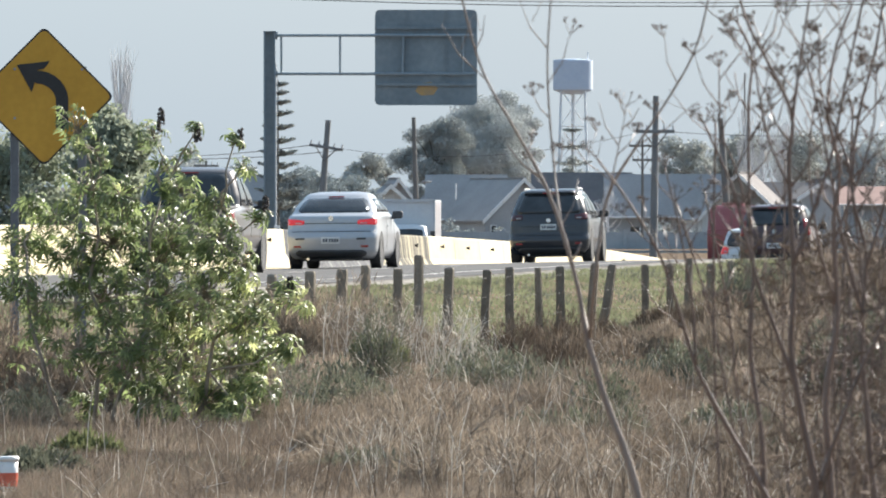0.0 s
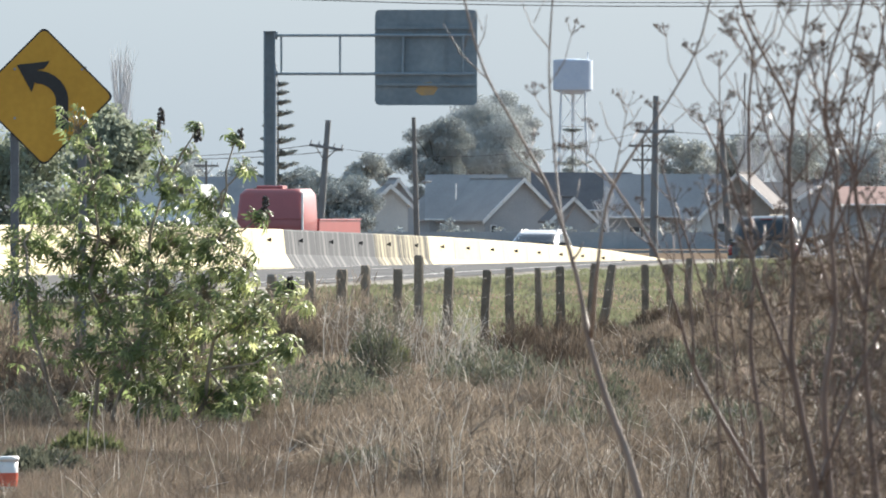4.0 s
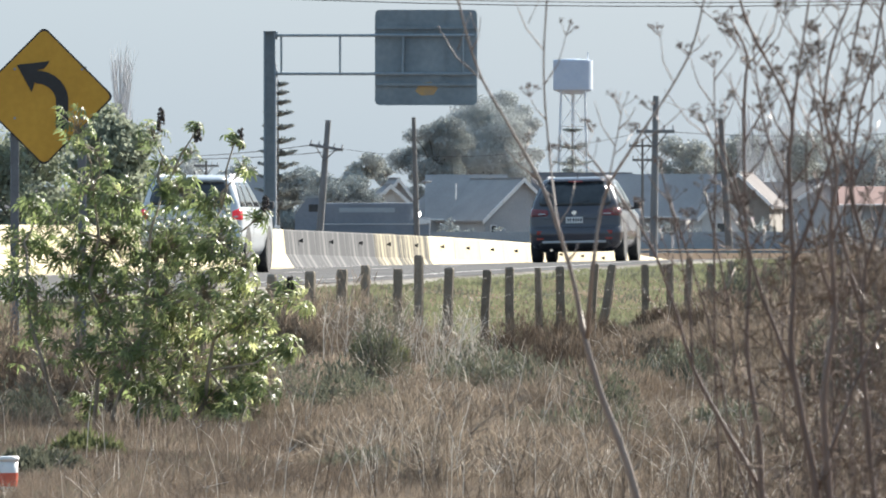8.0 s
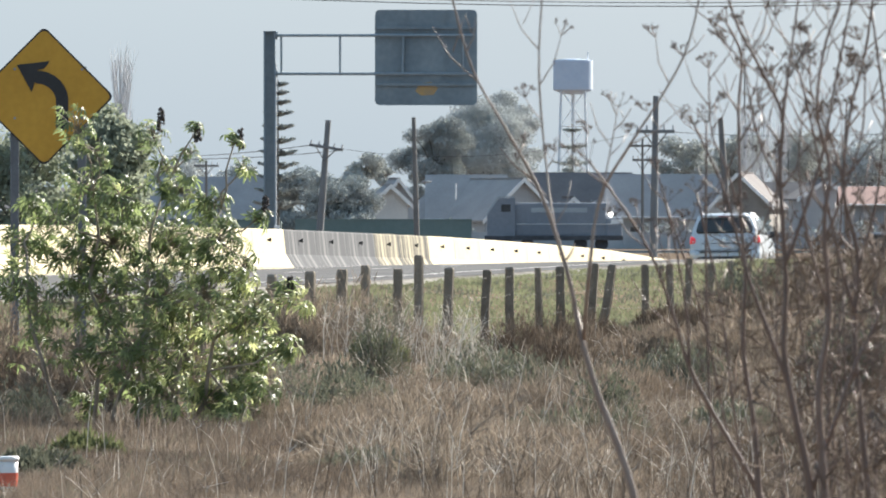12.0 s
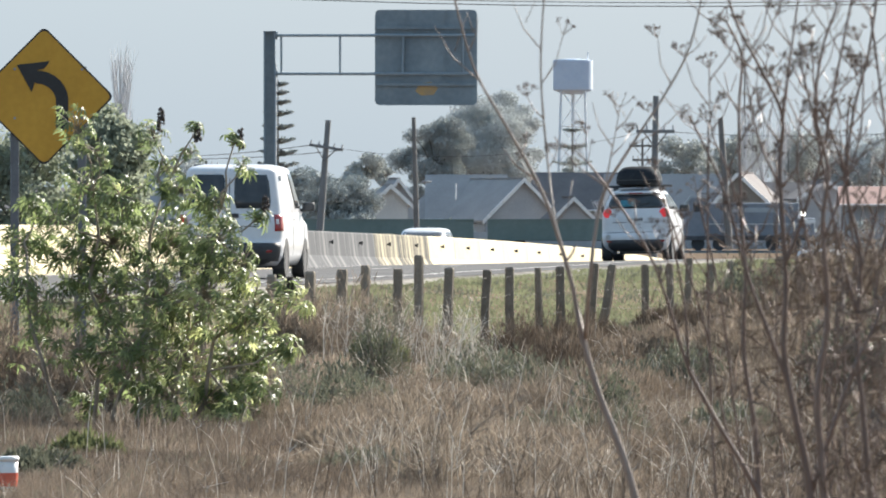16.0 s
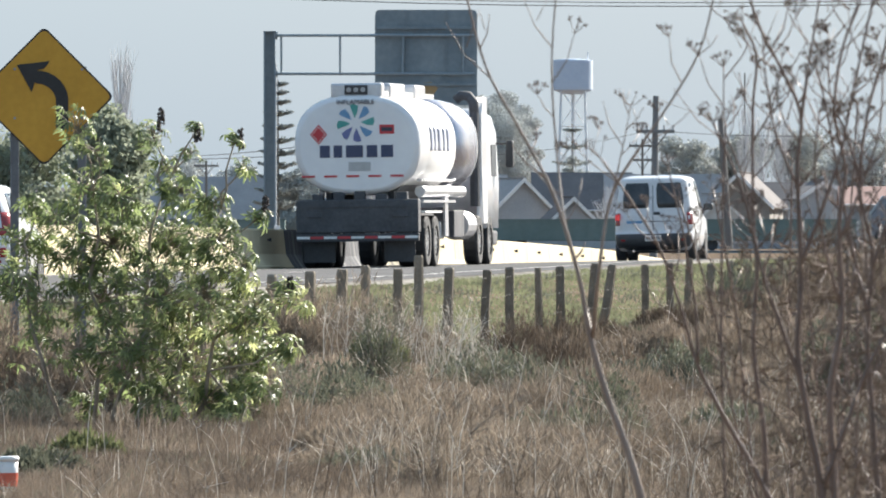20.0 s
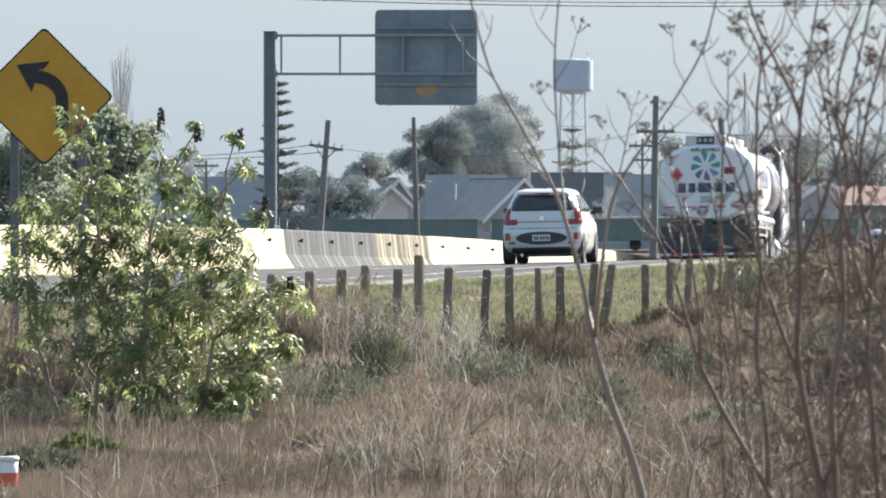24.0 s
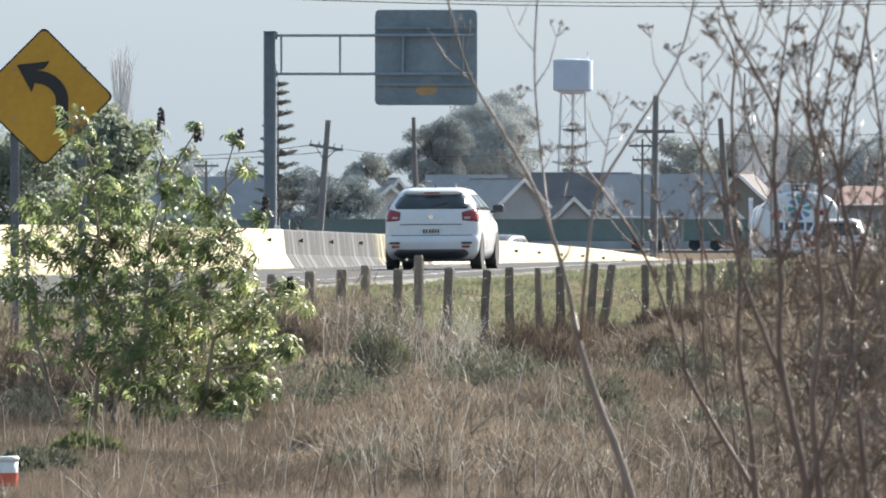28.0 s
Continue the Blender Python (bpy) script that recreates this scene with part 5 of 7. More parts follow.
part("bumper_grille", loft([[(0.52 * math.cos(a) * k, y, 0.53 + 0.13 * math.sin(a) * k) for a in [2 * math.pi * i / 20 for i in range(20)]] for y, k in ((0.06, 1.0), (-0.004, 1.0), (-0.010, 0.96))], False), PLASTIC, kia, "black oval bumper insert")
kp = [c for c in kia.children if c.name.startswith("number_plate")][0]
kp.matrix_basis = Matrix.Translation((0, -0.02, 0))
for k in (-1, 1):
    part("bumper_reflector", box(k * 0.70, 0.075, 0.56, 0.10, 0.05, 0.14, 0.02), REDLAMP, kia, "upright red bumper reflector")
baleno = car("hatchback", "white hatchback with red tail lamps driving away", P_WHITE, L=4.0, W=1.79, H=1.54, belt=1.06, hood=0.95, rear=(0.05, 0.46), front=(3.0, 2.1), roofw=0.74, tyre=0.32,
             lamp_z=1.00, lamp_h=0.25, lamp_w=0.30, plate_z=0.72, wheel_y=(0.75, 3.25), bump=0.38, skirt=0.04)
for k in (-1, 1):
    part("bumper_slot", box(k * 0.68, 0.05, 0.50, 0.2, 0.05, 0.04, 0.01), PLASTIC, baleno)

# pickup: cab ahead of an open bed
pickup = car("pickup_truck", "grey-brown double-cab pickup truck with dark rear glass", P_GREY, L=5.2, W=1.95, H=1.90, belt=1.16, hood=1.13, sill=0.42, rear=(1.30, 1.62), front=(3.9, 2.9), roofw=0.78, tyre=0.39,
             lamps="tall", lit=False, lamp_z=1.00, lamp_h=0.34, plate_z=0.72, wheel_y=(1.25, 4.3), category="pickup truck", antenna=False, bump=0.30, skirt=0.0, glass_lo=0.02)
part("tailgate", box(0, 0.075, 0.96, 1.46, 0.05, 0.40, 0.03), P_GREY, pickup, "grey tailgate")
part("tailgate_badge", rod((0, 0.035, 1.02), (0, 0.08, 1.02), 0.075, 0.075, 18), CHROME, pickup, "round chrome badge on the tailgate")
part("bed_cover", box(0, 0.72, 1.165, 1.66, 1.20, 0.04, 0.015), PLASTIC, pickup, "black bed cover")
for s in (-1, 1):
    part("bed_rail", box(s * 0.87, 0.76, 1.17, 0.09, 1.2, 0.06, 0.02), PLASTIC, pickup)
    part("side_step", box(s * 0.9, 2.6, 0.42, 0.12, 1.6, 0.05), PLASTIC, pickup)
part("bumper_block", box(0, 0.02, 0.55, 1.74, 0.14, 0.20, 0.05), PLASTIC, pickup, "deep black rear bumper")
part("door_script", box(-0.45, 0.045, 0.82, 0.28, 0.012, 0.03), CHROME, pickup)


# ---- tank lorry ----
tanker = empty("tank_lorry", Matrix.Identity(4), "white fuel tank lorry with blue lettering and dirty dark chassis", "tank lorry")
TW, TH2, TC = 1.25, 0.985, 2.43


def tank_ring(y, k, n=36):
    pts = []
    for i in range(n):
        a = 2 * math.pi * i / n
        c, s = math.cos(a), math.sin(a)
        e = 0.80
        pts.append((TW * k * math.copysign(abs(c) ** e, c), y, TC + TH2 * k * math.copysign(abs(s) ** e, s)))
    return pts


part("tank", loft([tank_ring(0.0, 0.90), tank_ring(0.05, 0.975), tank_ring(0.13, 1.0), tank_ring(5.6, 1.0)]), TANKSHINE, tanker, "white enamelled elliptical tank")
part("tank_front", loft([tank_ring(5.61, 1.0), tank_ring(9.1, 1.0), tank_ring(9.2, 0.93)]), TANKALU, tanker, "bare aluminium front half of the tank")
for yy in (0.14, 9.05):
    part("tank_band", loft([tank_ring(yy, 1.006), tank_ring(yy + 0.05, 1.006)], False), FASCIA, tanker)
for yy, ln in ((0.12, 0.45), (1.5, 2.2), (5.2, 1.6)):
    part("hatch_box", box(-0.02, yy + ln / 2, TC + TH2 + 0.09, 1.02, ln, 0.30, 0.05), ALU, tanker, "metal manhole box on top of the tank")
for k in range(4):
    part("walkway_rail", box(0.42 if k % 2 else -0.5, 4.4, TC + TH2 + 0.03, 0.06, 8.0, 0.10), FASCIA, tanker)
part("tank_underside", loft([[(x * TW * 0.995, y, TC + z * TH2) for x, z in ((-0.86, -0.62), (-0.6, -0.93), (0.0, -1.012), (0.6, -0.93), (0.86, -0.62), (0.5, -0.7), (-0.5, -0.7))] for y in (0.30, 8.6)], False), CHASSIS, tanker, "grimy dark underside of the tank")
for k in range(5):
    part("rear_fitting", box(-0.8 + k * 0.42, 0.12, 1.40, 0.22, 0.2, 0.12 + 0.06 * (k % 3), 0.02), CHASSIS, tanker)
part("rear_grille", box(-0.02, 0.11, TC + TH2 + 0.10, 0.46, 0.03, 0.19, 0.01), PLASTIC, tanker, "dark vent in the hatch box")
for k in (-1, 0, 1):
    part("beacon", rod((-0.02 + k * 0.14, 0.07, TC + TH2 + 0.10), (-0.02 + k * 0.14, 0.10, TC + TH2 + 0.10), 0.05, 0.05, 12), CLEARLAMP, tanker, "small round lamp in the vent")


def on_tank(pts, cx, cz, lift=0.012, sc=1.0):
    return prism([(cx + x * sc, cz + z * sc) for x, z in pts], 0.02, pose(0, -lift, 0))


for k in range(8):
    a = math.pi / 2 + k * math.pi / 4 + 0.15
    ca, sa = math.cos(a), math.sin(a)
    q = [(0.10, 0.0), (0.22, -0.075), (0.33, -0.10), (0.38, -0.02), (0.37, 0.06), (0.24, 0.035)]
    part("logo_petal", on_tank([(u * ca - v * sa, u * sa + v * ca) for u, v in q], -0.02, TC + 0.43), (TEAL, BLUED)[k % 2] if k not in (3, 4) else NAVYP, tanker, "blue or green petal of a plain emblem")
for i, (lw, lh, up) in enumerate(((0.20, 0.24, 0), (0.17, 0.24, 0), (0.34, 0.24, 0), (0.21, 0.24, 0), (0.24, 0.24, 0))):
    x0 = -0.74 + sum((0.20, 0.17, 0.34, 0.21, 0.24)[:i]) + i * 0.075
    part("lettering_bar", on_tank([(0, -lh / 2), (lw, -lh / 2), (lw, lh / 2), (0, lh / 2)], x0, TC - 0.13), NAVY, tanker, "dark blue block of the company lettering")
dm = [(0, 0.2), (0.17, 0), (0, -0.2), (-0.17, 0)]
part("hazard_diamond", on_tank(dm, -0.76, TC + 0.21), REDD, tanker, "red hazard diamond")
part("hazard_border", on_tank([(x * 0.8, z * 0.8) for x, z in dm], -0.76, TC + 0.21, 0.016), FASCIA, tanker)
part("hazard_inner", on_tank([(x * 0.72, z * 0.72) for x, z in dm], -0.76, TC + 0.21, 0.020), REDD, tanker)
part("red_panel", on_tank([(-0.145, -0.09), (0.145, -0.09), (0.145, 0.09), (-0.145, 0.09)], 0.60, TC + 0.30), REDD, tanker, "dark red number panel")
part("panel_bar", on_tank([(-0.11, -0.04), (0.11, -0.04), (0.11, 0.04), (-0.11, 0.04)], 0.60, TC + 0.30, 0.016), INK, tanker)
part("data_plate", on_tank([(-0.22, -0.09), (0.22, -0.09), (0.22, 0.09), (-0.22, 0.09)], 0.05, TC - 0.43), GREYD, tanker, "grey data plate")
for k in range(5):
    part("reflective_strip", on_tank([(0, -0.02), (0.26, -0.02), (0.26, 0.02), (0, 0.02)], -1.10 + k * 0.44, TC - 0.62, 0.012), REDD, tanker, "red reflective strip")
fc = bpy.data.curves.new("tank_word", 'FONT')
fc.body = "INFLAMABLE"
fc.size, fc.extrude, fc.align_x = 0.135, 0.006, 'CENTER'
fo = new("tank_word", fc)
bpy.context.view_layer.update()
fm = bpy.data.meshes.new_from_object(fo.evaluated_get(bpy.context.evaluated_depsgraph_get()))
bpy.data.objects.remove(fo)
fm.materials.clear()
fm.materials.append(INK)
fw = new("lettering", fm)
fw.parent = tanker
fw.matrix_basis = pose(-0.02, -0.02, TC + 0.80, 90, 0, 0)
tagged(fw, "black capital lettering near the tank top")
for k, (yy, wy) in enumerate(((1.7, 0.42), (2.3, 0.36), (2.85, 0.62), (3.65, 0.42), (4.25, 0.46))):
    def bar(u, v, lift):
        w = -0.16 + 0.34 * v
        c, q = math.cos(w), math.sin(w)
        return (TW * abs(c) ** 0.80 + lift, yy + wy * u, TC + 0.10 + TH2 * math.copysign(abs(q) ** 0.80, q))
    part("side_lettering_bar", sheet(bar, 2, 6, 0.02), LETTERG, tanker, "dull grey lettering block on the tank side")
# chassis
part("frame", box(0, 6.0, 1.05, 0.95, 11.8, 0.28, 0.02), CHASSIS, tanker)
part("rear_cabinet", box(0, 0.10, 1.02, 2.44, 0.36, 0.66, 0.03), CHASSIS, tanker, "dirty dark blue rear bumper panel")
part("rear_cabinet_step", box(0, -0.03, 1.22, 2.42, 0.14, 0.04), CHASSIS, tanker)
part("under_bar", box(0, 0.0, 0.60, 2.44, 0.12, 0.16, 0.02), CHASSIS, tanker, "rear underrun bar")
for k in range(9):
    part("bar_stripe", box(-1.08 + k * 0.27, -0.066, 0.60, 0.26, 0.012, 0.05), REDD if k % 2 else FASCIA, tanker)
part("mudflap", box(-0.80, 0.25, 0.32, 0.62, 0.02, 0.42), PLASTIC, tanker)
part("mudflap", box(0.80, 0.25, 0.32, 0.62, 0.02, 0.42), PLASTIC, tanker)
part("hose_tube", rod((1.10, 1.1, 1.50), (1.10, 7.6, 1.50), 0.11, 0.11, 12), ALU, tanker, "silver hose tube along the side")
part("catwalk", box(1.12, 3.0, 1.30, 0.26, 5.0, 0.05), ALU, tanker)
for k in range(12):
    part("catwalk_tooth", box(1.17, 0.6 + k * 0.42, 1.72, 0.1, 0.2, 0.05), FASCIA, tanker)
for s in (-1, 1):
    part("tail_lamp", box(s * 0.86, -0.085, 1.05, 0.32, 0.05, 0.10, 0.01), CHASSIS, tanker)
    part("tank_saddle", box(s * 0.62, 2.2, 1.36, 0.12, 3.6, 0.42), CHASSIS, tanker)
    for yy in (1.25, 2.55):
        for xx in (1.10, 0.80):
            wheel(tanker, s * xx, yy, 0.51, 0.27, True)
    for yy in (9.55, 11.2):
        wheel(tanker, s * 1.08, yy, 0.51, 0.30, True)
    part("mudguard", box(s * 1.02, 1.9, 1.09, 0.5, 2.6, 0.04, 0.01), FASCIA if s > 0 else CHASSIS, tanker)
    part("ladder_rail", box(s * 1.2, 4.3, 1.0, 0.04, 0.5, 0.8), ALU, tanker)
    part("side_locker", box(s * 1.02, 6.2, 0.85, 0.42, 1.6, 0.55, 0.03), CHASSIS, tanker)
part("pump_pipes", box(1.05, 4.2, 0.72, 0.2, 0.6, 0.35, 0.05), ALU, tanker)
# cab with side deflectors and an air duct behind it
part("cab", loft([rect_ring(10.5, 12.75, 1.22, 0.75, 0.12), rect_ring(10.5, 12.8, 1.24, 1.6, 0.14), rect_ring(10.5, 12.6, 1.22, 2.7, 0.16), rect_ring(10.55, 12.4, 1.15, 3.05, 0.2), rect_ring(10.7, 12.1, 0.95, 3.22, 0.2)]), P_WHITE, tanker, "white lorry cab")
for s in (-1, 1):
    part("side_deflector", loft([[(s * 1.14, 9.75, z0), (s * 1.25, 9.75 + dy, z0), (s * 1.26, 10.62, z0), (s * 1.14, 10.62, z0)] for z0, dy in ((0.85, 0.25), (1.5, 0.1), (2.4, 0.0), (3.1, 0.05), (3.35, 0.3), (3.45, 0.6))], False), P_WHITE, tanker, "white side deflector behind the cab")
    arm = part("door_mirror", box(s * 1.52, 12.3, 2.28, 0.16, 0.20, 0.56, 0.05, 3), PLASTIC, tanker)
    part("mirror_arm", rod((s * 1.2, 12.4, 2.5), (s * 1.5, 12.3, 2.5), 0.02), PLASTIC, arm)
    part("side_window", box(s * 1.225, 11.85, 2.15, 0.04, 0.8, 0.65, 0.01), GLASS, tanker)
    part("cab_step", box(s * 1.10, 11.9, 0.55, 0.30, 0.7, 0.30, 0.05), CHASSIS, tanker)
    part("fuel_tank", rod((s * 0.98, 7.3, 0.82), (s * 0.98, 8.7, 0.82), 0.30, 0.30, 16), ALU, tanker, "round aluminium fuel tank")
part("snorkel", rod((1.13, 9.58, 1.2), (1.13, 9.58, 3.15), 0.10), CHASSIS, tanker, "dark upright air duct behind the cab")
hoop = Strands()
hoop.tube([(1.13, 9.58, 3.12), (1.12, 9.58, 3.32), (1.02, 9.60, 3.46), (0.86, 9.62, 3.48), (0.74, 9.64, 3.38)], [0.10, 0.11, 0.11, 0.10, 0.09], 8)
hoop.make("snorkel_bend", CHASSIS, tanker, True)
for k in range(5):
    part("air_line", rod((-0.3 + k * 0.15, 9.3, 1.5), (-0.3 + k * 0.15, 10.4, 1.7 + 0.05 * k), 0.025), PLASTIC, tanker)


# ---- oncoming traffic ----
box_truck = empty("box_truck", Matrix.Identity(4), "white box truck with flat cab coming the other way", "truck")
part("box", box(0, -3.1, 1.72, 2.15, 4.0, 1.9, 0.03), P_WHITE, box_truck, "white cargo box")
part("box_frame", box(0, -1.06, 2.66, 2.19, 0.06, 0.08), ALU, box_truck)
for s in (-1, 1):
    part("box_post", box(s * 1.07, -1.06, 1.72, 0.07, 0.06, 1.9), ALU, box_truck)
    wheel(box_truck, s * 0.85, -0.75, 0.38, 0.24)
    wheel(box_truck, s * 0.85, -4.0, 0.38, 0.24)
    part("door_mirror", box(s * 1.06, -0.45, 1.55, 0.16, 0.08, 0.3, 0.02), PLASTIC, box_truck)
    part("head_lamp", box(s * 0.7, 0.0, 0.8, 0.28, 0.06, 0.16, 0.03), CLEARLAMP, box_truck)
part("cab", loft([rect_ring(-1.7, 0.0, 0.92, 0.45, 0.1), rect_ring(-1.7, 0.02, 0.94, 1.15, 0.12), rect_ring(-1.7, -0.3, 0.86, 1.82, 0.14), rect_ring(-1.65, -0.45, 0.7, 1.9, 0.14)]), P_WHITE, box_truck, "white truck cab")
part("windscreen", on_face([(0.86, -0.0, 1.18), (-0.86, -0.0, 1.18), (-0.80, -0.3, 1.78), (0.80, -0.3, 1.78)], 0.03, 0.97, 0.0, 0.95, 0.02), GLASS, box_truck)
part("chassis", box(0, -3.0, 0.7, 0.9, 5.4, 0.2), CHASSIS, box_truck)

red_truck = empty("red_truck", Matrix.Identity(4), "haze-dulled red truck with a tall red box and red side boards", "truck")
part("cab", loft([rect_ring(-2.2, 0.0, 1.12, 0.6, 0.15), rect_ring(-2.2, 0.0, 1.14, 1.8, 0.15), rect_ring(-2.2, -0.2, 1.1, 2.65, 0.18), rect_ring(-2.1, -0.4, 0.95, 2.85, 0.2)]), P_RED, red_truck, "tall haze-dulled red box at the front")
part("roof_hatch", box(0.2, -1.2, 2.9, 0.9, 0.7, 0.12, 0.04), P_RED, red_truck)
part("load_bed", box(0, -5.3, 1.25, 2.3, 6.0, 1.1, 0.04), P_RED, red_truck, "red side boards of the load bed")
part("bed_rail", box(0, -5.3, 1.82, 2.36, 6.05, 0.06, 0.02), P_RED, red_truck)
part("box_edge", box(-1.12, -0.02, 1.9, 0.06, 0.06, 1.7, 0.01), FASCIA, red_truck, "pale metal edge of the box")
part("box_rail", box(0, 0.0, 1.86, 2.2, 0.04, 0.05, 0.01), P_RED, red_truck)
part("blue_drum", rod((1.0, -4.2, 1.6), (1.0, -4.2, 2.15), 0.22, 0.22, 12), NAVY, red_truck, "dark blue drum")
for s in (-1, 1):
    for yy in (-1.0, -4.8, -6.2):
        wheel(red_truck, s * 0.98, yy, 0.48, 0.28, False)
    part("marker_lamp", box(s * 0.95, -0.05, 2.92, 0.12, 0.08, 0.06), CLEARLAMP, red_truck)

onc_a = car("estate_car", "white estate car coming the other way behind the barrier", P_WHITE, L=4.5, W=1.75, H=1.5, belt=0.95, rails=True)
onc_b = car("estate_car", "white people carrier coming the other way behind the barrier", P_WHITE, L=4.4, W=1.8, H=1.66, belt=1.0, rails=True)
onc_c = car("hatchback", "white hatchback coming the other way behind the barrier", P_WHITE, L=4.0, W=1.72, H=1.5)
onc_d = car("sedan", "pale silver sedan coming the other way behind the barrier", P_SILVER, L=4.4, W=1.75, H=1.46)

onc_e = car("hatchback", "dark grey hatchback coming the other way behind the barrier", P_GREY, L=4.0, W=1.72, H=1.5)

# ---- goods train on the line before the houses ----
TRACK_Y = 935
TRK = -2.45
track = empty("railway_track", pose(0, TRACK_Y, TRK), "railway track on a low ballast bed", "railway track")
part("ballast", box(0, 0, -0.05, 400, 3.6, 0.3), BALLAST, track, "dull grey stone ballast")
for s in (-1, 1):
    part("rail", box(0, s * 0.72, 0.17, 400, 0.08, 0.14), GALVD, track)

loco = empty("locomotive", Matrix.Identity(4), "dark blue-grey diesel locomotive with pale cab roof and twin lamps", "locomotive")
part("frame", box(0, 0, 0.95, 10.4, 2.7, 0.35, 0.03), CHASSIS, loco)
part("hood", box(0.5, 0, 2.35, 7.0, 2.0, 2.5, 0.12), LOCO, loco, "dark engine hood")
part("rear_cab", loft([[(x, s * w, z) for x, z in ((-5.0, 1.1), (-2.9, 1.1), (-2.9, 3.95), (-4.1, 3.95), (-5.0, 2.7))] for s, w in ((-1, 1.35), (1, 1.35))], False), LOCO, loco, "dark cab with sloping end")
part("cab_roof", loft([[(x, s * 1.4, z) for x, z in ((-5.06, 2.72), (-4.12, 4.0), (-2.85, 4.0), (-2.85, 4.1), (-4.18, 4.1), (-5.12, 2.75))] for s in (-1, 1)], False), LOCOGREY, loco, "pale sloping cab roof")
part("nose", box(4.55, 0, 1.75, 1.2, 2.2, 1.4, 0.1), LOCO, loco)
part("cab_window", box(-3.6, -1.36, 3.2, 0.7, 0.04, 0.55), GLASS, loco)
part("hood_stripe", box(0.4, -1.01, 3.05, 4.2, 0.03, 0.35), LOCOGREY, loco, "pale stripe on the hood")
for k in range(7):
    part("hood_door", box(-2.3 + k * 0.85, -1.01, 1.9, 0.72, 0.03, 1.0), LOCO, loco)
for yy in (-0.45, 0.05):
    part("head_lamp", rod((4.3, yy - 0.6, 2.75), (4.3, yy - 0.72, 2.75), 0.17, 0.17, 12), HEADLIT, loco, "lit round head lamp")
part("number_board", box(4.75, -1.12, 2.2, 0.9, 0.05, 0.3), FASCIA, loco)
part("handrail", rod((-2.8, -1.3, 2.0), (4.9, -1.3, 2.0), 0.025), FASCIA, loco)
for xx in (-3.6, -2.0, 2.0, 3.6):
    w = part("wheelset", rod((xx, -0.8, 0.5), (xx, 0.8, 0.5), 0.5, 0.5, 16), CHASSIS, loco)

wagon = empty("goods_wagon", Matrix.Identity(4), "long green open goods wagon", "goods wagon", "green goods wagons")
part("side", box(0, -1.35, 1.55, 13.2, 0.08, 1.55, 0.02), WAGON, wagon)
part("side", box(0, 1.35, 1.55, 13.2, 0.08, 1.55, 0.02), WAGON, wagon)
for s in (-1, 1):
    part("end", box(s * 6.58, 0, 1.55, 0.08, 2.7, 1.55), WAGON, wagon)
part("floor", box(0, 0, 0.82, 13.2, 2.7, 0.16), CHASSIS, wagon)
part("top_rail", box(0, -1.38, 2.33, 13.3, 0.14, 0.10), WAGON, wagon)
for k in range(12):
    part("rib", box(-6.3 + k * 1.145, -1.42, 1.55, 0.12, 0.08, 1.5), WAGON, wagon)
for s in (-1, 1):
    for xx in (4.2, 5.8):
        part("wheelset", rod((s * xx, -0.8, 0.45), (s * xx, 0.8, 0.45), 0.45, 0.45, 14), CHASSIS, wagon)


# ---- foreground castor-oil shrub: woody stems, glossy palmate leaves, dark seed spikes ----
shrub = empty("castor_shrub", pose(-2.169, 90.2, -0.42), "tall castor-oil shrub with glossy palmate leaves and dark seed spikes", "shrub")
srng = np.random.default_rng(5)
# clumps of foliage: sideways, height, radius, number of leaves
LUMPS = ((-0.49, 2.29, 0.16, 16), (-0.33, 2.10, 0.16, 14), (0.06, 2.23, 0.12, 14), (0.14, 1.98, 0.14, 12), (0.35, 2.10, 0.09, 8), (0.39, 2.27, 0.06, 5),
         (0.66, 2.19, 0.07, 6), (0.72, 2.02, 0.09, 8), (0.27, 1.82, 0.16, 16), (0.49, 1.71, 0.14, 14), (0.83, 1.63, 0.06, 5), (-0.43, 1.82, 0.21, 16),
         (-0.64, 1.61, 0.18, 12), (-0.80, 1.69, 0.12, 8), (-0.14, 1.78, 0.18, 16), (-0.23, 1.45, 0.29, 36), (-0.55, 1.32, 0.25, 26), (-0.88, 1.41, 0.16, 14),
         (0.18, 1.45, 0.27, 38), (0.51, 1.45, 0.21, 26), (-0.94, 1.16, 0.14, 12), (-0.68, 1.00, 0.25, 26), (-0.31, 1.04, 0.33, 50), (0.10, 1.04, 0.35, 62),
         (0.47, 1.08, 0.29, 50), (0.72, 1.28, 0.16, 14), (0.76, 0.91, 0.21, 32), (1.05, 1.08, 0.11, 10), (1.17, 0.98, 0.06, 4), (1.03, 0.71, 0.10, 10),
         (-0.06, 0.67, 0.31, 46), (0.31, 0.63, 0.29, 46), (0.64, 0.59, 0.23, 34), (0.82, 0.67, 0.16, 20), (-0.47, 0.67, 0.23, 20), (-0.80, 0.67, 0.16, 8),
         (0.18, 0.34, 0.21, 14), (0.51, 0.34, 0.18, 26), (0.68, 0.22, 0.14, 20), (0.46, 0.12, 0.13, 12), (0.86, 0.40, 0.13, 14), (0.70, -0.02, 0.09, 7), (-0.42, 0.30, 0.12, 9), (0.02, 0.38, 0.16, 8), (-0.18, 0.42, 0.16, 8))
BASES = (-0.55, -0.36, -0.22, -0.08, 0.10, 0.22)


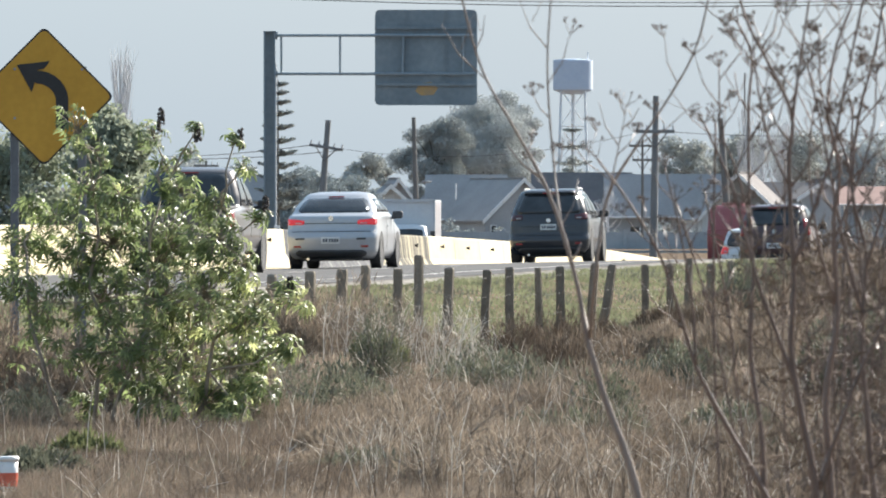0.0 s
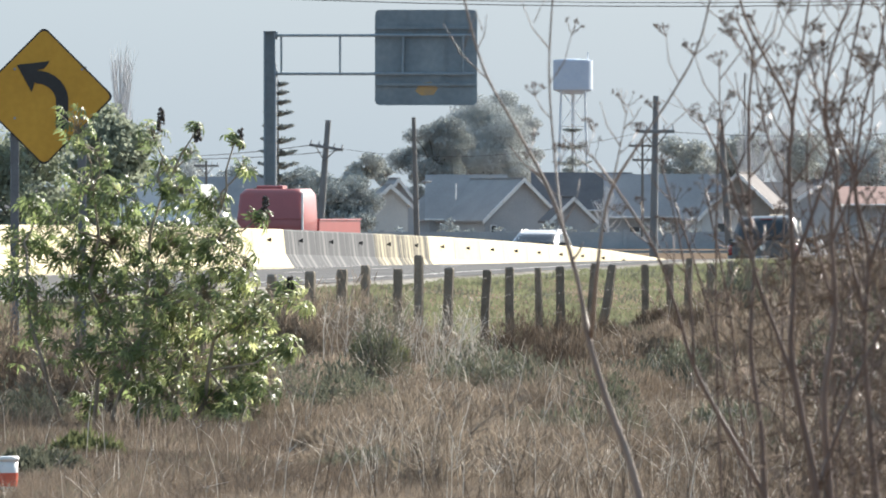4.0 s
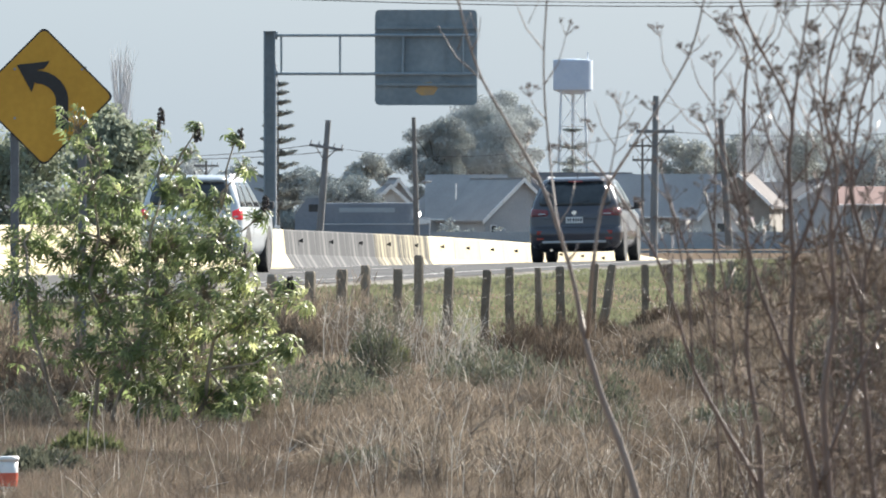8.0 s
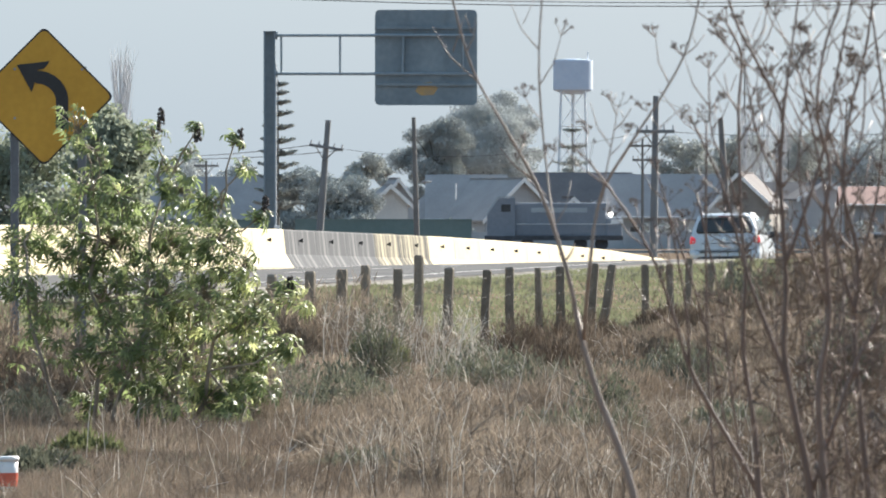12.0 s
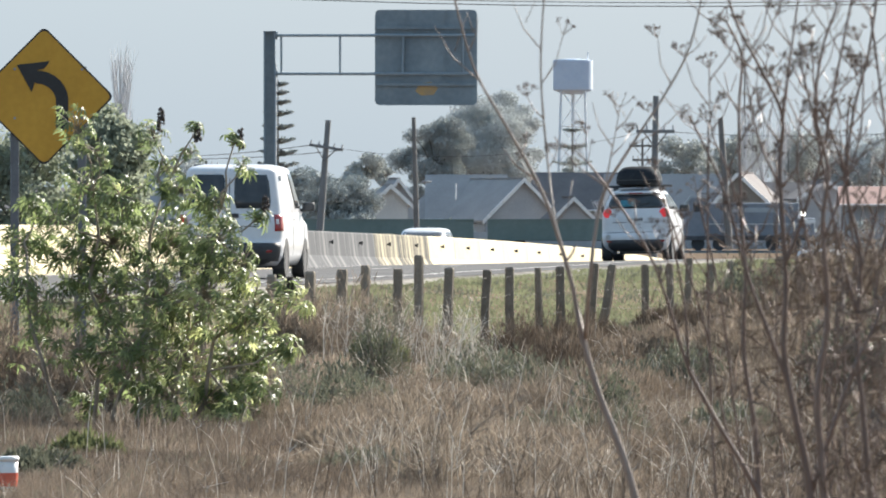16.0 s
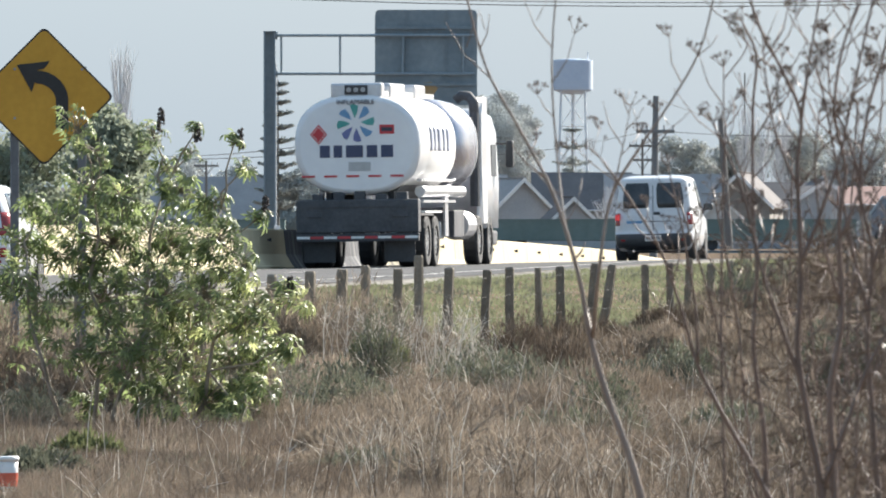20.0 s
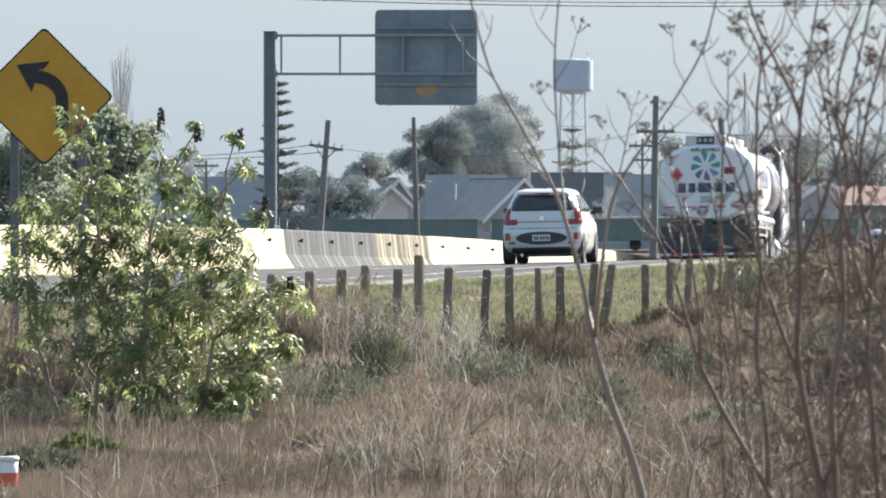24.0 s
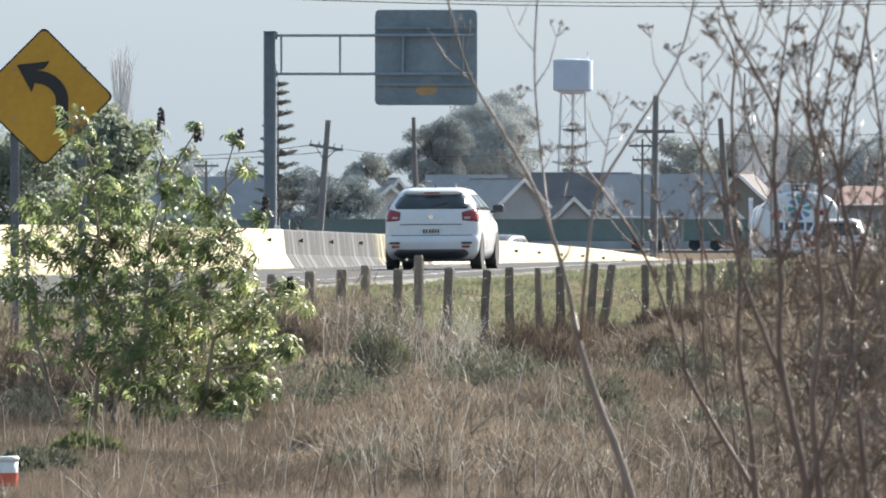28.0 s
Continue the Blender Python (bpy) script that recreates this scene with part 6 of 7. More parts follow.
def palm_leaf(lobes, rng):
    """One leaf of radius 1 round its stalk's end, normal +z, tip lobe along +y: narrow folded lobes that droop at their points."""
    v, f = [(0.0, 0.0, 0.0)], []
    for k in range(lobes):
        a = (k - (lobes - 1) / 2) * (4.5 / lobes) + rng.normal(0, 0.05)
        ln = (1.0 - 0.10 * abs(k - (lobes - 1) / 2)) * rng.uniform(0.88, 1.08)
        ca, sa = math.sin(a), math.cos(a)
        w, dr = rng.uniform(0.095, 0.135) * ln, rng.uniform(0.25, 0.75)
        i = len(v)
        for u, side, z in ((0.30, w * 0.62, 0.045), (0.30, -w * 0.62, 0.045), (0.62, w, 0.05 - dr * 0.3), (0.62, -w, 0.05 - dr * 0.3), (0.62, 0, -0.03 - dr * 0.3), (0.97, 0, -dr)):
            v.append((ca * ln * u + sa * side, sa * ln * u - ca * side, z))
        f += [(0, i + 1, i), (i, i + 1, i + 4), (i, i + 4, i + 2), (i + 1, i + 3, i + 4), (i + 2, i + 4, i + 5), (i + 4, i + 3, i + 5)]
    return np.array(v), np.array(f)


PALMS = [palm_leaf(n, srng) for n in (7, 8, 7, 6)]
stems = Strands()
TRUNKS = []
for bx, lean, top in zip(BASES, (-0.35, 0.02, 0.30, 0.12, 0.42, 0.55), (1.35, 1.75, 1.2, 1.8, 1.7, 1.15)):
    sway = srng.normal(0, 0.05, 6)
    TRUNKS.append([Vector((bx + lean * u + sway[k], sway[5 - k] * 1.5, top * u)) for k, u in enumerate((0, 0.25, 0.45, 0.65, 0.85, 1.0))])
    stems.tube(TRUNKS[-1], [0.018, 0.016, 0.015, 0.013, 0.011, 0.008], 6)
leaves = []          # place, turn, size
hearts = []
for i, (cx, cz, r, n) in enumerate(LUMPS):
    cy = srng.uniform(-0.45, 0.35) * (0.5 if cz > 1.9 else 1.0)
    heart = Vector((cx, cy, cz))
    trunk = min(TRUNKS, key=lambda t: min((q - heart).length for q in t[1:]))
    base = min(trunk[1:], key=lambda q: (q - heart).length + (0.6 if q.z > cz else 0.0))
    kink2 = base.lerp(heart, 0.6) + Vector((srng.normal(0, 0.04), srng.normal(0, 0.04), srng.normal(0, 0.03)))
    line = [base, base.lerp(kink2, 0.5) + Vector((srng.normal(0, 0.03), 0, 0)), kink2, heart, heart + Vector((srng.normal(0, 0.3) * r, 0, r * 0.7))]
    stems.tube(line, [0.008, 0.0075, 0.007, 0.005, 0.003], 5)
    hearts.append(heart)
    for j in range(int(n * (2.1 if cz > 0.55 else 3.2) * (0.7 if cz > 1.9 else 1.35 if cz > 1.25 else 1.0))):
        o = srng.normal(size=3)
        o = o / np.linalg.norm(o) * r * srng.uniform(0.1, 1.15) ** 0.5
        c = np.array(heart) + o * np.array([1.05, 1.25, 1.0])
        root = np.array(heart.lerp(kink2, srng.uniform(0, 0.5))) * 0.6 + (np.array(heart) + o * 0.2) * 0.4
        stems.tube([tuple(root), tuple((root + c) / 2 + np.array([0, 0, 0.02])), tuple(c)], [0.0035, 0.003, 0.0022], 3)
        out = o / (np.linalg.norm(o) + 1e-6)
        # these leaves are turned to glint sunlight at the camera, most low right
        gloss = srng.uniform() < (0.5 if cx > 0.0 and cz < 1.5 else 0.10)
        nrm = np.array([0.64, -0.41, 0.65]) + srng.normal(0, 0.15, 3) if gloss else out * 0.25 + srng.normal(0, 0.42, 3) + (np.array([0.46, -0.30, 0.50]) if cx > 0.25 and cz < 1.5 else np.array([0.38, -0.10, 0.52]))
        tip = out * np.array([1, 1, 0.3]) + srng.normal(0, 0.5, 3) + np.array([0, 0, -0.75])
        z = Vector(nrm).normalized()
        y = Vector(tip)
        y = (y - z * y.dot(z)).normalized()
        rot = Matrix((y.cross(z), y, z)).transposed()
        leaves.append((c, np.array(rot), srng.uniform(0.05, 0.112) * (0.85 if cz > 1.9 else 1.0)))
tagged(stems.make("branch_mass", TWIG, shrub, True), kind="stuff")
order = sorted(range(len(leaves)), key=lambda i: leaves[i][0][1])
palm_mesh = []
for v, f in PALMS:
    me = bpy.data.meshes.new("leaf")
    me.from_pydata([tuple(p) for p in v], [], [tuple(int(k) for k in t) for t in f])
    me.materials.append(LEAFONE)
    palm_mesh.append(me)
sunlit_mesh = [me.copy() for me in palm_mesh]
for me in sunlit_mesh:
    me.materials[0] = LEAFSUN
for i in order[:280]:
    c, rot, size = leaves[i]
    # the painted sunlit colour goes mostly to the low right of the shrub
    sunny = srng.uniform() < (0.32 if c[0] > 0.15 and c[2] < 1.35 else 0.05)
    lf = new("leaf", (sunlit_mesh if sunny else palm_mesh)[i % 4])
    lf.parent = shrub
    lf.matrix_basis = Matrix.LocRotScale(Vector(c), Matrix(rot.tolist()).to_quaternion(), Vector((size, size, size)))
rest = order[280:]
# joined leaves given the sunlit colour, again mostly low right
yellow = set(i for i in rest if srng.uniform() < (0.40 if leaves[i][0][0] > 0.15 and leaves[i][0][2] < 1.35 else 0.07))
for pick, mt, lab in (([i for i in rest if i not in yellow], LEAF, "many glossy green palmate leaves"), (sorted(yellow), LEAFSUN, "palmate leaves coloured pale as if sunlit")):
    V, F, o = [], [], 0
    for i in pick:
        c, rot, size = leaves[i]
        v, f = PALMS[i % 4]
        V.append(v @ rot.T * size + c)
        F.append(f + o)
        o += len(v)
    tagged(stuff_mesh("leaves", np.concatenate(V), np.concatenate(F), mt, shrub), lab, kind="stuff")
# seed spikes at the ends of bare branches
for k, (dx, hh, from_i, ln) in enumerate(((0.124, 2.42, 2, 0.16), (0.390, 2.31, 5, 0.13), (0.697, 2.27, 6, 0.14), (0.882, 1.78, 10, 0.10), (0.300, 1.40, 18, 0.12), (1.06, 1.20, 27, 0.10))):
    tip = Vector((dx, hearts[from_i].y, hh - ln))
    st = Strands()
    st.tube([hearts[from_i], hearts[from_i].lerp(tip, 0.6) + Vector((0.02, 0, 0)), tip + Vector((0, 0, ln))], [0.008, 0.006, 0.004], 5)
    twig = st.make("spike_stem", TWIG, shrub, True)
    st = Strands()
    for j in range(34):
        u = j / 33
        w = srng.uniform(0, 6.28)
        rr = 0.024 * (1 - 0.45 * u)
        st.blob((tip.x + rr * math.cos(w), tip.y + rr * math.sin(w), tip.z + u * ln), 0.013, random.Random(j + 31 * k), 1.1)
    tagged(st.make("seed_spike", SEED, twig), "dark dry seed spike", kind="stuff")

# ---- little white and red pot at the field's edge ----
pot = empty("paint_pot", pose(-2.548, 72.6, -0.376), "white plastic pot with a red band lying in the weeds", "pot")
circ = lambda r, z: [(r * math.cos(2 * math.pi * i / 24), r * math.sin(2 * math.pi * i / 24), z) for i in range(24)]
part("bucket", loft([circ(0.058, 0), circ(0.066, 0.11), circ(0.068, 0.19)]), BUCKETW, pot)
part("band", loft([circ(0.0615, 0.035), circ(0.0675, 0.115)], False), BUCKETR, pot, "red printed band")
part("lid", loft([circ(0.073, 0.185), circ(0.074, 0.205), circ(0.066, 0.212)]), BUCKETW, pot, "white lid")


# ---- field weeds, scrub and verge grass ----
wr = np.random.default_rng(77)


def scatter(n, y0, y1, spread=1.12, bias=1.0):
    y = y0 + (y1 - y0) * wr.uniform(0, 1, n) ** bias
    x = wr.uniform(-1, 1, n) * y * 0.03564 * spread
    return x, y


def patch(x, y, s, k):
    return 0.5 + 0.5 * np.sin(x * 2.1 * s + k) * np.sin(y * 0.45 * s + 1.7 * k) + 0.2 * np.sin(x * 5.3 * s - y * 0.9 + k)


def weeds(name, n, y0, y1, h, w, material, label, k, lean=0.35, bias=1.0, cut=0.0, side=-1.0, upto=1.0):
    x, y = scatter(n, y0, y1, bias=bias)
    p = patch(x, y, 1.0, k)
    ok = (p > cut) & (x / y > side) & (x / y < upto)
    x, y, p = x[ok], y[ok], p[ok]
    hh = h * (0.45 + 0.65 * np.clip(p, 0, 1.2)) * wr.uniform(0.5, 1.25, len(x))
    hh = hh * np.where((x / y < -0.0085) & (y > 74) & (y < 84), 0.7, 1.0)
    v, f = blades(x, y, ground_z(x, y) - 0.02, hh, w * wr.uniform(0.6, 1.4, len(x)), wr, lean)
    return tagged(stuff_mesh(name, v, f, material), label, "weeds", kind="stuff")


weeds("dry_weeds", 90000, 66, 96.8, 0.10, 0.0045, DRYG, "dense brown dry weeds covering the field", 0.4, 1.1)
weeds("dry_weeds", 60000, 94.6, 136.4, 0.085, 0.007, DRYG, "low brown dry weeds by the fence", 1.9, 1.0)
weeds("dry_weeds", 30000, 66, 110, 0.17, 0.004, MIDSH, "tangled thin brown weed stems in the field", 2.2, 0.9, cut=0.3)
weeds("dry_weeds", 2200, 66, 124, 0.13, 0.0038, STRAW, "pale broken straw lying among the weeds", 4.4, 1.5, cut=0.3)
weeds("straw_stalks", 420, 68.2, 107.8, 0.26, 0.0038, STRAW, "pale dry stalks standing among the weeds", 1.3, 0.28, cut=0.35)
weeds("straw_stalks", 900, 104.5, 123.2, 0.34, 0.008, STRAW, "pale broken straw stalks near the fence", 3.3, 0.5, cut=0.5)
weeds("dry_weeds", 26000, 63.8, 79.2, 0.11, 0.0042, MIDSH, "brown dry weeds close by", 7.7, 1.2)
weeds("dry_weeds", 50000, 66, 132, 0.12, 0.006, DARKSH, "dark dead undergrowth in patches", 3.9, 1.0, cut=0.5)
weeds("dry_weeds", 50000, 66, 128, 0.15, 0.005, DARKSH, "darker brown growth towards the thicket", 6.1, 0.9, cut=0.1, side=0.004)
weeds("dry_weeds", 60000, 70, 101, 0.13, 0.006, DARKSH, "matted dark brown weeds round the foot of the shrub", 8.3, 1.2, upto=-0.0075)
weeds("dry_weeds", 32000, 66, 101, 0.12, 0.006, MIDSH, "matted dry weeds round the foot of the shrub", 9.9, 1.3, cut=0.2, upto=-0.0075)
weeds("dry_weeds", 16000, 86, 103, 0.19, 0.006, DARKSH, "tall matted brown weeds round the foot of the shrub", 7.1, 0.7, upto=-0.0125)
weeds("dry_weeds", 5000, 86, 100, 0.30, 0.006, BROWNSH, "tall dry weed stems round the foot of the shrub", 2.8, 0.5, cut=0.5, upto=-0.0125)
weeds("green_weeds", 9000, 70, 96, 0.12, 0.007, GREENSH, "low olive weeds among the brown round the shrub", 1.1, 0.8, cut=0.55, upto=-0.0125)
weeds("green_weeds", 2600, 68.2, 118.8, 0.10, 0.008, GREENSH, "low green weeds between dry stalks", 5.1, 0.7, cut=0.8)


# dead forked stems standing in the field
def dead_stems(n, material, label, r_lo, r_hi, h_lo, h_hi, lean, near=66.0, far=124.0, left=-1.1, right=1.1):
    dead = Strands()
    for i in range(n):
        yy = near + (far - near) * wr.uniform() ** 1.5
        xx = wr.uniform(left, right) * yy * 0.03564
        if xx - float(lane_x(yy)) < 17.8 or (xx / yy < -0.0085 and yy < 100 and i % 6):
            continue
        zz = float(ground_z(xx, yy))
        hh = wr.uniform(h_lo, h_hi) * (0.55 + 0.6 * float(np.clip(patch(xx, yy, 1.3, 4.0), 0, 1)))
        dx, dy = wr.normal(0, lean, 2) * hh
        m = (xx + dx * 0.4 + wr.normal(0, 0.015), yy + dy * 0.5, zz + hh * 0.55)
        e = (xx + dx, yy + dy, zz + hh)
        r0 = wr.uniform(r_lo, r_hi)
        dead.tube([(xx, yy, zz - 0.02), m, e], [r0, r0 * 0.8, r0 * 0.35], 4)
        for k in range(4):
            s0 = wr.uniform(0.0, 1)
            a2 = tuple(m[j] + (e[j] - m[j]) * s0 for j in range(3))
            dead.tube([a2, (a2[0] + wr.normal(0, 0.07), a2[1] + wr.normal(0, 0.07), a2[2] + wr.uniform(0.03, 0.15))], [r0 * 0.6, r0 * 0.25], 3)
    return tagged(dead.make("dead_stems", material), label, "weeds", kind="stuff")


dead_stems(420, STRAW, "pale dead forked stems leaning among the weeds", 0.0012, 0.0026, 0.20, 0.50, 0.3)
dead_stems(140, STRAW, "tall pale dead stems standing clear of the weeds", 0.0018, 0.0032, 0.34, 0.66, 0.2)
dead_stems(260, BROWNSH, "brown dead forked stems standing in the field", 0.0018, 0.003, 0.14, 0.42, 0.25)
dead_stems(700, MIDSH, "grey-brown dead twigs standing in the field", 0.002, 0.0034, 0.12, 0.38, 0.28)
dead_stems(500, DARKSH, "dark dead twigs standing in the field", 0.002, 0.0034, 0.14, 0.42, 0.28)

dead_stems(150, STRAW, "whitish dead twigs standing before the fence posts", 0.003, 0.0048, 0.35, 0.75, 0.3, 112.0, 126.0, -0.28, 0.10)

# verge slope
n = 150000
y = wr.uniform(130, 290, n)
across = wr.uniform(7.7, 16.5, n)
x = lane_x(y) + across
ok = np.abs(x) < y * 0.03564 * 1.15
x, y = x[ok], y[ok]
v, f = blades(x, y, ground_z(x, y) - 0.01, wr.uniform(0.03, 0.075, len(x)) * (0.55 + patch(x, y, 0.5, 2.0)), np.full(len(x), 0.024), wr, 0.7)
tagged(stuff_mesh("verge_grass", v, f, GRASS), "short green grass on the road bank", "grass", kind="stuff")


n = 6500
y = wr.uniform(140, 250, n)
x = lane_x(y) + wr.uniform(8.2, 13.5, n)
ok = (np.abs(x) < y * 0.0365) & (patch(x, y, 0.8, 5.0) > 0.55)
x, y = x[ok], y[ok]
v, f = blades(x, y, ground_z(x, y) - 0.01, wr.uniform(0.05, 0.13, len(x)), np.full(len(x), 0.035), wr, 0.8)
tagged(stuff_mesh("verge_tufts", v, f, GREENSH), "darker green tufts on the road bank", "grass", kind="stuff")


def scrub(name, x, y, rx, ry, h, n, material, label, leaf, seed, up=0.6, width=0.25):
    """A tangled bush: leaves or twigs thrown over an uneven dome."""
    rg = np.random.default_rng(seed)
    a = rg.uniform(0, 2 * math.pi, n)
    r = np.sqrt(rg.uniform(0, 1, n))
    lump = 1 + 0.25 * np.sin(a * 3 + seed) + 0.15 * np.sin(a * 7 + seed * 2)
    dome = np.sqrt(np.clip(1 - r ** 2, 0, 1))
    q = np.stack([r * np.cos(a) * rx * lump, r * np.sin(a) * ry, h * dome * rg.uniform(0.1, 1.1, n) * lump], 1)
    d = q * np.array([0.6 / rx, 0.6 / ry, 1.0 / h]) + rg.normal(0, 0.6, (n, 3)) + np.array([0, 0, up])
    ob = empty(name, pose(x, y, float(ground_z(x, y)) - 0.03), label, "bush", "scrub in the field")
    L = rg.uniform(0.5, 1.4, n) * leaf
    v, f = cards(q, L, L * width, d, rg)
    tagged(stuff_mesh("foliage", v, f, material, ob), kind="stuff")
    st = Strands()
    for k in range(14):
        w = rg.uniform(0, 6.28)
        st.tube([(0.1 * rx * math.cos(w), 0.1 * ry * math.sin(w), 0), (rx * 0.5 * math.cos(w), ry * 0.5 * math.sin(w), h * 0.55), (rx * 0.85 * math.cos(w), ry * 0.8 * math.sin(w), h * rg.uniform(0.6, 1.15))], [0.010, 0.006, 0.002], 4)
    tagged(st.make("twig_mass", TWIG, ob), kind="stuff")
    return ob


for x, yy, r, hh, mt, lab, lf, sd, wd in (
        (-0.568, 107.8, 0.24, 0.60, GREENSH, "small thin grey-green bush among dry weeds", 0.035, 1, 0.30),
        (-0.912, 103.4, 0.19, 0.30, GREENSH, "low green weed clump in the field", 0.06, 2, 0.35),
        (0.270, 116.6, 0.276, 0.17, GREENSH, "low green weed clump in the field", 0.06, 3, 0.35),
        (1.30, 128.0, 0.78, 0.34, DARKSH, "dark brown tangled scrub mound", 0.09, 4, 0.06),
        (0.775, 121, 0.341, 0.34, DARKSH, "dark brown dry scrub tangle in the field", 0.09, 5, 0.08),
        (0.96, 112.0, 0.40, 0.46, DARKSH, "purplish-brown dry scrub dome in the field", 0.09, 21, 0.05),
        (1.627, 113.3, 0.319, 0.44, MIDSH, "fine brown scrub in the field", 0.10, 6, 0.07),
        (2.084, 108.9, 0.371, 0.36, GREENSH, "dark grey-green scrub in the field", 0.055, 7, 0.32),
        (1.178, 96.0, 0.30, 0.26, BROWNSH, "brown weedy scrub in the field", 0.09, 22, 0.06),
        (-3.42, 99.0, 0.50, 0.72, MIDSH, "tall brown dry tangle behind the shrub", 0.11, 51, 0.07),
        (-2.95, 97.5, 0.42, 0.50, BROWNSH, "brown dry tangle behind the shrub", 0.11, 52, 0.06),
        (-2.30, 96.5, 0.45, 0.42, MIDSH, "brown dry tangle behind the shrub", 0.11, 53, 0.07),
        (0.98, 108.5, 0.34, 0.36, DARKSH, "low brown dome of fine dry scrub", 0.10, 54, 0.06),
        (1.30, 118.5, 0.46, 0.40, MIDSH, "brown dome of fine dry scrub", 0.10, 55, 0.06),
        (-0.60, 113.0, 0.24, 0.18, YGREENSH, "low yellow-green weed clump in the field", 0.05, 47, 0.35),
        (0.97, 124.5, 0.26, 0.16, YGREENSH, "low yellow-green weed clump on the bank", 0.05, 48, 0.35),
        (1.50, 101.0, 0.36, 0.30, DGREENSH, "dark blue-green bush in the field", 0.05, 41, 0.3),
        (1.86, 98.0, 0.30, 0.30, DGREENSH, "dark blue-green bush in the field", 0.05, 42, 0.3),
        (1.22, 92.0, 0.26, 0.36, GREENSH, "grey-green small-leaved bush among the weeds", 0.04, 43, 0.35),
        (3.60, 150.0, 0.50, 0.80, DGREENSH, "dark brown-green bush near the fence", 0.07, 44, 0.2),
        (4.45, 141.0, 0.80, 0.95, MIDSH, "tall brown dry scrub near the fence", 0.12, 45, 0.07),
        (3.05, 138.0, 0.50, 0.55, MIDSH, "brown dry scrub near the fence", 0.11, 46, 0.07),
        (2.709, 113.3, 0.567, 0.55, BROWNSH, "brown dry scrub tangle in the field", 0.11, 8, 0.07),
        (2.395, 129.8, 0.413, 0.18, DARKSH, "brown dry scrub tangle in the field", 0.11, 9, 0.07),
        (3.411, 114.4, 0.676, 0.62, BROWNSH, "brown dry scrub tangle in the field", 0.11, 10, 0.07),
        (3.629, 105.6, 0.480, 0.58, GREENSH, "dull green and brown scrub", 0.07, 11, 0.25),
        (-0.859, 118.8, 0.621, 0.62, BROWNSH, "tall pinkish-brown dry scrub", 0.13, 12, 0.055),
        (-1.347, 114.4, 0.468, 0.52, BROWNSH, "brown dry scrub tangle in the field", 0.12, 13, 0.055),
        (-0.242, 121, 0.385, 0.34, BROWNSH, "brown dry scrub tangle in the field", 0.12, 14, 0.055),
        (-1.008, 99, 0.360, 0.20, DRYG, "brown dry grass tussock in the field", 0.065, 30, 0.045),
        (-0.442, 93.5, 0.383, 0.17, DRYG, "brown dry grass tussock in the field", 0.065, 31, 0.045),
        (-0.158, 102.3, 0.326, 0.20, DRYG, "brown dry grass tussock in the field", 0.065, 32, 0.045),
        (-1.205, 90.2, 0.287, 0.16, DRYG, "brown dry grass tussock in the field", 0.065, 33, 0.045),
        (-0.670, 84.7, 0.346, 0.14, DRYG, "brown dry grass tussock in the field", 0.06, 34, 0.045),
        (-0.089, 81.4, 0.370, 0.13, DRYG, "brown dry grass tussock in the field", 0.06, 35, 0.045),
        (1.790, 128.7, 0.439, 0.16, GREENSH, "low dull green growth near the fence", 0.06, 24, 0.3),
        (2.178, 121, 0.468, 0.26, BROWNSH, "brown dry scrub tangle in the field", 0.10, 25, 0.06),
        (1.546, 123.2, 0.420, 0.24, DARKSH, "dark brown dry scrub tangle in the field", 0.09, 26, 0.07),
        (-1.638, 99, 0.405, 0.28, BROWNSH, "dark dry tangle under the shrub", 0.10, 23, 0.07),
        (-2.462, 74.8, 0.272, 0.12, GREENSH, "low dark green weed clump beside the pot", 0.05, 27, 0.35),
        (-2.282, 79.2, 0.22, 0.13, YGREENSH, "low green weed clump beside the pot", 0.05, 15, 0.35),
        (-3.125, 92.4, 0.40, 0.30, DGREENSH, "low dark green growth under the shrub", 0.045, 16, 0.3),
        (3.102, 181.5, 0.214, 0.30, GREENSH, "small green bush by the fence", 0.07, 17, 0.4),
        (4.952, 192.5, 0.525, 0.75, GREENSH, "dark green bush by the fence", 0.08, 18, 0.35),
        (5.495, 181.5, 0.578, 0.7, BROWNSH, "brown bush by the fence", 0.12, 19, 0.1),
        (6.048, 176, 0.480, 0.8, BROWNSH, "brown bush by the fence", 0.12, 20, 0.1)):
    scrub("scrub_bush", x, yy, r, r * 1.2, hh, int((1500 + 9000 * r) * (0.45 if mt is STRAW else 1.0)), mt, lab, lf, sd, width=wd)


# many smaller tussocks that break up the field
tr2 = random.Random(12)
for i in range(90):
    yy = tr2.uniform(71, 121)
    x = tr2.uniform(-1.05, 1.05) * yy * 0.03564
    if x - float(lane_x(yy)) < 18.2 or (x / yy < -0.0085 and yy < 92):
        continue
    green = tr2.random() < 0.2
    r = tr2.uniform(0.2, 0.55) * (0.6 + yy / 160)
    hh = tr2.uniform(0.14, 0.31)
    scrub("tussock", x, yy, r, r * 1.3, hh, int(700 + 5200 * r), GREENSH if green else (BROWNSH, MIDSH, DRYG)[i % 3],
          "low green tussock of weeds in the field" if green else "dry brown tussock of weeds in the field", 0.05 if green else 0.065, 100 + i, width=0.3 if green else 0.07)


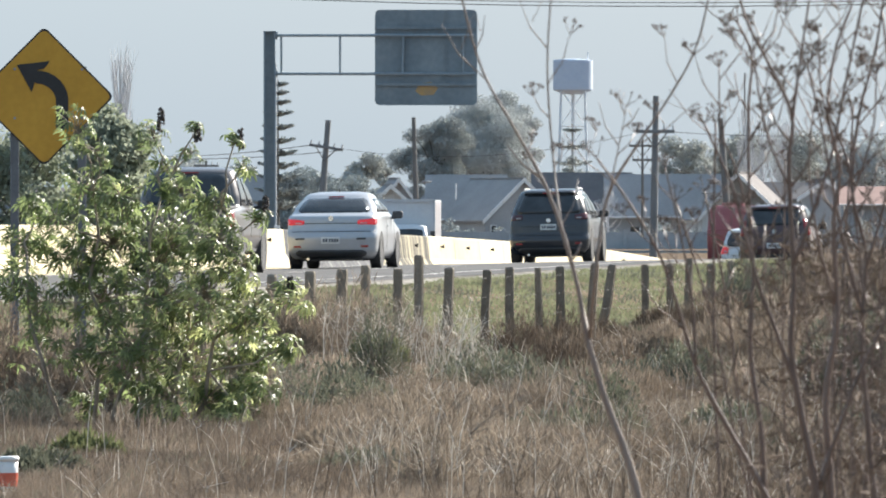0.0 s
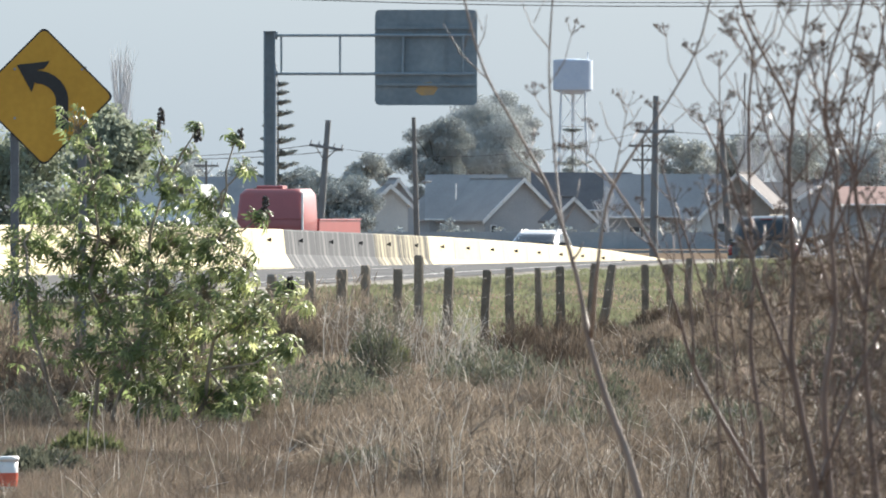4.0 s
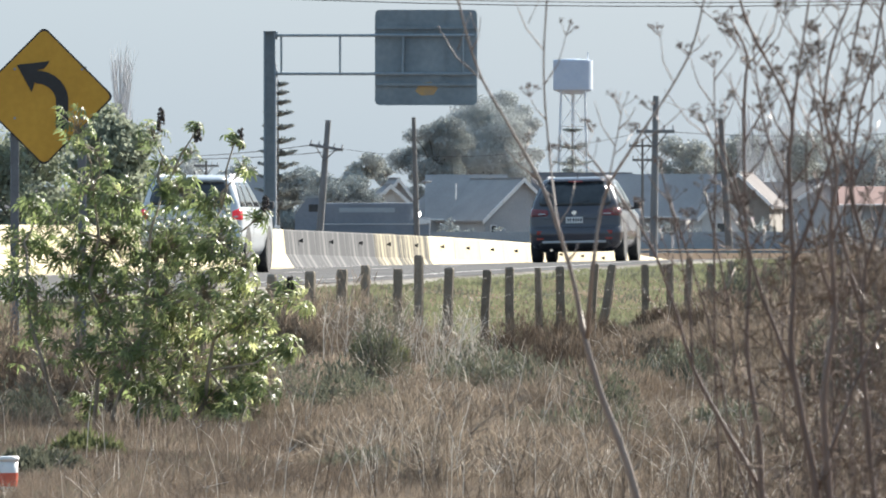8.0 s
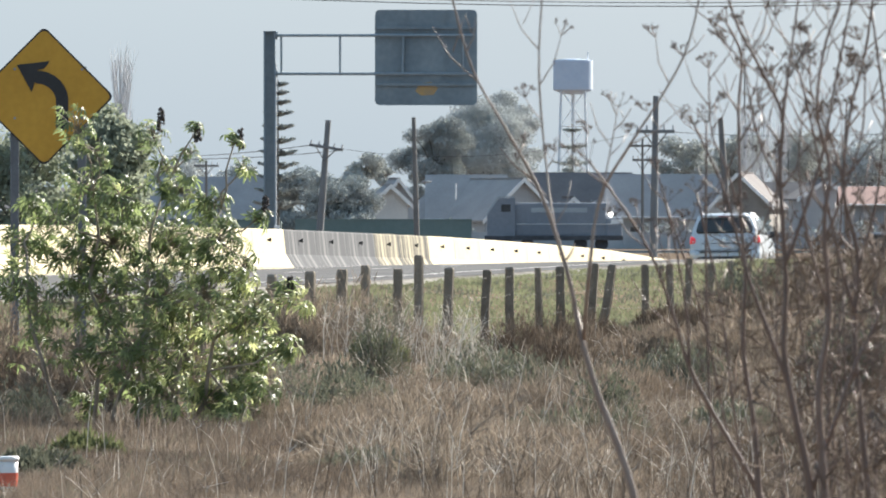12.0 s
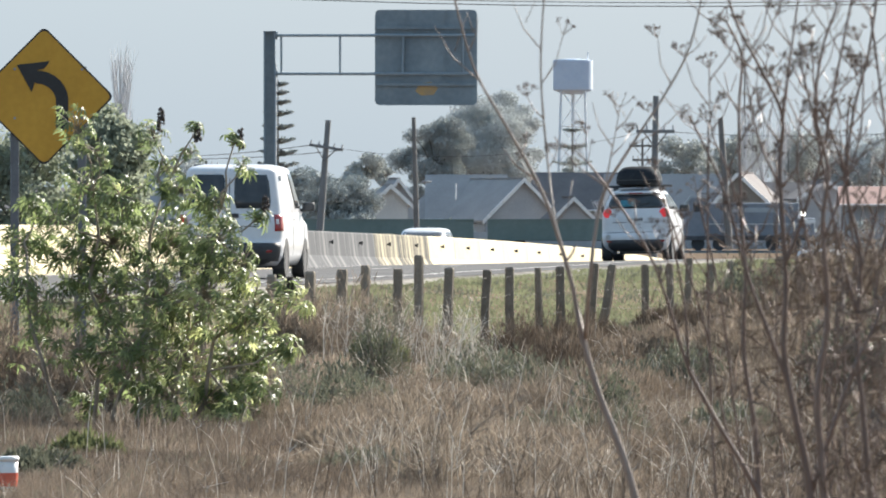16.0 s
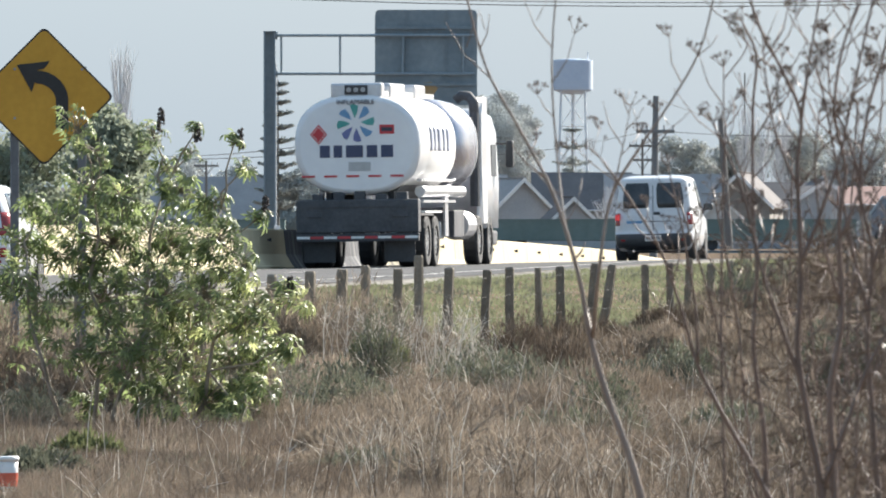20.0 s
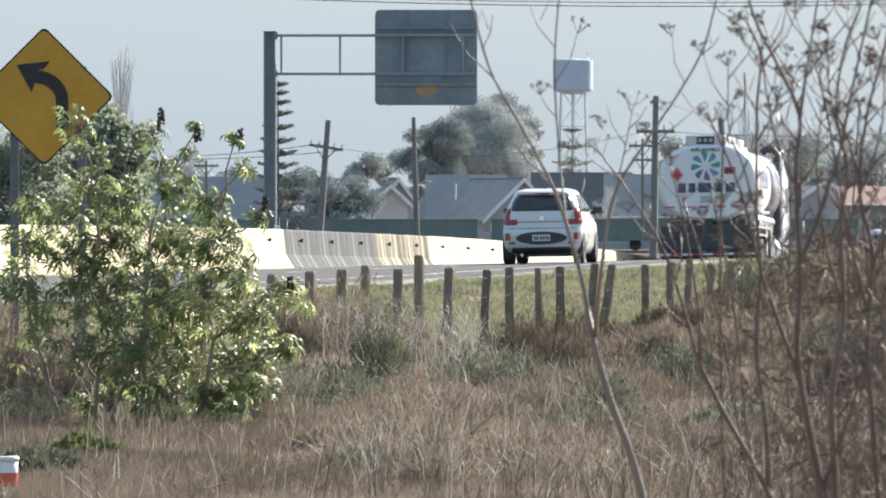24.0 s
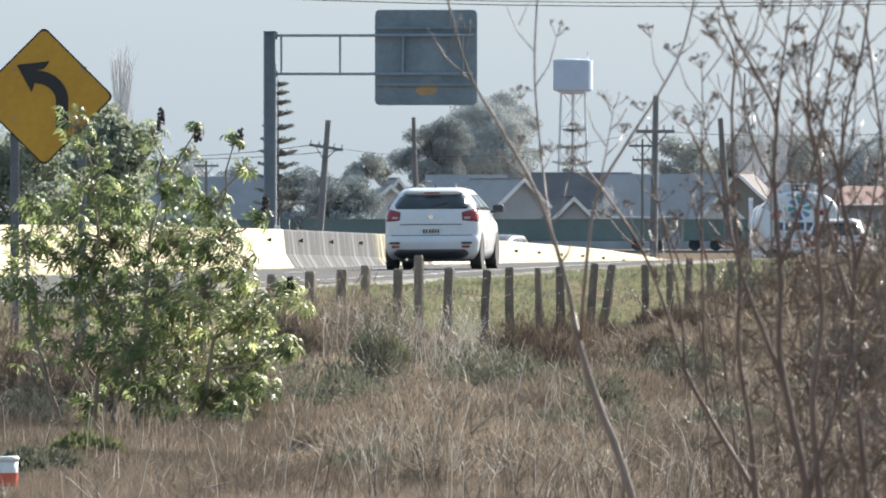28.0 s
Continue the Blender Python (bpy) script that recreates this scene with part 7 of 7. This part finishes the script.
# ---- tall dry fennel close to the camera ----
def curve_through(pts, steps=5):
    """A smooth line through a few points."""
    p = [Vector(q) for q in pts]
    p = [p[0] * 2 - p[1]] + p + [p[-1] * 2 - p[-2]]
    out = []
    for i in range(1, len(p) - 2):
        for k in range(steps):
            t = k / steps
            out.append(0.5 * (2 * p[i] + (p[i + 1] - p[i - 1]) * t + (2 * p[i - 1] - 5 * p[i] + 4 * p[i + 1] - p[i + 2]) * t * t
                              + (3 * p[i] - p[i - 1] - 3 * p[i + 1] + p[i + 2]) * t ** 3))
    return out + [p[-2]]


def umbel(p, d, size, parent, rg):
    """A flat-topped head: thin rays spread from the end of a twig, each with a small tuft of seeds."""
    s2 = Strands()
    d = (d.normalized() + Vector((0, 0, 0.8))).normalized()
    for k in range(rg.randint(5, 9)):
        w = (d + Vector((rg.gauss(0, 0.75), rg.gauss(0, 0.75), rg.gauss(0, 0.12)))).normalized()
        e = p + w * size * rg.uniform(0.75, 1.1)
        s2.tube([p, p.lerp(e, 0.5) + Vector((0, 0, -size * 0.05)), e], [0.0011, 0.0009, 0.0007], 3)
        for j in range(rg.randint(2, 5)):
            g = e + Vector((rg.gauss(0, 1), rg.gauss(0, 1), rg.gauss(0, 0.7))) * 0.0032
            s2.blob(g, 0.0021 * rg.uniform(0.7, 1.3), rg, 1.3)
    tagged(s2.make("umbel", FENSEED, parent), kind="stuff")


def fennel(main, r, branches, seed, label, side=(0.04, 0.14), from_u=0.55, count=6, heads=True, material=FENN):
    """A dry stalk through the points of main, with branches (points, radius, side twigs) and thin twigs that end in umbels."""
    rg = random.Random(seed)
    base = Vector(main[0])
    ob = empty("dry_fennel", Matrix.Translation(base), label, "dry plant", "dry fennel stalks")

    def limb(name, pts, r0, r1, twigs, u0):
        line = [q - base for q in curve_through(pts)]
        n = len(line)
        s2 = Strands()
        s2.tube(line, [r1 + (r0 - r1) * (1 - i / (n - 1)) ** 1.7 for i in range(n)], 7)
        stem = s2.make(name, material, ob, True)
        if heads:
            umbel(line[-1], line[-1] - line[-2], rg.uniform(0.028, 0.045), stem, rg)
        for k in range(twigs):
            i = min(n - 2, int((u0 + (0.97 - u0) * (k + rg.random() * 0.7) / max(1, twigs)) * n))
            a = line[i]
            d = (line[i + 1] - a).normalized()
            sg = 1 if (k + seed) % 2 else -1
            L = rg.uniform(*side)
            e = a + d * L * 0.75 + Vector((sg * L * rg.uniform(0.35, 0.75), rg.uniform(-0.05, 0.05), L * 0.2))
            rr = max(0.0016, (r0 + (r1 - r0) * i / n) * 0.45)
            s2 = Strands()
            s2.tube([a, a.lerp(e, 0.5) + Vector((sg * L * 0.07, 0, -L * 0.05)), e], [rr, rr * 0.8, rr * 0.55], 5)
            f = a.lerp(e, 0.55)
            g = f + Vector((-sg * L * rg.uniform(0.05, 0.3), rg.uniform(-0.03, 0.03), L * rg.uniform(0.3, 0.6)))
            fork = rg.random() < 0.6
            twig = s2.make("twig", material, ob, True)
            if rg.random() < 0.42:
                umbel(e, e - a + Vector((0, 0, 0.02)), rg.uniform(0.022, 0.040), twig, rg)
            if fork:
                s2 = Strands()
                s2.tube([f, g], [rr * 0.6, rr * 0.4], 4)
                twig = s2.make("twig", material, ob, True)
                if rg.random() < 0.3:
                    umbel(g, g - f + Vector((0, 0, 0.02)), rg.uniform(0.020, 0.034), twig, rg)

    limb("stalk", main, r * 1.15, 0.0025, count, from_u)
    for pts, rb, tw in branches:
        limb("branch", pts, rb * 0.8, rb * 0.35, tw, 0.35)
    return ob


FEN = []
FEN.append((fennel(((0.564, 27.50, -0.351), (0.507, 27.50, 0.261), (0.422, 27.50, 0.674), (0.347, 27.50, 0.886), (0.307, 27.50, 1.024), (0.282, 27.50, 1.149), (0.223, 27.50, 1.330), (0.142, 27.50, 1.480), (0.070, 27.50, 1.611), (0.014, 27.50, 1.811)), 0.0112,
    ((((0.320, 27.50, 0.986), (0.286, 27.61, 1.136), (0.252, 27.61, 1.261), (0.232, 27.72, 1.425), (0.219, 27.72, 1.614), (0.229, 27.72, 1.815)), 0.0055, 7),
     (((0.315, 27.50, 1.011), (0.326, 27.39, 1.162), (0.351, 27.39, 1.324), (0.414, 27.28, 1.438), (0.489, 27.28, 1.553), (0.543, 27.28, 1.658), (0.578, 27.28, 1.807)), 0.0062, 3),
     (((0.354, 27.39, 1.330), (0.375, 27.39, 1.436), (0.391, 27.39, 1.523)), 0.0030, 4)), 1, "tall forked pale dry fennel stalk with seed heads", count=5, material=FENPALE), 1.0))
FEN.append((fennel(((0.931, 26.40, -0.321), (0.799, 26.40, 0.423), (0.670, 26.40, 0.702), (0.589, 26.40, 0.843), (0.526, 26.40, 0.963), (0.487, 26.40, 1.089), (0.439, 26.40, 1.215), (0.367, 26.40, 1.329), (0.313, 26.40, 1.401)), 0.0075,
    ((((0.526, 26.40, 0.963), (0.518, 26.40, 1.095), (0.487, 26.40, 1.263), (0.457, 26.40, 1.383)), 0.0050, 3),), 2, "leaning dry fennel stalk with side branches", count=5), 0.9))
FEN.append((fennel(((0.755, 24.20, -0.229), (0.738, 24.20, 0.497), (0.719, 24.20, 0.752), (0.691, 24.20, 0.893), (0.669, 24.20, 1.025), (0.673, 24.20, 1.157), (0.662, 24.20, 1.377), (0.667, 24.20, 1.482), (0.625, 24.20, 1.575), (0.581, 24.20, 1.658), (0.551, 24.20, 1.751)), 0.0098,
    ((((0.667, 24.20, 1.471), (0.682, 24.20, 1.586), (0.705, 24.20, 1.751)), 0.0052, 4),
     (((0.682, 24.20, 0.948), (0.640, 24.20, 1.058), (0.603, 24.20, 1.157), (0.579, 24.20, 1.245), (0.551, 24.20, 1.344), (0.496, 24.20, 1.465)), 0.0070, 5),
     (((0.722, 24.20, 0.750), (0.763, 24.20, 0.871), (0.807, 24.20, 0.992), (0.854, 24.20, 1.091), (0.898, 24.20, 1.234)), 0.0072, 4),
     (((0.662, 24.20, 1.344), (0.623, 24.20, 1.432), (0.601, 24.20, 1.531), (0.592, 24.20, 1.608)), 0.0042, 5),
     (((0.671, 24.20, 1.190), (0.708, 24.20, 1.289), (0.746, 24.20, 1.410), (0.766, 24.20, 1.520), (0.810, 24.20, 1.740)), 0.0065, 7)), 3, "thick branching dry fennel stalk with spreading arms", count=6), 1.1))
FEN.append((fennel(((0.927, 25.30, -0.253), (0.898, 25.30, 0.460), (0.869, 25.30, 0.736), (0.856, 25.30, 0.886), (0.844, 25.30, 1.035), (0.851, 25.30, 1.208), (0.823, 25.30, 1.340), (0.837, 25.30, 1.495), (0.869, 25.30, 1.622), (0.892, 25.30, 1.783)), 0.0085,
    ((((0.846, 25.30, 1.081), (0.812, 25.30, 1.208), (0.783, 25.30, 1.346), (0.754, 25.30, 1.495), (0.731, 25.30, 1.587)), 0.0060, 6),
     (((0.828, 25.30, 1.346), (0.795, 25.30, 1.449), (0.760, 25.30, 1.530), (0.754, 25.30, 1.656)), 0.0045, 6),
     (((0.851, 25.30, 1.173), (0.888, 25.30, 1.311), (0.910, 25.30, 1.495)), 0.0055, 5)), 4, "thick branching dry fennel stalk with many seed heads", count=7), 1.15))
FEN.append((fennel(((0.739, 26.40, -0.297), (0.694, 26.40, 0.423), (0.673, 26.40, 0.702), (0.665, 26.40, 0.831), (0.641, 26.40, 0.999), (0.646, 26.40, 1.167), (0.637, 26.40, 1.275), (0.632, 26.40, 1.503), (0.638, 26.40, 1.623), (0.607, 26.40, 1.695)), 0.0085,
    ((((0.641, 26.40, 1.263), (0.607, 26.40, 1.383), (0.574, 26.40, 1.467), (0.569, 26.40, 1.599)), 0.0040, 5),
     (((0.635, 26.40, 1.443), (0.673, 26.40, 1.515), (0.694, 26.40, 1.623)), 0.0034, 4)), 5, "slender branching dry fennel stalk with seed heads", count=6), 1.2))
FEN.append((fennel(((0.788, 24.20, -0.207), (0.763, 24.20, 0.497), (0.746, 24.20, 0.752), (0.735, 24.20, 0.937), (0.755, 24.20, 1.091), (0.746, 24.20, 1.267), (0.757, 24.20, 1.377), (0.733, 24.20, 1.487), (0.746, 24.20, 1.608), (0.777, 24.20, 1.696)), 0.0095,
    ((((0.752, 24.20, 1.113), (0.717, 24.20, 1.234), (0.697, 24.20, 1.377), (0.704, 24.20, 1.487)), 0.0048, 6),
     (((0.746, 24.20, 1.234), (0.788, 24.20, 1.344), (0.821, 24.20, 1.454), (0.827, 24.20, 1.575)), 0.0046, 7)), 6, "branching dry fennel stalk with many seed heads", count=7), 1.2))

frng = random.Random(99)
for i in range(11):
    yy = frng.uniform(24, 33)
    b0 = Vector((frng.uniform(0.026, 0.037) * yy, yy, -0.36))
    t0 = Vector((b0.x + frng.uniform(-0.011, 0.008) * yy, yy, 1.31 + frng.uniform(-0.004, 0.016) * yy))
    bend = frng.uniform(-0.05, 0.05)
    main = [b0.lerp(t0, u) + Vector((bend * math.sin(3.1 * u) + frng.uniform(-0.012, 0.012), 0, 0)) for u in (0, 0.25, 0.5, 0.7, 0.85, 1.0)]
    FEN.append((fennel(main, frng.uniform(0.003, 0.0048), (), 50 + i, "dry fennel stalk in the thicket by the camera", side=(0.06, 0.2), from_u=0.5, count=4), frng.uniform(0.9, 1.3)))

# lower brown growth in the thicket
for i in range(15):
    yy = frng.uniform(24, 34)
    b0 = Vector((frng.uniform(0.024, 0.038) * yy, yy, -0.36))
    t0 = b0 + Vector((frng.uniform(-0.009, 0.007) * yy, 0, 1.67 + frng.uniform(-0.014, 0.002) * yy))
    bend = frng.uniform(-0.06, 0.06)
    main = [b0.lerp(t0, u) + Vector((bend * math.sin(3.1 * u) + frng.uniform(-0.015, 0.015), 0, 0)) for u in (0, 0.3, 0.6, 0.8, 1.0)]
    FEN.append((fennel(main, frng.uniform(0.0022, 0.0042), (), 80 + i, "short dry fennel stalk in the thicket by the camera", side=(0.06, 0.20), from_u=0.3, count=8), frng.uniform(0.8, 1.2)))


# fine dry tangle hanging in the thicket
tg = np.random.default_rng(61)
n = 5200
y = tg.uniform(24, 34, n)
u = 0.0212 + 0.0170 * tg.uniform(0, 1, n) ** 0.6
h = tg.uniform(0, 1, n) ** 0.75
keep = (np.sin(u * 900 + y) * np.sin(h * 9 + y * 1.7 + u * 400) > -0.35)
y, u, h = y[keep], u[keep], h[keep]
q = np.stack([u * y, y, -0.35 + h * (1.66 - 0.0026 * y)], 1)
k = len(q)
v, f = cards(q, tg.uniform(0.03, 0.11, k), tg.uniform(0.0022, 0.0050, k), tg.normal(size=(k, 3)) + np.array([0, 0, 0.6]), tg)
tagged(stuff_mesh("dry_tangle", v, f, TANGLE), "fine brown dry twigs and leaf shreds in the thicket", "dry plant", kind="stuff")


# ---- everything that moves ----
def lane_rows(knots, n, away=28.0, swing=0.0, yaw=0.0):
    """Rows along the near carriageway for (seconds, Y of the rear end), straight on before and after."""
    (ta, ya), (tb, yb) = knots[0], knots[1]
    (tc, yc), (td, yd) = knots[-2], knots[-1]
    def place(t):
        if t < ta:
            return ya + (yb - ya) / (tb - ta) * (t - ta)
        if t > td:
            return yd + max((yd - yc) / (td - tc), away) * (t - td)
        return float(np.interp(t, [k[0] for k in knots], [k[1] for k in knots]))
    times = sorted({round(k * 0.5, 2) for k in range(57)})
    rows = []
    for t in times:
        y = place(t)
        z0, z1 = float(road_z(n, y)), float(road_z(n, y + 3.0))
        roll = math.degrees(math.atan2(float(road_z(n - 0.7, y)) - float(road_z(n + 0.7, y)), 1.4))
        turn = -math.degrees(math.atan(float(lane_x(y + 2.0) - lane_x(y - 1.0)) / 3.0)) + swing * float(ramp(y, 285, 335)) + yaw
        rows.append((t, pose(float(lane_x(y)) + n, y, z0, math.degrees(math.atan((z1 - z0) / 3.0)), roll, turn)))
    return rows


def onc_rows(knots, turn=0.0, sink=(0.0, 0.0, 28.0, 0.0)):
    """Rows for oncoming traffic: (seconds, Y of the front end, X)."""
    rows = []
    T = [k[0] for k in knots]
    for i in range(57):
        t = i * 0.5
        def place(s):
            if s <= T[0]:
                a, b = knots[0], knots[1]
            elif s >= T[-1]:
                a, b = knots[-2], knots[-1]
            else:
                j = max(k for k in range(len(T) - 1) if T[k] <= s)
                a, b = knots[j], knots[j + 1]
            u = (s - a[0]) / (b[0] - a[0])
            return Vector((a[2] + (b[2] - a[2]) * u, a[1] + (b[1] - a[1]) * u, 0))
        p, q = place(t), place(t + 0.3)
        d = q - p
        z = float(onc_z(p.y)) - float(np.interp(t, sink[::2], sink[1::2]))
        rows.append((t, pose(p.x, p.y, z, 0, 0, math.degrees(math.atan2(-d.x, d.y)) + turn)))
    return rows


def motions():
    walk(black_hatch, lane_rows([(0.0, 277.42), (0.7, 304.7), (1.4, 328.68), (2.1, 349.36)], 2.4))
    walk(sedan, lane_rows([(0.0, 241.89), (0.56, 260.1), (1.12, 277.7), (1.68, 296.23), (2.24, 312.73), (2.8, 328.57)], 2.0))
    walk(pickup, lane_rows([(0.0, 220.33), (0.7, 241.6), (1.4, 262.7), (2.1, 283.0), (2.8, 302.61), (3.5, 320.87)], 2.0))
    walk(dark_suv, lane_rows([(0.0, 304.59), (0.47, 315.37), (0.93, 326.15), (1.4, 336.93)], 5.0))
    walk(far_white, lane_rows([(0.0, 331.1), (1.0, 354.2)], 2.0))
    walk(brown_suv, lane_rows([(5.5, 193.9), (6.3, 215.0), (7.1, 236.5), (7.9, 258.4), (8.7, 280.8), (9.5, 303.49)], 4.7))
    walk(white_suv, lane_rows([(8.0, 221.76), (8.88, 247.72), (9.76, 272.8), (10.64, 295.68), (11.52, 315.26), (12.4, 330.22)], 2.0))
    walk(small_hatch, lane_rows([(14.5, 229.57), (15.0, 244.64), (15.5, 259.05), (16.0, 272.91), (16.5, 286.11), (17.0, 298.76)], 4.8))
    walk(van, lane_rows([(14.5, 181.3), (15.9, 204.35), (17.3, 228.58), (18.7, 253.11), (20.1, 278.63), (21.5, 305.25)], 4.8))
    walk(tanker, lane_rows([(18.6, 219.6), (19.88, 243.2), (21.16, 267.3), (22.44, 291.0), (23.5, 311.0), (24.0, 318.0), (24.5, 325.0), (25.0, 332.0), (25.5, 342.5), (26.0, 355.0), (28.0, 390.0)], 2.1, 9.0, 2.5, -0.7))
    walk(kia, lane_rows([(21.5, 204.27), (22.8, 229.13), (24.1, 253.99), (25.4, 278.3), (26.7, 301.29), (28.0, 322.19)], 5.0))
    walk(baleno, lane_rows([(26.8, 199.2), (27.04, 205.8), (27.28, 212.5), (27.52, 219.2), (27.76, 226.0), (28.0, 232.9)], 5.0))
    # oncoming traffic
    walk(box_truck, onc_rows([(0.0, 391.6, -1.406), (1.4, 360.8, -3.067), (2.1, 345.4, -4.208), (2.8, 330, -5.340), (3.5, 314.6, -6.421), (5.5, 272.8, -9.226), (6.1, 259.6, -12.7)], sink=(0.0, 0.30, 2.0, 0.0)))
    walk(red_truck, onc_rows([(0.0, 500.5, 11.739), (1.4, 467.5, 6.184), (2.1, 452.1, 3.000), (2.8, 436.7, 0.258), (3.5, 421.3, -3.236)]))
    walk(onc_a, onc_rows([(2.5, 467.5, 15.215), (4.3, 401.5, 1.204), (5.5, 363, -3.366), (7.5, 319, -8.033)]))
    walk(onc_b, onc_rows([(12.0, 456.5, 26.270), (13.0, 422.4, 11.827), (14.0, 387.2, 0.546), (15.0, 363, -3.119), (15.7, 345.4, -5.401)]))
    walk(onc_c, onc_rows([(12.5, 495, 34.110), (14.0, 446.6, 14.129), (15.0, 418, 3.154), (16.0, 392.7, -0.375), (16.4, 382.8, -1.636), (17.2, 363, -3.845)]))
    walk(onc_d, onc_rows([(14.0, 590.0, 46.0), (16.6, 505.0, 15.0), (17.4, 482.0, 10.55), (17.8, 471.0, 10.0), (18.6, 452.0, 9.4), (28.0, 300.0, 4.0)], sink=(0.0, 0.75, 17.6, 0.75, 18.3, 2.0, 28.0, 2.0)))
    walk(onc_e, onc_rows([(25.0, 462, 29.736), (27.0, 412.5, 11.550), (28.0, 387.2, 2.130)], sink=(0.0, 0.22, 28.0, 0.22)))
    # wheels turning on their axles
    for ob in (black_hatch, sedan, pickup, dark_suv, far_white, brown_suv, white_suv, small_hatch, van, tanker, kia, baleno, box_truck, red_truck, onc_a, onc_b, onc_c, onc_d, onc_e):
        for w in [c for c in ob.children if c.name.split(".")[0] == "wheel"]:
            m = w.matrix_basis.copy()
            sg = -1 if m.translation.x > 0 else 1
            walk(w, [(i * 0.5, m @ pose(0, 0, 0, 0, 0, sg * 80.0 * i)) for i in range(57)])
    # goods train creeping past the houses
    v = 3.612
    def rail(x0):
        return [(t, pose(x0 + v * t, TRACK_Y, TRK + 0.24)) for t in (0.0, 7.0, 14.0, 21.0, 28.0)]
    x = -35.020
    walk(loco, rail(x))
    for k, wg in enumerate([wagon] + [copy_thing(wagon, Matrix.Identity(4)) for k in range(7)]):
        walk(wg, rail(x - 5.2 - 1.0 - 6.6 - 14.3 * k))
    # stalks bending in the wind
    wind = ((0, 6), (0.5, 12), (1.0, 6), (1.5, -9), (2.0, -15), (3.0, -8), (3.5, -2), (4.5, 18), (5.5, 38), (6.0, 36), (6.5, 14), (7.5, 9), (8.0, 4), (9.0, -3), (10.0, -18), (10.5, -9), (11.5, -6),
            (12.5, 0), (14.5, -5), (15.5, 9), (16.0, -2), (17.0, -3), (18.0, 16), (19.0, 28), (20.0, 12), (21.0, 4), (21.5, 1), (22.5, 8), (23.5, 4), (24.0, 13), (25.0, 7), (26.0, 18), (26.5, 20), (27.0, 1), (28.0, -8))
    for i, (ob, k) in enumerate(FEN):
        at = ob.matrix_basis.translation.copy()
        walk(ob, [(t, Matrix.Translation(at) @ pose(0, 0, 0, 0.35 * k * math.sin(t * 1.3 + i), math.degrees(d * k * 1.15 / 1000.0) + 0.12 * math.sin(t * 2.1 + i * 1.7), 0)) for t, d in wind])


motions()
